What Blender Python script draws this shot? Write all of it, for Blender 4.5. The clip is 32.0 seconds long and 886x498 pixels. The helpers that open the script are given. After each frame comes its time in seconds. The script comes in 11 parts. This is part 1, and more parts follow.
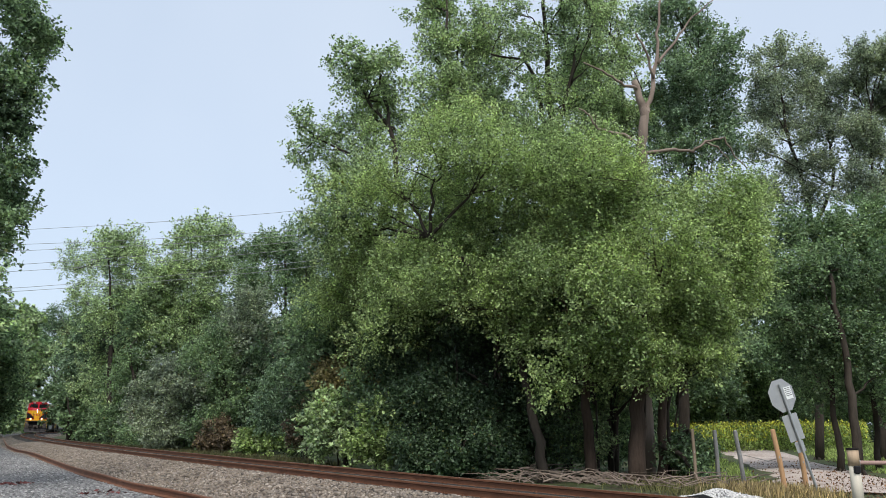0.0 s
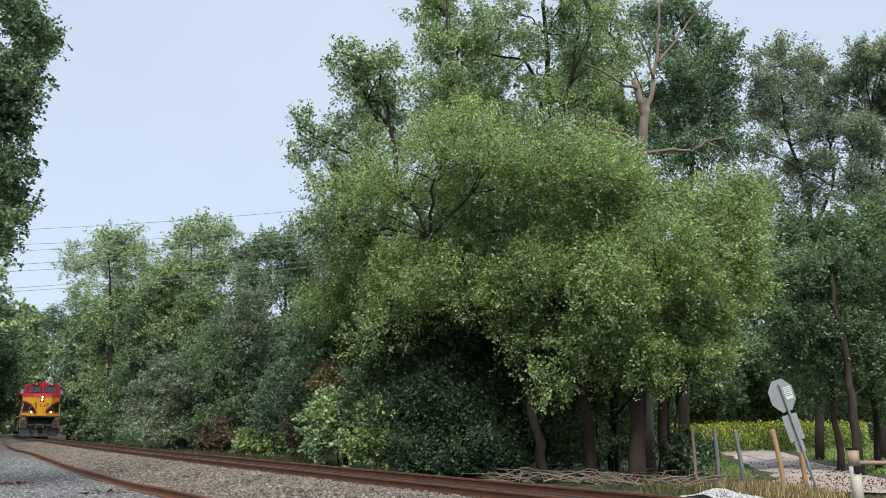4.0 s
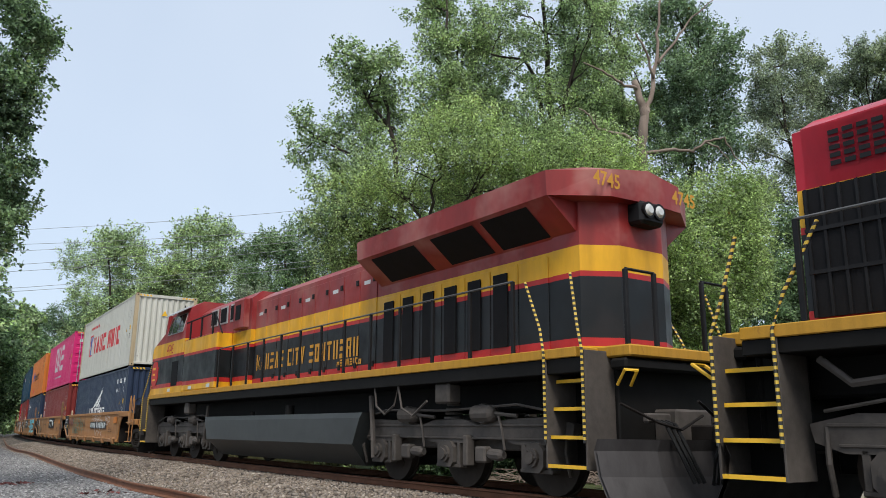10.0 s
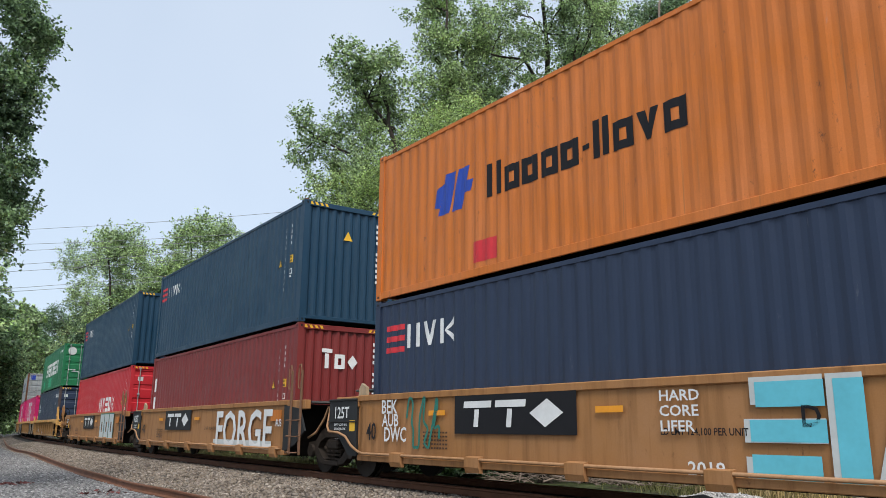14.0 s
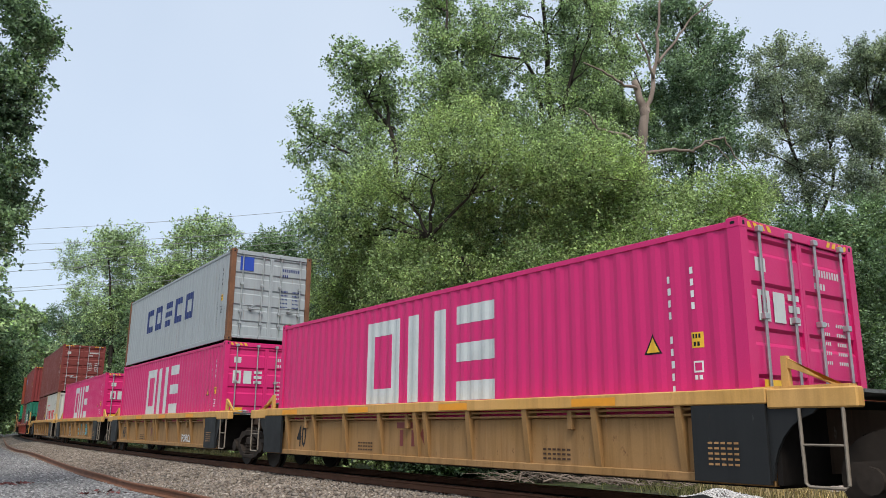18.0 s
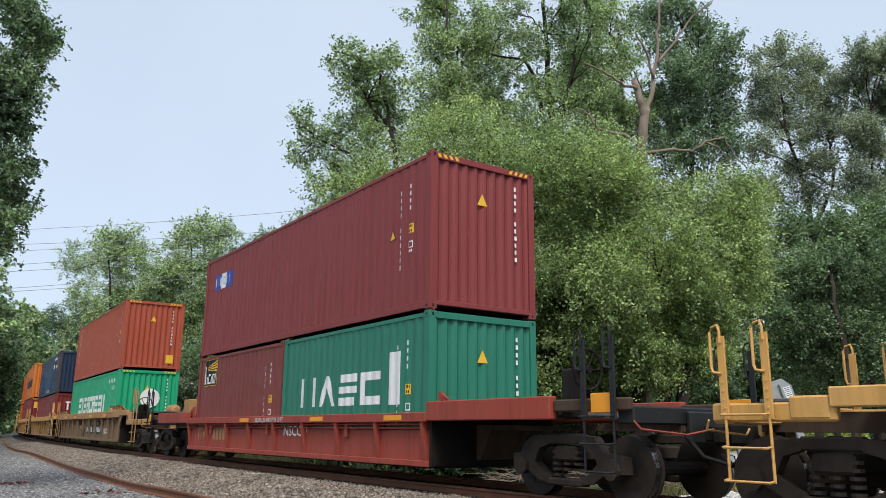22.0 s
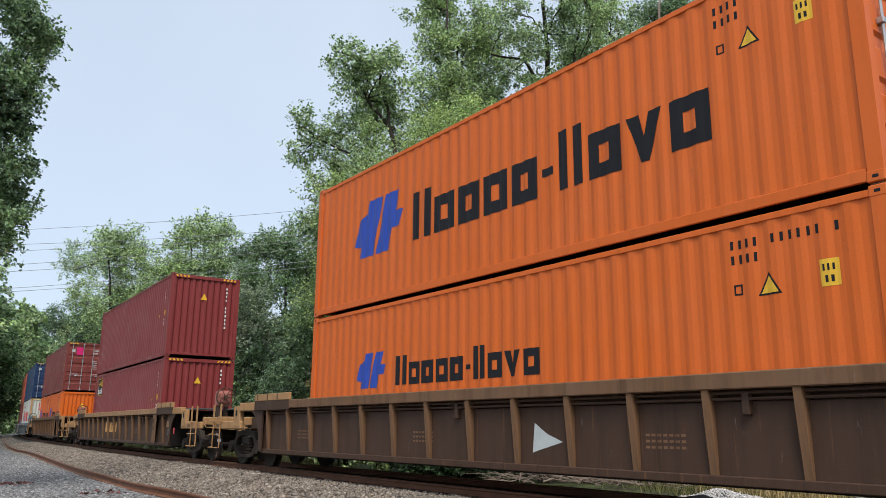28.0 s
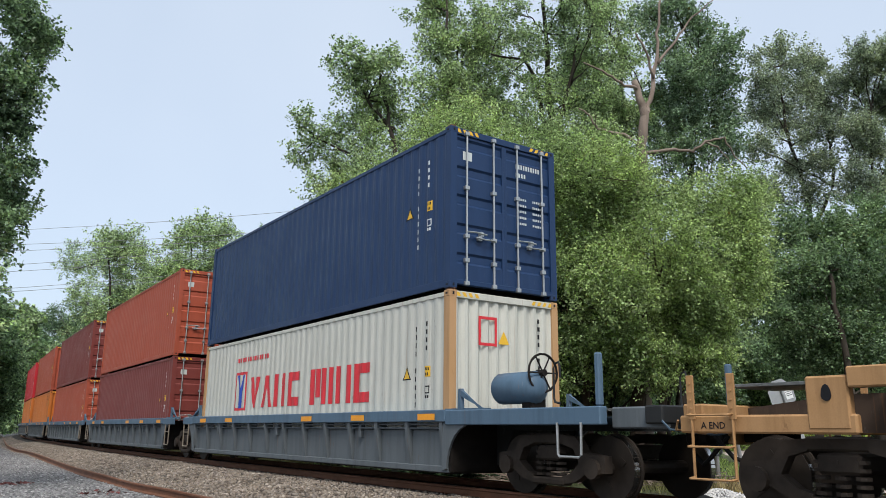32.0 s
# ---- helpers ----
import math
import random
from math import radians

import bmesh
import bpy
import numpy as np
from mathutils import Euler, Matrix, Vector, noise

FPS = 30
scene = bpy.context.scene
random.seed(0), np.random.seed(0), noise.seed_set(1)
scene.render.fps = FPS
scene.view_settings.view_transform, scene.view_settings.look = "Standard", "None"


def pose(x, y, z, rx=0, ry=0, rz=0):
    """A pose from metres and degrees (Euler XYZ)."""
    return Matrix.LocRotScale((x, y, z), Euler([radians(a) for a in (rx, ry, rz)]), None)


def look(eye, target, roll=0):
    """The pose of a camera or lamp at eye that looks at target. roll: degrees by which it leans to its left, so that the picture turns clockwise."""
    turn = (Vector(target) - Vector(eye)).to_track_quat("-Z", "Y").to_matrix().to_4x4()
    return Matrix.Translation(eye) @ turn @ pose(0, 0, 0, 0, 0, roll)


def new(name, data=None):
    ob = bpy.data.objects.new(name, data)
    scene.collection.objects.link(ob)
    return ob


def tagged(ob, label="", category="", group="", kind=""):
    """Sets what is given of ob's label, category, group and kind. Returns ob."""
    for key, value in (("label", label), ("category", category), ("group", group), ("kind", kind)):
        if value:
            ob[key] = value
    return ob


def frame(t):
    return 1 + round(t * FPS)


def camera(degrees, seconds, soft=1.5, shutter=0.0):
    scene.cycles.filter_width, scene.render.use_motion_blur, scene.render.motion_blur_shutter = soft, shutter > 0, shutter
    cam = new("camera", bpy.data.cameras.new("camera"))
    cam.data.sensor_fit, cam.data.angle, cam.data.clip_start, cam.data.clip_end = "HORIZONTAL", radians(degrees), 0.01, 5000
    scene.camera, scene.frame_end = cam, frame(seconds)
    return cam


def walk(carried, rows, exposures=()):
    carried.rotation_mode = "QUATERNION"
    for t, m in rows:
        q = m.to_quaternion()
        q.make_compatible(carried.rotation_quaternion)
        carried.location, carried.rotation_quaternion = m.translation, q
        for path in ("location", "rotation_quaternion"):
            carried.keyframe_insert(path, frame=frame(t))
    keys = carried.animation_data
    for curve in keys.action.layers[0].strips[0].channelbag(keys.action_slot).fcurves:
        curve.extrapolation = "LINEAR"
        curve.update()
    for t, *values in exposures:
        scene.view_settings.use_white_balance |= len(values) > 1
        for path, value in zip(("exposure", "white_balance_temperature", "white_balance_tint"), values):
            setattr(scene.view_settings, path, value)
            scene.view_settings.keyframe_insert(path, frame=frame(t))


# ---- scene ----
cam = camera(59.19, 32.0, soft=0.62, shutter=0.0)
EYE = (0.0, 0.0, 0.875)
TILT = radians(13.15)
POSE = look(EYE, (0, math.cos(TILT), 0.875 + math.sin(TILT)), 0.555)
walk(cam, [(0, POSE), (32, POSE)])

# ---- overcast daylight ----
SUN_EL, SUN_AZ = radians(53), radians(175)
world = bpy.data.worlds.new("world")
scene.world = world
world.use_nodes = True
wn, wl = world.node_tree.nodes, world.node_tree.links
wn.clear()
sky = wn.new("ShaderNodeTexSky")
sky.sky_type = "NISHITA"
sky.sun_disc = False
sky.sun_elevation, sky.sun_rotation = SUN_EL, SUN_AZ
sky.air_density, sky.dust_density, sky.ozone_density = 1.0, 2.0, 1.5
sky_bg = wn.new("ShaderNodeBackground")
sky_bg.inputs["Strength"].default_value = 0.035
wl.new(sky.outputs[0], sky_bg.inputs["Color"])
# the layer of cloud: pale, faintly uneven
wtc = wn.new("ShaderNodeTexCoord")
wno = wn.new("ShaderNodeTexNoise")
wno.inputs["Scale"].default_value = 1.6
wno.inputs["Detail"].default_value = 4
wramp = wn.new("ShaderNodeValToRGB")
wramp.color_ramp.elements[0].position, wramp.color_ramp.elements[0].color = 0.3, (0.50, 0.585, 0.70, 1)
wramp.color_ramp.elements[1].position, wramp.color_ramp.elements[1].color = 0.75, (0.60, 0.675, 0.77, 1)
cloud_bg = wn.new("ShaderNodeBackground")
cloud_bg.inputs["Strength"].default_value = 0.71
add = wn.new("ShaderNodeAddShader")
wout = wn.new("ShaderNodeOutputWorld")
wl.new(wtc.outputs["Generated"], wno.inputs["Vector"])
wl.new(wno.outputs["Fac"], wramp.inputs["Fac"])
wl.new(wramp.outputs["Color"], cloud_bg.inputs["Color"])
wl.new(sky_bg.outputs[0], add.inputs[0])
wl.new(cloud_bg.outputs[0], add.inputs[1])
wl.new(add.outputs[0], wout.inputs["Surface"])

sun = new("sun", bpy.data.lights.new("sun", "SUN"))
sun.data.energy, sun.data.angle, sun.data.color = 2.35, radians(20), (1.0, 0.96, 0.9)
sun.matrix_world = look((5, -60, 80), (0, 0, 0))
scene.view_settings.exposure = 0.5


# ---- materials ----
def nodes_of(name, rough=0.6, metal=0.0):
    m = bpy.data.materials.new(name)
    m.use_nodes = True
    nt = m.node_tree
    b = nt.nodes["Principled BSDF"]
    b.inputs["Roughness"].default_value, b.inputs["Metallic"].default_value = rough, metal
    return m, nt, b


def noise_of(nt, scale, detail=4, stretch=(1, 1, 1), coord="Object", rough=0.6):
    tc = nt.nodes.new("ShaderNodeTexCoord")
    mp = nt.nodes.new("ShaderNodeMapping")
    mp.inputs["Scale"].default_value = stretch
    n = nt.nodes.new("ShaderNodeTexNoise")
    n.inputs["Scale"].default_value, n.inputs["Detail"].default_value = scale, detail
    n.inputs["Roughness"].default_value = rough
    nt.links.new(tc.outputs[coord], mp.inputs["Vector"])
    nt.links.new(mp.outputs[0], n.inputs["Vector"])
    return n.outputs["Fac"]


def ramp_of(nt, fac, stops):
    r = nt.nodes.new("ShaderNodeValToRGB")
    while len(r.color_ramp.elements) < len(stops):
        r.color_ramp.elements.new(0.5)
    for e, (p, c) in zip(r.color_ramp.elements, stops):
        e.position, e.color = p, (c if len(c) == 4 else (*c, 1))
    nt.links.new(fac, r.inputs["Fac"])
    return r.outputs["Color"]


def mix_of(nt, fac, a, b, mode="MIX"):
    m = nt.nodes.new("ShaderNodeMix")
    m.data_type, m.blend_type = "RGBA", mode
    for sock, v in ((m.inputs["Factor"], fac), (m.inputs["A"], a), (m.inputs["B"], b)):
        if isinstance(v, (int, float)):
            sock.default_value = v
        elif isinstance(v, tuple):
            sock.default_value = v if len(v) == 4 else (*v, 1)
        else:
            nt.links.new(v, sock)
    return m.outputs["Result"]


def bump_of(nt, b, height, strength=0.3, dist=0.01):
    bp = nt.nodes.new("ShaderNodeBump")
    bp.inputs["Strength"].default_value, bp.inputs["Distance"].default_value = strength, dist
    nt.links.new(height, bp.inputs["Height"])
    nt.links.new(bp.outputs[0], b.inputs["Normal"])


def lum(c, k):
    return tuple(min(1.0, v * k) for v in c)


MATS = {}


def paint(name, c, rough=0.45, wear=0.25, rust=0.12, metal=0.0):
    """Weathered paint on steel: run-down streaks, faded patches, chips of rust."""
    if name in MATS:
        return MATS[name]
    m, nt, b = nodes_of(name, rough, metal)
    g = tuple(0.7 * v + 0.3 * (sum(c) / 3) for v in c)
    b.inputs["Specular IOR Level"].default_value = 0.3
    streak = noise_of(nt, 3.0, 5, (2.2, 2.2, 0.16))
    patch = noise_of(nt, 0.9, 5)
    grain = noise_of(nt, 60, 3)
    col = mix_of(nt, ramp_of(nt, patch, [(0.35, (0, 0, 0)), (0.7, (wear, wear, wear))]), (*c, 1), (*lum(g, 1.35), 1))
    col = mix_of(nt, ramp_of(nt, streak, [(0.46, (0, 0, 0)), (0.78, (wear * 1.6,) * 3)]), col, (*lum(c, 0.42), 1))
    chip = noise_of(nt, 7.0, 6, (1, 1, 0.5), rough=0.75)
    chip2 = noise_of(nt, 0.6, 3)
    both = mix_of(nt, 1.0, ramp_of(nt, chip, [(0.6, (0, 0, 0)), (0.68, (1, 1, 1))]), ramp_of(nt, chip2, [(0.45, (0, 0, 0)), (0.7, (rust * 4,) * 3)]), "MULTIPLY")
    col = mix_of(nt, both, col, (0.11, 0.045, 0.02, 1))
    if rust >= 0.14:
        runs = noise_of(nt, 4.0, 4, (4.5, 4.5, 0.14))
        col = mix_of(nt, ramp_of(nt, runs, [(0.62, (0, 0, 0)), (0.74, (min(0.6, rust * 2),) * 3)]), col, (0.26, 0.115, 0.04, 1))
    scuff = noise_of(nt, 5.0, 4, (2.6, 2.6, 0.5), rough=0.7)
    col = mix_of(nt, ramp_of(nt, scuff, [(0.66, (0, 0, 0)), (0.76, (wear * 1.5,) * 3)]), col, (*[0.5 * v + 0.16 for v in c], 1))
    col = mix_of(nt, 0.12, col, ramp_of(nt, grain, [(0.3, (0.2, 0.2, 0.2)), (0.7, (1, 1, 1))]), "MULTIPLY")
    nt.links.new(col, b.inputs["Base Color"])
    nt.links.new(ramp_of(nt, patch, [(0.3, (rough - 0.08,) * 3), (0.7, (min(1, rough + 0.18),) * 3)]), b.inputs["Roughness"])
    bump_of(nt, b, noise_of(nt, 1.6, 5), 0.35, 0.02)
    MATS[name] = m
    return m


def plain(name, c, rough=0.6, metal=0.0, scale=12.0, amount=0.35, bump=0.25, dist=0.006, coord="Object", stretch=(1, 1, 1)):
    """One colour with grain at two scales."""
    if name in MATS:
        return MATS[name]
    m, nt, b = nodes_of(name, rough, metal)
    b.inputs["Specular IOR Level"].default_value = 0.35 if max(c) > 0.06 or rough < 0.5 else 0.12
    n1, n2 = noise_of(nt, scale, 5, stretch, coord), noise_of(nt, scale * 0.13, 3, stretch, coord)
    col = mix_of(nt, 0.6, ramp_of(nt, n1, [(0.25, lum(c, 1 - amount)), (0.75, lum(c, 1 + amount))]), ramp_of(nt, n2, [(0.3, lum(c, 1 - amount)), (0.7, lum(c, 1 + amount))]))
    nt.links.new(col, b.inputs["Base Color"])
    if bump:
        bump_of(nt, b, n1, bump, dist)
    MATS[name] = m
    return m


def leaf_mat(name, a, c, dry=(0.16, 0.13, 0.03), gloss=0.5):
    """Leaves: each one its own shade, light passes through."""
    if name in MATS:
        return MATS[name]
    m, nt, b = nodes_of(name, gloss)
    b.inputs["Specular IOR Level"].default_value = 0.3
    g = nt.nodes.new("ShaderNodeNewGeometry")
    big = noise_of(nt, 0.45, 3)
    col = ramp_of(nt, g.outputs["Random Per Island"], [(0.0, lum(a, 0.5)), (0.45, lum(c, 0.85)), (0.85, lum(c, 1.6)), (0.97, (c[0] * 2.0, c[1] * 2.0, c[2] * 1.8)), (1.0, dry)])
    col = mix_of(nt, 0.75, col, ramp_of(nt, big, [(0.3, (0.55, 0.6, 0.6)), (0.7, (1.25, 1.2, 1.0))]), "MULTIPLY")
    nt.links.new(col, b.inputs["Base Color"])
    tr = nt.nodes.new("ShaderNodeBsdfTranslucent")
    nt.links.new(mix_of(nt, 1.0, col, (1.12, 1.2, 0.8, 1), "MULTIPLY"), tr.inputs["Color"])
    mx = nt.nodes.new("ShaderNodeMixShader")
    mx.inputs[0].default_value = 0.42
    out = nt.nodes["Material Output"]
    nt.links.new(b.outputs[0], mx.inputs[1])
    nt.links.new(tr.outputs[0], mx.inputs[2])
    nt.links.new(mx.outputs[0], out.inputs["Surface"])
    MATS[name] = m
    return m


BARK = plain("bark", (0.046, 0.038, 0.031), 0.9, 0, 14, 0.65, 0.8, 0.03, stretch=(1, 1, 0.2))
BARK_RED = plain("bark_brown", (0.06, 0.043, 0.033), 0.9, 0, 14, 0.65, 0.8, 0.03, stretch=(1, 1, 0.2))
DEAD_WOOD = plain("dead_wood", (0.20, 0.155, 0.125), 0.85, 0, 9, 0.45, 0.7, 0.03, stretch=(1, 1, 0.15))
RUST_RAIL = plain("rusty_rail_steel", (0.155, 0.066, 0.035), 0.75, 0.2, 20, 0.35, 0.3, 0.004)
RAIL_TOP = plain("worn_rail_head", (0.33, 0.27, 0.235), 0.32, 0.8, 30, 0.25, 0.1, 0.002)
TIE_WOOD = plain("weathered_tie_wood", (0.05, 0.037, 0.029), 0.9, 0, 18, 0.45, 0.7, 0.012, stretch=(0.25, 1, 1))
DARK_STEEL = plain("grimy_dark_steel", (0.014, 0.0115, 0.010), 0.7, 0.0, 9, 0.6, 0.4, 0.006)
TRUCK_STEEL = plain("dusty_brown_truck_steel", (0.032, 0.025, 0.020), 0.75, 0.0, 9, 0.6, 0.4, 0.006)
BLACK_STEEL = plain("black_painted_steel", (0.013, 0.013, 0.014), 0.5, 0.0, 7, 0.5, 0.3, 0.005)
WHEEL_STEEL = plain("wheel_steel", (0.034, 0.027, 0.022), 0.6, 0.1, 10, 0.4, 0.2, 0.004)
WHEEL_RIM = plain("polished_wheel_tread", (0.5, 0.48, 0.46), 0.22, 1.0, 30, 0.15, 0.1, 0.002)
GALV = plain("galvanised_steel", (0.36, 0.37, 0.37), 0.45, 0.6, 20, 0.2, 0.2, 0.003)
HOSE = plain("black_rubber", (0.012, 0.012, 0.012), 0.7, 0, 20, 0.3, 0.2, 0.003)


# ---- mesh building ----
class Mesh:
    """Gathers boxes, prisms and tubes into one mesh."""

    def __init__(self):
        self.v, self.f = [], []

    def add(self, verts, faces):
        o = len(self.v)
        self.v.extend(verts)
        self.f.extend(tuple(i + o for i in f) for f in faces)
        return self

    def box(self, x0, x1, y0, y1, z0, z1, c=0.0):
        """A box, its edges chamfered by c."""
        if c <= 0:
            v = [(x, y, z) for x in (x0, x1) for y in (y0, y1) for z in (z0, z1)]
            return self.add(v, [(0, 1, 3, 2), (4, 6, 7, 5), (0, 4, 5, 1), (2, 3, 7, 6), (0, 2, 6, 4), (1, 5, 7, 3)])
        lo, hi = (x0, y0, z0), (x1, y1, z1)
        v, idx = [], {}
        for a in (0, 1):
            for b in (0, 1):
                for d in (0, 1):
                    s = (a, b, d)
                    for ax in range(3):
                        p = []
                        for k in range(3):
                            e = lo[k] if s[k] == 0 else hi[k]
                            p.append(e if k == ax else (e + c if s[k] == 0 else e - c))
                        idx[s, ax] = len(v)
                        v.append(tuple(p))
        f = []
        for ax in range(3):
            o1, o2 = (ax + 1) % 3, (ax + 2) % 3
            for e in (0, 1):
                q = []
                for a, b in ((0, 0), (1, 0), (1, 1), (0, 1)):
                    s = [0, 0, 0]
                    s[ax], s[o1], s[o2] = e, a, b
                    q.append(idx[tuple(s), ax])
                f.append(tuple(q if e else q[::-1]))
            for a in (0, 1):
                for b in (0, 1):
                    s0, s1 = [0, 0, 0], [0, 0, 0]
                    s0[ax], s1[ax] = 0, 1
                    for s in (s0, s1):
                        s[o1], s[o2] = a, b
                    q = (idx[tuple(s0), o1], idx[tuple(s1), o1], idx[tuple(s1), o2], idx[tuple(s0), o2])
                    f.append(q if a == b else q[::-1])
        for a in (0, 1):
            for b in (0, 1):
                for d in (0, 1):
                    q = tuple(idx[(a, b, d), k] for k in range(3))
                    f.append(q if (a + b + d) % 2 else q[::-1])
        return self.add(v, f)

    def prism(self, pts, axis, a, b):
        """A flat outline pushed from a to b along axis. The outline is given in the two other axes, in order."""
        n = len(pts)

        def at3(p, w):
            return (w, *p) if axis == "x" else (p[0], w, p[1]) if axis == "y" else (*p, w)
        v = [at3(p, a) for p in pts] + [at3(p, b) for p in pts]
        f = [(i, (i + 1) % n, n + (i + 1) % n, n + i) for i in range(n)]
        return self.add(v, f + [tuple(range(n))[::-1], tuple(range(n, 2 * n))])

    def tube(self, path, radii, n=8, caps=True):
        """A round bar along a path, with one radius or one for each point."""
        path = [Vector(p) for p in path]
        if isinstance(radii, (int, float)):
            radii = [radii] * len(path)
        v, f = [], []
        for i, p in enumerate(path):
            d = (path[min(i + 1, len(path) - 1)] - path[max(i - 1, 0)])
            d = d.normalized() if d.length else Vector((0, 0, 1))
            u = d.cross(Vector((0, 0, 1)) if abs(d.z) < 0.9 else Vector((1, 0, 0))).normalized()
            w = d.cross(u)
            for k in range(n):
                a = 2 * math.pi * k / n
                v.append(tuple(p + (u * math.cos(a) + w * math.sin(a)) * radii[i]))
        for i in range(len(path) - 1):
            for k in range(n):
                f.append((i * n + k, i * n + (k + 1) % n, (i + 1) * n + (k + 1) % n, (i + 1) * n + k))
        if caps:
            f += [tuple(range(n))[::-1], tuple(range((len(path) - 1) * n, len(path) * n))]
        return self.add(v, f)

    def wheel(self, cx, cy, cz, r, w, n=20):
        """A disc on the y axis."""
        return self.tube([(cx, cy - w / 2, cz), (cx, cy + w / 2, cz)], r, n)

    def mesh(self, name, smooth=False):
        me = bpy.data.meshes.new(name)
        me.from_pydata(self.v, [], self.f)
        me.validate()
        bm = bmesh.new()
        bm.from_mesh(me)
        bmesh.ops.recalc_face_normals(bm, faces=bm.faces)
        bm.to_mesh(me)
        bm.free()
        if smooth:
            me.shade_smooth()
        return me


SHARED = {}


def part(name, m, material, parent=None, label="", key=None, smooth=False, at=None):
    """One mesh object under a thing or a part. key: mesh shared by all parts of that key and material."""
    k = (key, material.name) if key else None
    if k and k in SHARED:
        me = SHARED[k]
    else:
        b = m() if callable(m) else m
        me = b.mesh(name, smooth) if isinstance(b, Mesh) else b
        me.materials.clear()
        me.materials.append(material)
        if k:
            SHARED[k] = me
    ob = new(name, me)
    if parent is not None:
        ob.parent = parent
    if at is not None:
        ob.matrix_basis = at
    if label:
        tagged(ob, label)
    return ob


def thing(name, label, category, group="", kind="", m=None):
    ob = tagged(new(name), label, category, group, kind)
    if m is not None:
        ob.matrix_basis = m
    return ob


# ---- the line of the track: distance s along it, 0 abreast of the crown of trees ----
BEND_S = (-175, -165, -110, -75, -50, -25, 0, 60, 75)
BEND_K = (0, 0.002, 0.002, 0.00167, 0.0009, 0.0015, 0.00165, 0.00165, 0)


def trace_line():
    ds, rows = 0.25, []
    for sg, n in ((-1, 2900), (1, 2000)):
        x, y, th, s = -1.49, 17.20, -0.95926, 0.0
        got = [(s, x, y, th)]
        for _ in range(n):
            k = float(np.interp(s + sg * ds / 2, BEND_S, BEND_K))
            tm = th + k * sg * ds / 2
            x, y, th, s = x + math.cos(tm) * ds * sg, y + math.sin(tm) * ds * sg, th + k * ds * sg, s + ds * sg
            got.append((s, x, y, th))
        rows = got[::-1][:-1] if sg < 0 else rows + got
    return np.array(rows)


LINE = trace_line()


def on_line(s, lat=0.0, z=0.0):
    x, y, th = (float(np.interp(s, LINE[:, 0], LINE[:, k])) for k in (1, 2, 3))
    return Vector((x - math.sin(th) * lat, y + math.cos(th) * lat, z))


def heading(s):
    return float(np.interp(s, LINE[:, 0], LINE[:, 3]))


SPEED = 15.706


def riding(q, half, t):
    """The pose of a vehicle whose middle is at q on the line at 20 s, on two pivots half metres from its middle."""
    s = q + SPEED * (t - 20)
    a, b = on_line(s - half), on_line(s + half)
    d = b - a
    return Matrix.LocRotScale((a + b) / 2, Euler((0, 0, math.atan2(d.y, d.x))), None)


# ---- ground, track bed, track ----
def soft_step(v, a, b):
    t = min(1.0, max(0.0, (v - a) / (b - a)))
    return t * t * (3 - 2 * t)


def ground_z(x, y):
    far = (x + 1.49) * 0.82 + (y - 17.2) * 0.574      # how far behind the track
    rise = 0.75 * soft_step(far, 24, 48) * soft_step(x, 2, 22)
    lump = 0.05 * noise.noise(Vector((x * 0.35, y * 0.35, 0))) if abs(x) + abs(y) < 160 else 0.0
    return -0.55 + rise + lump


def sheet(name, xs, ys, zf):
    v = [(x, y, zf(x, y)) for y in ys for x in xs]
    n = len(xs)
    f = [(j * n + i, j * n + i + 1, (j + 1) * n + i + 1, (j + 1) * n + i) for j in range(len(ys) - 1) for i in range(n - 1)]
    return Mesh().add(v, f).mesh(name, True)


def graded(near0, near1, step, far, grow=1.35):
    g = list(np.arange(near0, near1 + step / 2, step))
    d, v = step, near1
    while v < far:
        d *= grow
        v += d
        g.append(v)
    d, v = step, near0
    while v > -far:
        d *= grow
        v -= d
        g.insert(0, v)
    return [float(k) for k in g]


gm, nt, gb = nodes_of("grass_and_soil", 0.95)
gcol = ramp_of(nt, noise_of(nt, 0.9, 6), [(0.3, (0.055, 0.045, 0.026)), (0.45, (0.05, 0.06, 0.02)), (0.6, (0.075, 0.1, 0.03)), (0.8, (0.11, 0.12, 0.045))])
gcol = mix_of(nt, 0.5, gcol, ramp_of(nt, noise_of(nt, 14, 5), [(0.3, (0.4, 0.4, 0.4)), (0.7, (1.4, 1.4, 1.3))]), "MULTIPLY")
nt.links.new(gcol, gb.inputs["Base Color"])
bump_of(nt, gb, noise_of(nt, 11, 6), 0.8, 0.06)
ground = part("ground", sheet("ground", graded(-50, 50, 2.0, 2600), graded(-12, 110, 2.0, 2600), ground_z), gm)
tagged(ground, "grassy ground with bare soil under the trees", "ground", kind="structure")


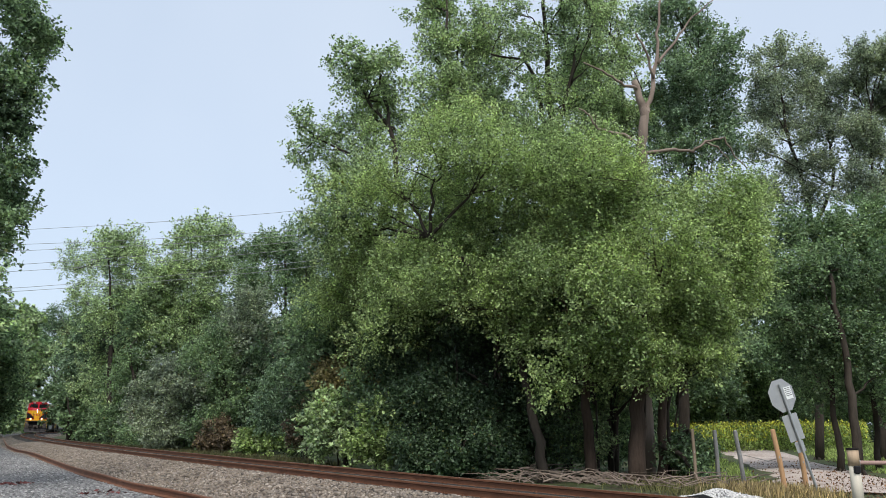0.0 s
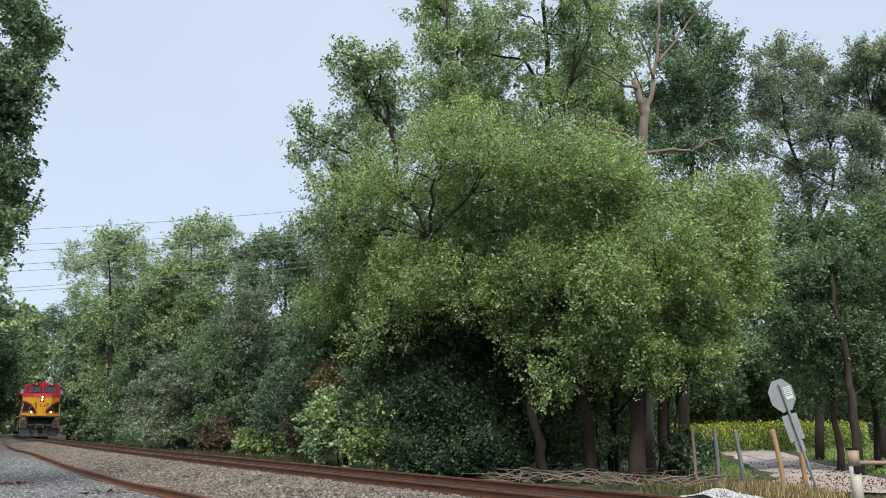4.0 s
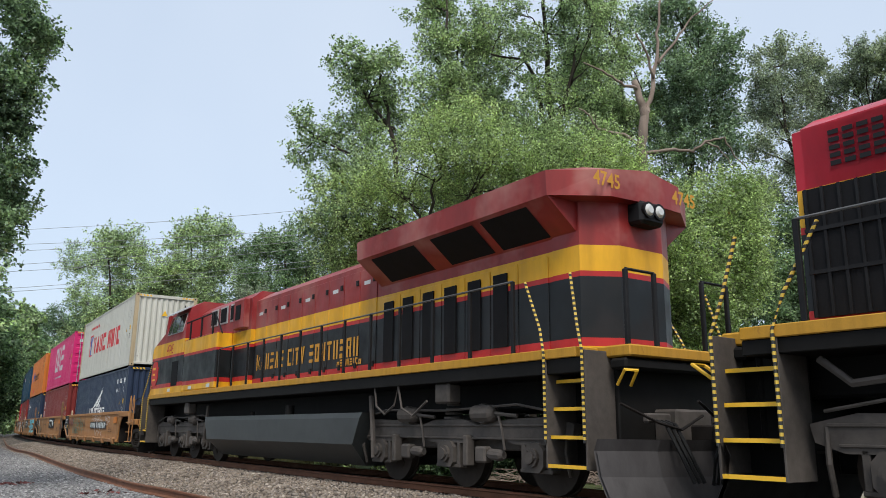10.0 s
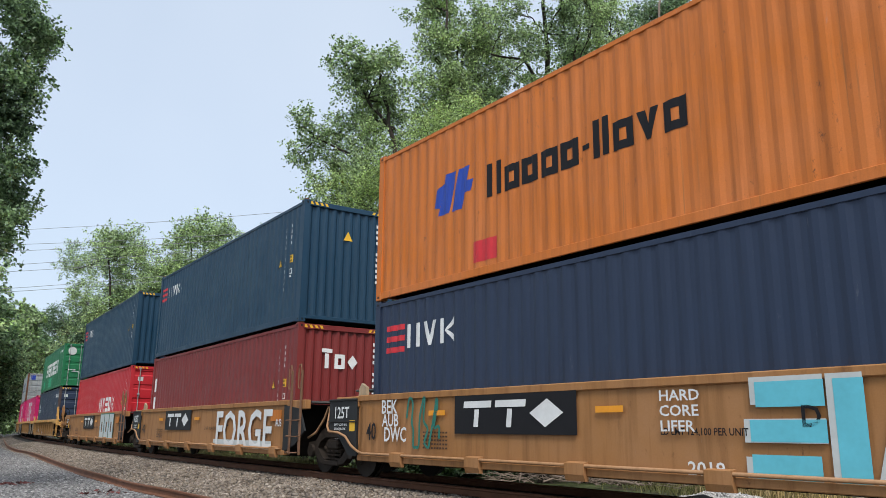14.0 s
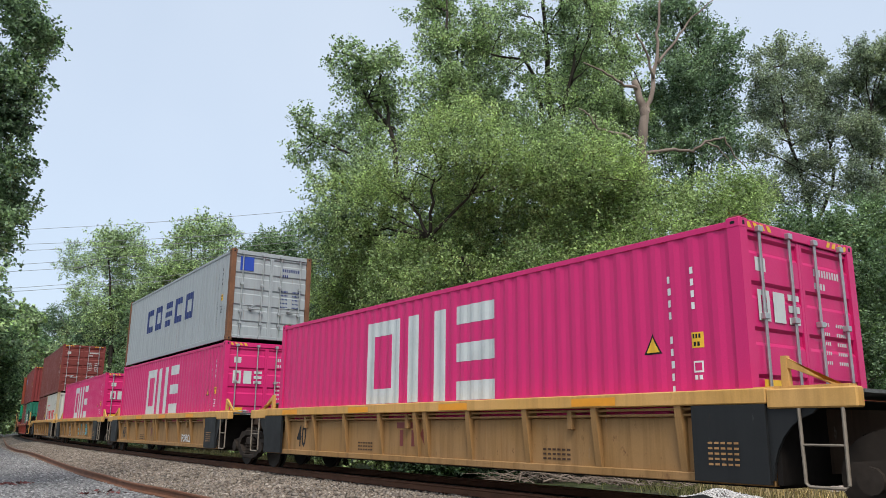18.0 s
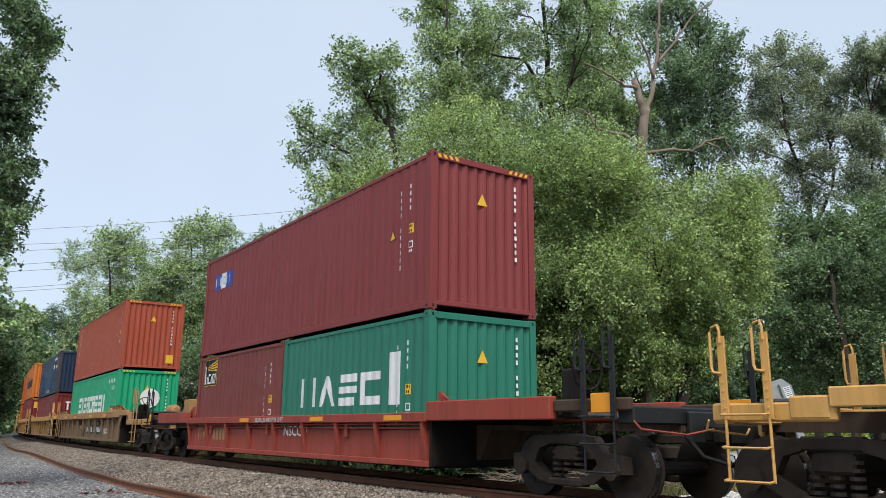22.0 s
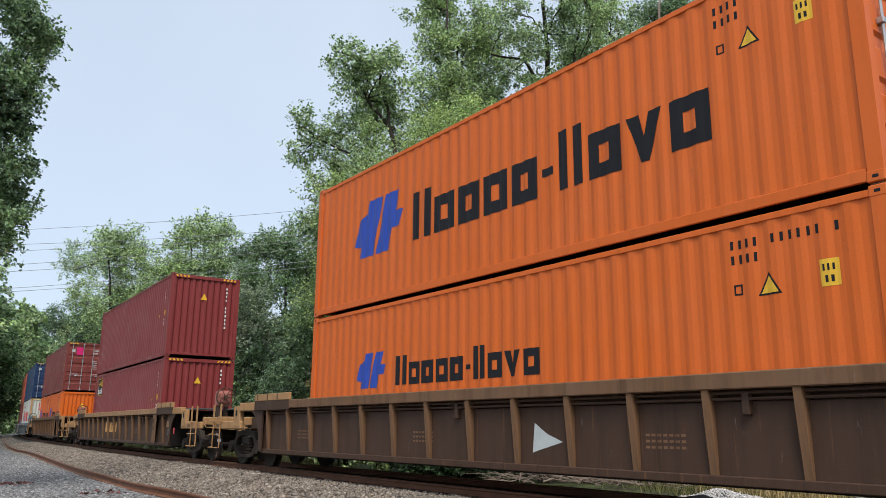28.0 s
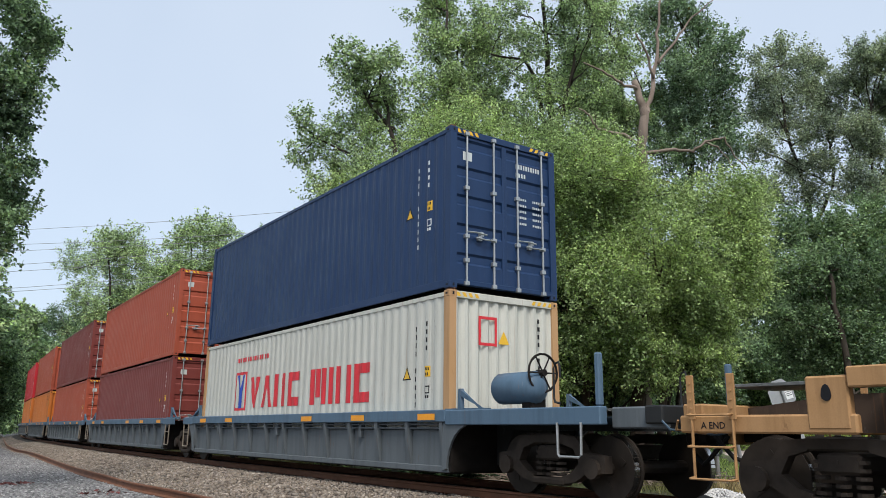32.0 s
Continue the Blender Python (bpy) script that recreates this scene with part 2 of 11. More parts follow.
def stone_mat(name, tones):
    m, nt, b = nodes_of(name, 0.85)
    g = nt.nodes.new("ShaderNodeNewGeometry")
    n = len(tones) - 1
    col = ramp_of(nt, g.outputs["Random Per Island"], [(i / n, t) for i, t in enumerate(tones)])
    col = mix_of(nt, 0.5, col, ramp_of(nt, noise_of(nt, 40, 4), [(0.3, (0.6, 0.6, 0.6)), (0.7, (1.3, 1.3, 1.3))]), "MULTIPLY")
    col = mix_of(nt, 0.55, col, ramp_of(nt, noise_of(nt, 0.7, 4), [(0.35, (0.7, 0.66, 0.62)), (0.65, (1.15, 1.12, 1.1))]), "MULTIPLY")
    nt.links.new(col, b.inputs["Base Color"])
    bump_of(nt, b, noise_of(nt, 60, 3), 0.4, 0.01)
    return m


def bed_mat(name, lo, hi, tint):
    m, nt, b = nodes_of(name, 0.92)
    tc = nt.nodes.new("ShaderNodeTexCoord")
    vo = nt.nodes.new("ShaderNodeTexVoronoi")
    vo.inputs["Scale"].default_value = 15
    nt.links.new(tc.outputs["Object"], vo.inputs["Vector"])
    sep = nt.nodes.new("ShaderNodeSeparateColor")
    nt.links.new(vo.outputs["Color"], sep.inputs[0])
    col = ramp_of(nt, sep.outputs[0], [(0.0, lo), (0.5, tint), (1.0, hi)])
    col = mix_of(nt, 0.8, col, ramp_of(nt, vo.outputs["Distance"], [(0.2, (1, 1, 1)), (0.62, (0.12, 0.11, 0.1))]), "MULTIPLY")
    col = mix_of(nt, 0.6, col, ramp_of(nt, noise_of(nt, 0.6, 4), [(0.35, (0.7, 0.66, 0.6)), (0.65, (1.2, 1.2, 1.2))]), "MULTIPLY")
    nt.links.new(col, b.inputs["Base Color"])
    inv = nt.nodes.new("ShaderNodeMath")
    inv.operation = "SUBTRACT"
    inv.inputs[0].default_value = 1.0
    nt.links.new(vo.outputs["Distance"], inv.inputs[1])
    bump_of(nt, b, inv.outputs[0], 0.9, 0.04)
    return m


BALLAST = bed_mat("tan_ballast", (0.08, 0.062, 0.048), (0.44, 0.385, 0.315), (0.22, 0.178, 0.138))
# near-black ballast: the shade under the train put into the stone colour
SHADE_BALLAST = bed_mat("shade_darkened_ballast", (0.018, 0.015, 0.012), (0.065, 0.052, 0.04), (0.036, 0.029, 0.023))
GRAVEL = bed_mat("grey_gravel", (0.09, 0.09, 0.092), (0.50, 0.50, 0.49), (0.26, 0.26, 0.262))


def swept(name, profile, s_list, smooth=True):
    """A cross-section of (lateral, height) drawn along the track."""
    v, n = [], len(profile)
    for s in s_list:
        for lat, z in profile:
            v.append(tuple(on_line(s, lat, z)))
    f = [(j * n + i, j * n + i + 1, (j + 1) * n + i + 1, (j + 1) * n + i) for j in range(len(s_list) - 1) for i in range(n - 1)]
    return Mesh().add(v, f).mesh(name, smooth)


LONG = [float(s) for s in list(range(-700, -160, 20)) + list(range(-160, -60, 4)) + list(range(-60, 30, 1)) + list(range(30, 90, 4)) + list(range(90, 480, 20))]
bed = part("track_bed", swept("track_bed", [(-4.2, -0.6), (-3.3, -0.47), (-2.6, -0.34), (-1.9, -0.2), (-1.35, -0.15), (-0.72, -0.14), (0.72, -0.14), (1.35, -0.15), (1.9, -0.22), (3.2, -0.6), (3.6, -0.75)], LONG), BALLAST)
# dark strip laid along the rails to paint in the shade beneath the train
part("train_shade_strip", swept("train_shade_strip", [(-1.62, -0.172), (-1.35, -0.141), (-0.72, -0.131), (0.72, -0.131), (1.35, -0.141), (1.85, -0.196)], LONG), SHADE_BALLAST, bed, "ballast between and beside the rails, darkened as the train's shade")
tagged(bed, "bed of tan crushed-stone ballast under the track", "track bed", kind="structure")
yard = part("gravel_ground", swept("gravel_ground", [(-60, -0.5), (-22, -0.48), (-12, -0.47), (-8, -0.46), (-5.6, -0.45), (-4.6, -0.46), (-3.6, -0.44), (-2.9, -0.46), (-2.6, -0.6)], [float(s) for s in range(-175, 60, 3)]), GRAVEL)
tagged(yard, "flat ground of loose grey gravel beside the track", "gravel", kind="structure")

RAIL = [(-0.07, -0.165), (0.07, -0.165), (0.07, -0.15), (0.012, -0.125), (0.012, -0.045), (0.036, -0.034), (0.036, -0.006), (0.028, 0.0), (-0.028, 0.0), (-0.036, -0.006), (-0.036, -0.034), (-0.012, -0.045), (-0.012, -0.125), (-0.07, -0.15), (-0.07, -0.165)]
track = thing("railway_track", "single railway track of rusty rails on wooden ties", "track", kind="structure")
for side in (-0.7525, 0.7525):
    r = part("rail", swept("rail", [(side + a, z) for a, z in RAIL], LONG, False), RUST_RAIL, track)
    part("running_surface", swept("running_surface", [(side - 0.022, 0.002), (side + 0.022, 0.002)], LONG), RAIL_TOP, r, "worn shining top of the rail")


def tie_mesh():
    m = Mesh().box(-0.11, 0.11, -1.3, 1.3, -0.34, -0.172, 0.012)
    return m


def plate_mesh():
    m = Mesh()
    for y in (-0.7525, 0.7525):
        m.box(-0.09, 0.09, y - 0.19, y + 0.19, -0.172, -0.160)
        for a in (-0.1, 0.1):
            for b in (-0.05, 0.05):
                m.box(b - 0.012, b + 0.012, y + a - 0.02, y + a + 0.02, -0.165, -0.118)
    return m


rng = random.Random(5)
for i in range(196):
    s = -74 + 0.53 * i
    m = Matrix.Translation(on_line(s, rng.uniform(-0.05, 0.05), rng.uniform(-0.012, 0.008))) @ Matrix.Rotation(heading(s) + rng.uniform(-0.02, 0.02), 4, "Z")
    t = part("tie", tie_mesh, TIE_WOOD, track, key="tie", at=m)
    part("tie_plate", plate_mesh, RUST_RAIL, t, key="tie_plate")

# the loose length of old rail beside the track
LOOSE = [(-57.0, 104.0), (-49.5, 90.8), (-30.8, 57.0), (-24.3, 45.8), (-20.0, 39.2), (-13.8, 29.0), (-10.0, 22.8), (-8.0, 19.8), (-6.2, 17.1), (-4.7, 15.2), (-2.5, 12.3), (0.5, 8.8)]


def loose_rail():
    pts = []
    for i in range(len(LOOSE) - 1):
        a, b = Vector(LOOSE[i]), Vector(LOOSE[i + 1])
        p, q = Vector(LOOSE[max(0, i - 1)]), Vector(LOOSE[min(len(LOOSE) - 1, i + 2)])
        for k in range(8):
            t = k / 8
            pts.append(0.5 * ((2 * a) + (b - p) * t + (2 * p - 5 * a + 4 * b - q) * t * t + (3 * a - p - 3 * b + q) * t ** 3))
    v, n = [], len(RAIL)
    for i, p in enumerate(pts):
        d = (pts[min(i + 1, len(pts) - 1)] - pts[max(i - 1, 0)]).normalized()
        for lat, z in RAIL:
            v.append((p.x - d.y * lat, p.y + d.x * lat, z - 0.285 + 0.01 * math.sin(i * 0.4)))
    f = [(j * n + i, j * n + i + 1, (j + 1) * n + i + 1, (j + 1) * n + i) for j in range(len(pts) - 1) for i in range(n - 1)]
    return Mesh().add(v, f)


tagged(part("loose_rail", loose_rail(), RUST_RAIL), "long rusty length of spare rail lying loose on the gravel", "rail")


def scatter_stones(name, n, pick, sizes, mat, label, seed):
    """Loose angular stones, each of eight faces."""
    g = np.random.default_rng(seed)
    s, lat, z = pick(g, n)
    th = np.interp(s, LINE[:, 0], LINE[:, 3])
    x = np.interp(s, LINE[:, 0], LINE[:, 1]) - np.sin(th) * lat
    y = np.interp(s, LINE[:, 0], LINE[:, 2]) + np.cos(th) * lat
    base = np.array([(1, 0, 0), (-1, 0, 0), (0, 1, 0), (0, -1, 0), (0, 0, 1), (0, 0, -1)], float)
    v = base[None] * g.uniform(0.6, 1.25, (n, 6, 1)) + g.uniform(-0.3, 0.3, (n, 6, 3))
    q, _ = np.linalg.qr(g.normal(size=(n, 3, 3)))
    v = np.einsum("nij,nkj->nki", q, v) * g.uniform(*sizes, (n, 1, 1)) * np.array([1, 1, 0.8])
    v += np.stack([x, y, z], 1)[:, None]
    faces = np.array([(0, 2, 4), (2, 1, 4), (1, 3, 4), (3, 0, 4), (2, 0, 5), (1, 2, 5), (3, 1, 5), (0, 3, 5)])
    return raw_mesh(name, v.reshape(-1, 3), (faces[None] + 6 * np.arange(n)[:, None, None]).reshape(-1, 3), mat)


def raw_mesh(name, v, f, mat):
    me = bpy.data.meshes.new(name)
    n, k = f.shape
    me.vertices.add(len(v))
    me.vertices.foreach_set("co", np.ascontiguousarray(v, dtype=np.float32).ravel())
    me.loops.add(n * k)
    me.loops.foreach_set("vertex_index", np.ascontiguousarray(f, dtype=np.int32).ravel())
    me.polygons.add(n)
    me.polygons.foreach_set("loop_start", np.arange(0, n * k, k, dtype=np.int32))
    me.polygons.foreach_set("loop_total", np.full(n, k, dtype=np.int32))
    me.update(calc_edges=True)
    me.materials.append(mat)
    return new(name, me)


def bed_height(lat):
    return np.interp(lat, [-4.2, -3.3, -2.6, -1.9, -1.35, 1.35, 1.9, 3.2], [-0.5, -0.47, -0.34, -0.2, -0.15, -0.15, -0.22, -0.6])


def pick_ballast(g, n):
    s = 14 - 62 * g.random(n) ** 1.5
    lat = g.uniform(-3.9, -0.95, n)
    return s, lat, bed_height(lat) + 0.01


def pick_gravel(g, n):
    s = 8 - 60 * g.random(n) ** 1.3
    lat = -3.2 - 8.0 * g.random(n)
    return s, lat, np.full(n, -0.455)


TAN_STONE = stone_mat("tan_stones", [(0.07, 0.055, 0.045), (0.20, 0.16, 0.122), (0.27, 0.23, 0.182), (0.13, 0.108, 0.092), (0.40, 0.35, 0.295)])
GREY_STONE = stone_mat("grey_stones", [(0.08, 0.08, 0.083), (0.23, 0.23, 0.232), (0.30, 0.30, 0.297), (0.14, 0.14, 0.145), (0.46, 0.46, 0.45)])
tagged(scatter_stones("ballast_stones", 40000, pick_ballast, (0.025, 0.056), TAN_STONE, "", 3), "loose tan ballast stones along the track", "gravel", kind="stuff")
tagged(scatter_stones("gravel_stones", 40000, pick_gravel, (0.018, 0.042), GREY_STONE, "", 4), "loose grey gravel stones beside the track", "gravel", kind="stuff")


def dead_leaves():
    g = np.random.default_rng(31)
    n = 110
    c = np.array([(-10.4, 19.5), (-10.2, 19.4), (-6.9, 17.1)])[g.integers(0, 3, n)]
    p = np.column_stack([c + g.normal(size=(n, 2)) * (0.3, 0.3), np.full(n, -0.43)])
    u = np.column_stack([g.normal(size=(n, 2)), g.normal(size=n) * 0.4])
    u /= np.linalg.norm(u, axis=1)[:, None]
    w = np.cross(u, np.array([0, 0, 1.0]) + g.normal(size=(n, 3)) * 0.5)
    k = g.uniform(0.03, 0.07, (n, 1))
    v = np.stack([p - u * k, p + w * k * 0.6, p + u * k, p - w * k * 0.6], 1)
    return raw_mesh("dead_leaves", v.reshape(-1, 3), np.arange(4 * n).reshape(n, 4), plain("dead_leaf_brown", (0.12, 0.035, 0.03), 0.8, 0, 8, 0.5, 0))


tagged(dead_leaves(), "scattered dark red dead leaves on the gravel", "leaves", kind="stuff")


# ---- trees ----
def leaf_cloud(lobes, count, size, seed, clump=0.3, shell=0.45, droop=0.0, flat=0.85, per=16):
    """Leaves on small sprays that stand out of rounded masses (x, y, z, r); returns corner points and faces."""
    g = np.random.default_rng(seed)
    L = np.array(lobes, float)
    # each mass breaks up into smaller ones, with gaps between them
    k = 6
    d = g.normal(size=(len(L), k, 3))
    d /= np.linalg.norm(d, axis=2)[:, :, None]
    c = L[:, None, :3] + d * (L[:, 3, None] * g.uniform(0.4, 0.85, (len(L), k)))[:, :, None] * np.array([1, 1, flat])
    r = L[:, 3, None] * g.uniform(0.26, 0.5, (len(L), k))
    S = np.concatenate([c.reshape(-1, 3), r.reshape(-1, 1)], 1)
    w = S[:, 3] ** 2
    per = int(per * 1.6)
    nt_ = max(1, count // per)
    which = g.choice(len(S), nt_, p=w / w.sum())
    d = g.normal(size=(nt_, 3)) + np.array([0, -0.25, 0.25])
    d /= np.linalg.norm(d, axis=1)[:, None]
    rad = shell + (1 - shell) * g.random(nt_) ** 0.6
    base = S[which, :3] + d * (S[which, 3] * rad)[:, None]
    # a spray reaches out and up from there
    out = d * 0.8 + g.normal(size=(nt_, 3)) * 0.45 + np.array([0, 0, 0.3 - droop * 0.8])
    out /= np.linalg.norm(out, axis=1)[:, None]
    reach = clump * g.uniform(1.6, 4.2, nt_)
    n = nt_ * per
    t = g.random(n)
    wide = clump * (0.55 - 0.3 * t)
    sub = np.repeat(base, per, 0) + np.repeat(out * reach[:, None], per, 0) * t[:, None] + g.normal(size=(n, 3)) * wide[:, None]
    u = g.normal(size=(n, 3)) + np.repeat(out, per, 0) * 0.7
    u[:, 2] = u[:, 2] * 0.7 - 0.4
    u /= np.linalg.norm(u, axis=1)[:, None]
    up = g.normal(size=(n, 3)) * 0.9 + np.array([0, -0.25, 0.8])
    w_ = np.cross(u, up)
    w_ /= np.linalg.norm(w_, axis=1)[:, None] + 1e-9
    nn = np.cross(w_, u)
    ln = size * g.uniform(0.55, 1.25, n)[:, None]
    wd = ln * 0.36
    v = np.stack([sub, sub + u * ln * 0.45 + w_ * wd + nn * ln * 0.1, sub + u * ln, sub + u * ln * 0.45 - w_ * wd + nn * ln * 0.1], 1)
    return v.reshape(-1, 3), np.arange(4 * n).reshape(n, 4)


def limb(m, path, r0, r1, seed=0, n=7, wob=0.06):
    """A bent, tapered limb."""
    g = random.Random(seed)
    pts = [Vector(p) for p in path]
    out, rad = [], []
    total = len(pts) - 1
    for i in range(total):
        for k in range(4):
            t = k / 4
            p = pts[i].lerp(pts[i + 1], t)
            out.append(p + Vector((g.uniform(-1, 1), g.uniform(-1, 1), g.uniform(-0.4, 0.4))) * wob * (1 if i or k else 0))
            rad.append(r0 + (r1 - r0) * ((i + t) / total) ** 0.8)
    out.append(pts[-1])
    rad.append(r1)
    return m.tube(out, rad, n)


def tree(name, label, trunks, lobes, count, size, mat, bark=BARK, group="", clump=0.3, shell=0.45, category="tree", seed=1, twigs=0, droop=0.0, per=16, reach=1.0):
    """A tree: trunks as (path, foot radius, top radius), limbs to each mass of leaves, and the crown."""
    ob = thing(name, label, category, group)
    g = random.Random(seed)
    m = Mesh()
    tops = []
    for k, (path, r0, r1) in enumerate(trunks):
        limb(m, path, r0, r1, seed + k, 9, 0.05 + r0 * 0.15)
        f = Vector(path[0])
        for a in range(5):
            an = a * 1.26 + g.random()
            m.tube([f + Vector((math.cos(an) * r0 * 0.6, math.sin(an) * r0 * 0.6, r0 * 1.2)), f + Vector((math.cos(an) * r0 * 1.9, math.sin(an) * r0 * 1.9, -0.1))], [r0 * 0.45, r0 * 0.2], 5)
        tops += [Vector(p) for p in path[1:]]
    if reach > 0:
        b = m
        for i, (x, y, z, r) in enumerate(lobes):
            c = Vector((x, y, z))
            o = min(tops, key=lambda p: (p - c).length + (3 if p.z > z else 0))
            mid = o.lerp(c, 0.5) + Vector((g.uniform(-0.3, 0.3), g.uniform(-0.3, 0.3), g.uniform(-0.1, 0.4))) * r * 0.4
            rr = 0.02 + 0.025 * r
            limb(b, [o, mid, c], rr, rr * 0.4, seed + i, 5, 0.08)
            for k in range(3 + twigs):
                e = c + Vector((g.uniform(-1, 1), g.uniform(-1, 1), g.uniform(-0.5, 1))) * r * 0.85
                limb(b, [mid.lerp(c, g.random()), e], rr * 0.4, 0.008, seed + i + k, 4, 0.06)
    part("trunk", m, bark, ob, smooth=True)
    v, f = leaf_cloud(lobes, count, size, seed, clump, shell, droop, per=per)
    cr = raw_mesh("crown", v, f, mat)
    cr.parent = ob
    return ob


MID = leaf_mat("mid_green_leaves", (0.18, 0.25, 0.155), (0.335, 0.43, 0.262))
YELLOW = leaf_mat("yellow_green_leaves", (0.178, 0.248, 0.115), (0.322, 0.415, 0.205))
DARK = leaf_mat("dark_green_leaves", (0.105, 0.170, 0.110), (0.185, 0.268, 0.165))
BLUISH = leaf_mat("blue_green_leaves", (0.112, 0.180, 0.133), (0.187, 0.269, 0.195))
GREY = leaf_mat("grey_green_leaves", (0.165, 0.205, 0.170), (0.270, 0.320, 0.265))
BRIGHT = leaf_mat("bright_green_leaves", (0.19, 0.26, 0.085), (0.33, 0.41, 0.15))
REDDISH = leaf_mat("reddish_brown_leaves", (0.11, 0.085, 0.065), (0.17, 0.13, 0.10))
# leaf green darkened to hold the shade under the canopy and inside the wood
SHADE_GREEN = leaf_mat("shade_darkened_leaves", (0.045, 0.080, 0.052), (0.085, 0.135, 0.082))
TAN = leaf_mat("tan_leaves", (0.16, 0.14, 0.07), (0.26, 0.225, 0.12))
GOLD = leaf_mat("goldenrod_flowers", (0.42, 0.42, 0.06), (0.58, 0.55, 0.11))


# ---- the trees, each by its trunks and the masses of its crown ----
tree('tree', 'broad spreading tree with a yellow-green crown beside the track',
     [([(3.0, 23.3, -0.6), (2.8, 23.3, 1.0), (2.4, 23.3, 2.9), (1.9, 23.3, 4.4), (0.6, 23.3, 6.0), (-0.4, 23.3, 6.7)], 0.17, 0.06), ([(1.8, 25.0, -0.6), (1.8, 25.0, 2.0), (1.8, 25.0, 4.5), (1.4, 25.0, 6.9)], 0.14, 0.06)],
     [(0.1, 22.7, 9.5, 1.78), (-1.5, 24.4, 8.7, 1.73), (-2.8, 26.3, 7.6, 1.67), (-3.7, 26.6, 9.0, 0.89), (-4.3, 27.5, 7.7, 0.92), (1.3, 22.1, 8.5, 1.81), (-2.7, 27.1, 6.0, 1.92), (-0.8, 25.0, 6.5, 2.14), (-3.5, 27.9, 4.9, 1.56), (-1.7, 25.4, 4.0, 1.71), (1.2, 25.1, 7.2, 2.25), (-0.1, 23.4, 4.6, 1.75), (2.9, 24.6, 9.2, 1.83), (1.7, 23.4, 5.0, 1.4), (-3.9, 27.5, 6.5, 1.03)],
     165000, 0.082, YELLOW, seed=11, twigs=2, clump=0.21, per=21)
tree('tree', 'leafy tree with drooping yellow-green branches and a thick vine-hung trunk',
     [([(5.6, 23.0, -0.6), (5.7, 23.0, 1.6), (5.6, 23.0, 3.6), (5.6, 23.0, 5.6), (5.1, 23.0, 7.4)], 0.27, 0.1), ([(6.5, 24.0, -0.6), (6.8, 24.0, 2.3), (6.8, 24.0, 4.4), (7.2, 24.0, 6.4)], 0.16, 0.06), ([(4.3, 23.5, -0.6), (4.3, 23.5, 1.6), (4.3, 23.5, 3.6), (4.1, 23.5, 5.7)], 0.19, 0.07)],
     [(4.2, 21.5, 8.1, 1.68), (6.0, 22.9, 7.9, 1.71), (7.6, 23.6, 7.4, 1.59), (8.8, 22.6, 7.3, 1.18), (3.1, 23.2, 7.1, 1.91), (4.7, 23.0, 6.5, 1.97), (6.1, 21.2, 5.4, 1.74), (8.2, 23.3, 5.7, 1.56), (9.0, 22.8, 5.3, 0.76), (2.9, 21.9, 5.2, 1.31), (4.3, 21.1, 4.3, 1.42), (6.5, 23.6, 4.2, 1.41), (7.5, 22.4, 4.2, 1.09), (3.8, 23.2, 9.3, 1.21), (9.7, 23.6, 7.8, 0.62), (2.6, 23.1, 3.7, 1.04)],
     165000, 0.082, YELLOW, seed=12, twigs=2, bark=BARK_RED, clump=0.21, per=21)
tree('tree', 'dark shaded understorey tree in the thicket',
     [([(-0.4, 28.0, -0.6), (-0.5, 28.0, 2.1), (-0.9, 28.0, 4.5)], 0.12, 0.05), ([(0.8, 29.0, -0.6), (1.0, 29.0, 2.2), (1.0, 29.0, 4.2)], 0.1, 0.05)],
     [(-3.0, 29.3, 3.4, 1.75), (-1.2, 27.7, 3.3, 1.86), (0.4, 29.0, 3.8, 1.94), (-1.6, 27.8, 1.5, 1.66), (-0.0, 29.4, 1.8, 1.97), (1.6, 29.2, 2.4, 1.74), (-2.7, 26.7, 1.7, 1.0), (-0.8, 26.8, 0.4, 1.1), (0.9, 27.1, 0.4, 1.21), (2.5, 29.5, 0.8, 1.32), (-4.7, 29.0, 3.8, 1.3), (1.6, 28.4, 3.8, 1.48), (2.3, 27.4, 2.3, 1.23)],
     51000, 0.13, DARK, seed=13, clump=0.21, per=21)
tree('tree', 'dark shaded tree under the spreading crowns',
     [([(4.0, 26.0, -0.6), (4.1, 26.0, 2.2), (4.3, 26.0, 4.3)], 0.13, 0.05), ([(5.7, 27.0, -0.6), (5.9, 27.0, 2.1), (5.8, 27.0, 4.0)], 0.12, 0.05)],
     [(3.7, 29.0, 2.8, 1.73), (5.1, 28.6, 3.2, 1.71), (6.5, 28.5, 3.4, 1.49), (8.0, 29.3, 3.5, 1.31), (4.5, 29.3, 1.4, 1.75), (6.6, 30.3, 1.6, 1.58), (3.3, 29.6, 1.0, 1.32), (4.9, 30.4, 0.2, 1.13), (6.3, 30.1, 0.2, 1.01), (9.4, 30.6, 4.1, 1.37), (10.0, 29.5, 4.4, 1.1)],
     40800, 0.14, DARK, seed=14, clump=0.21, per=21)
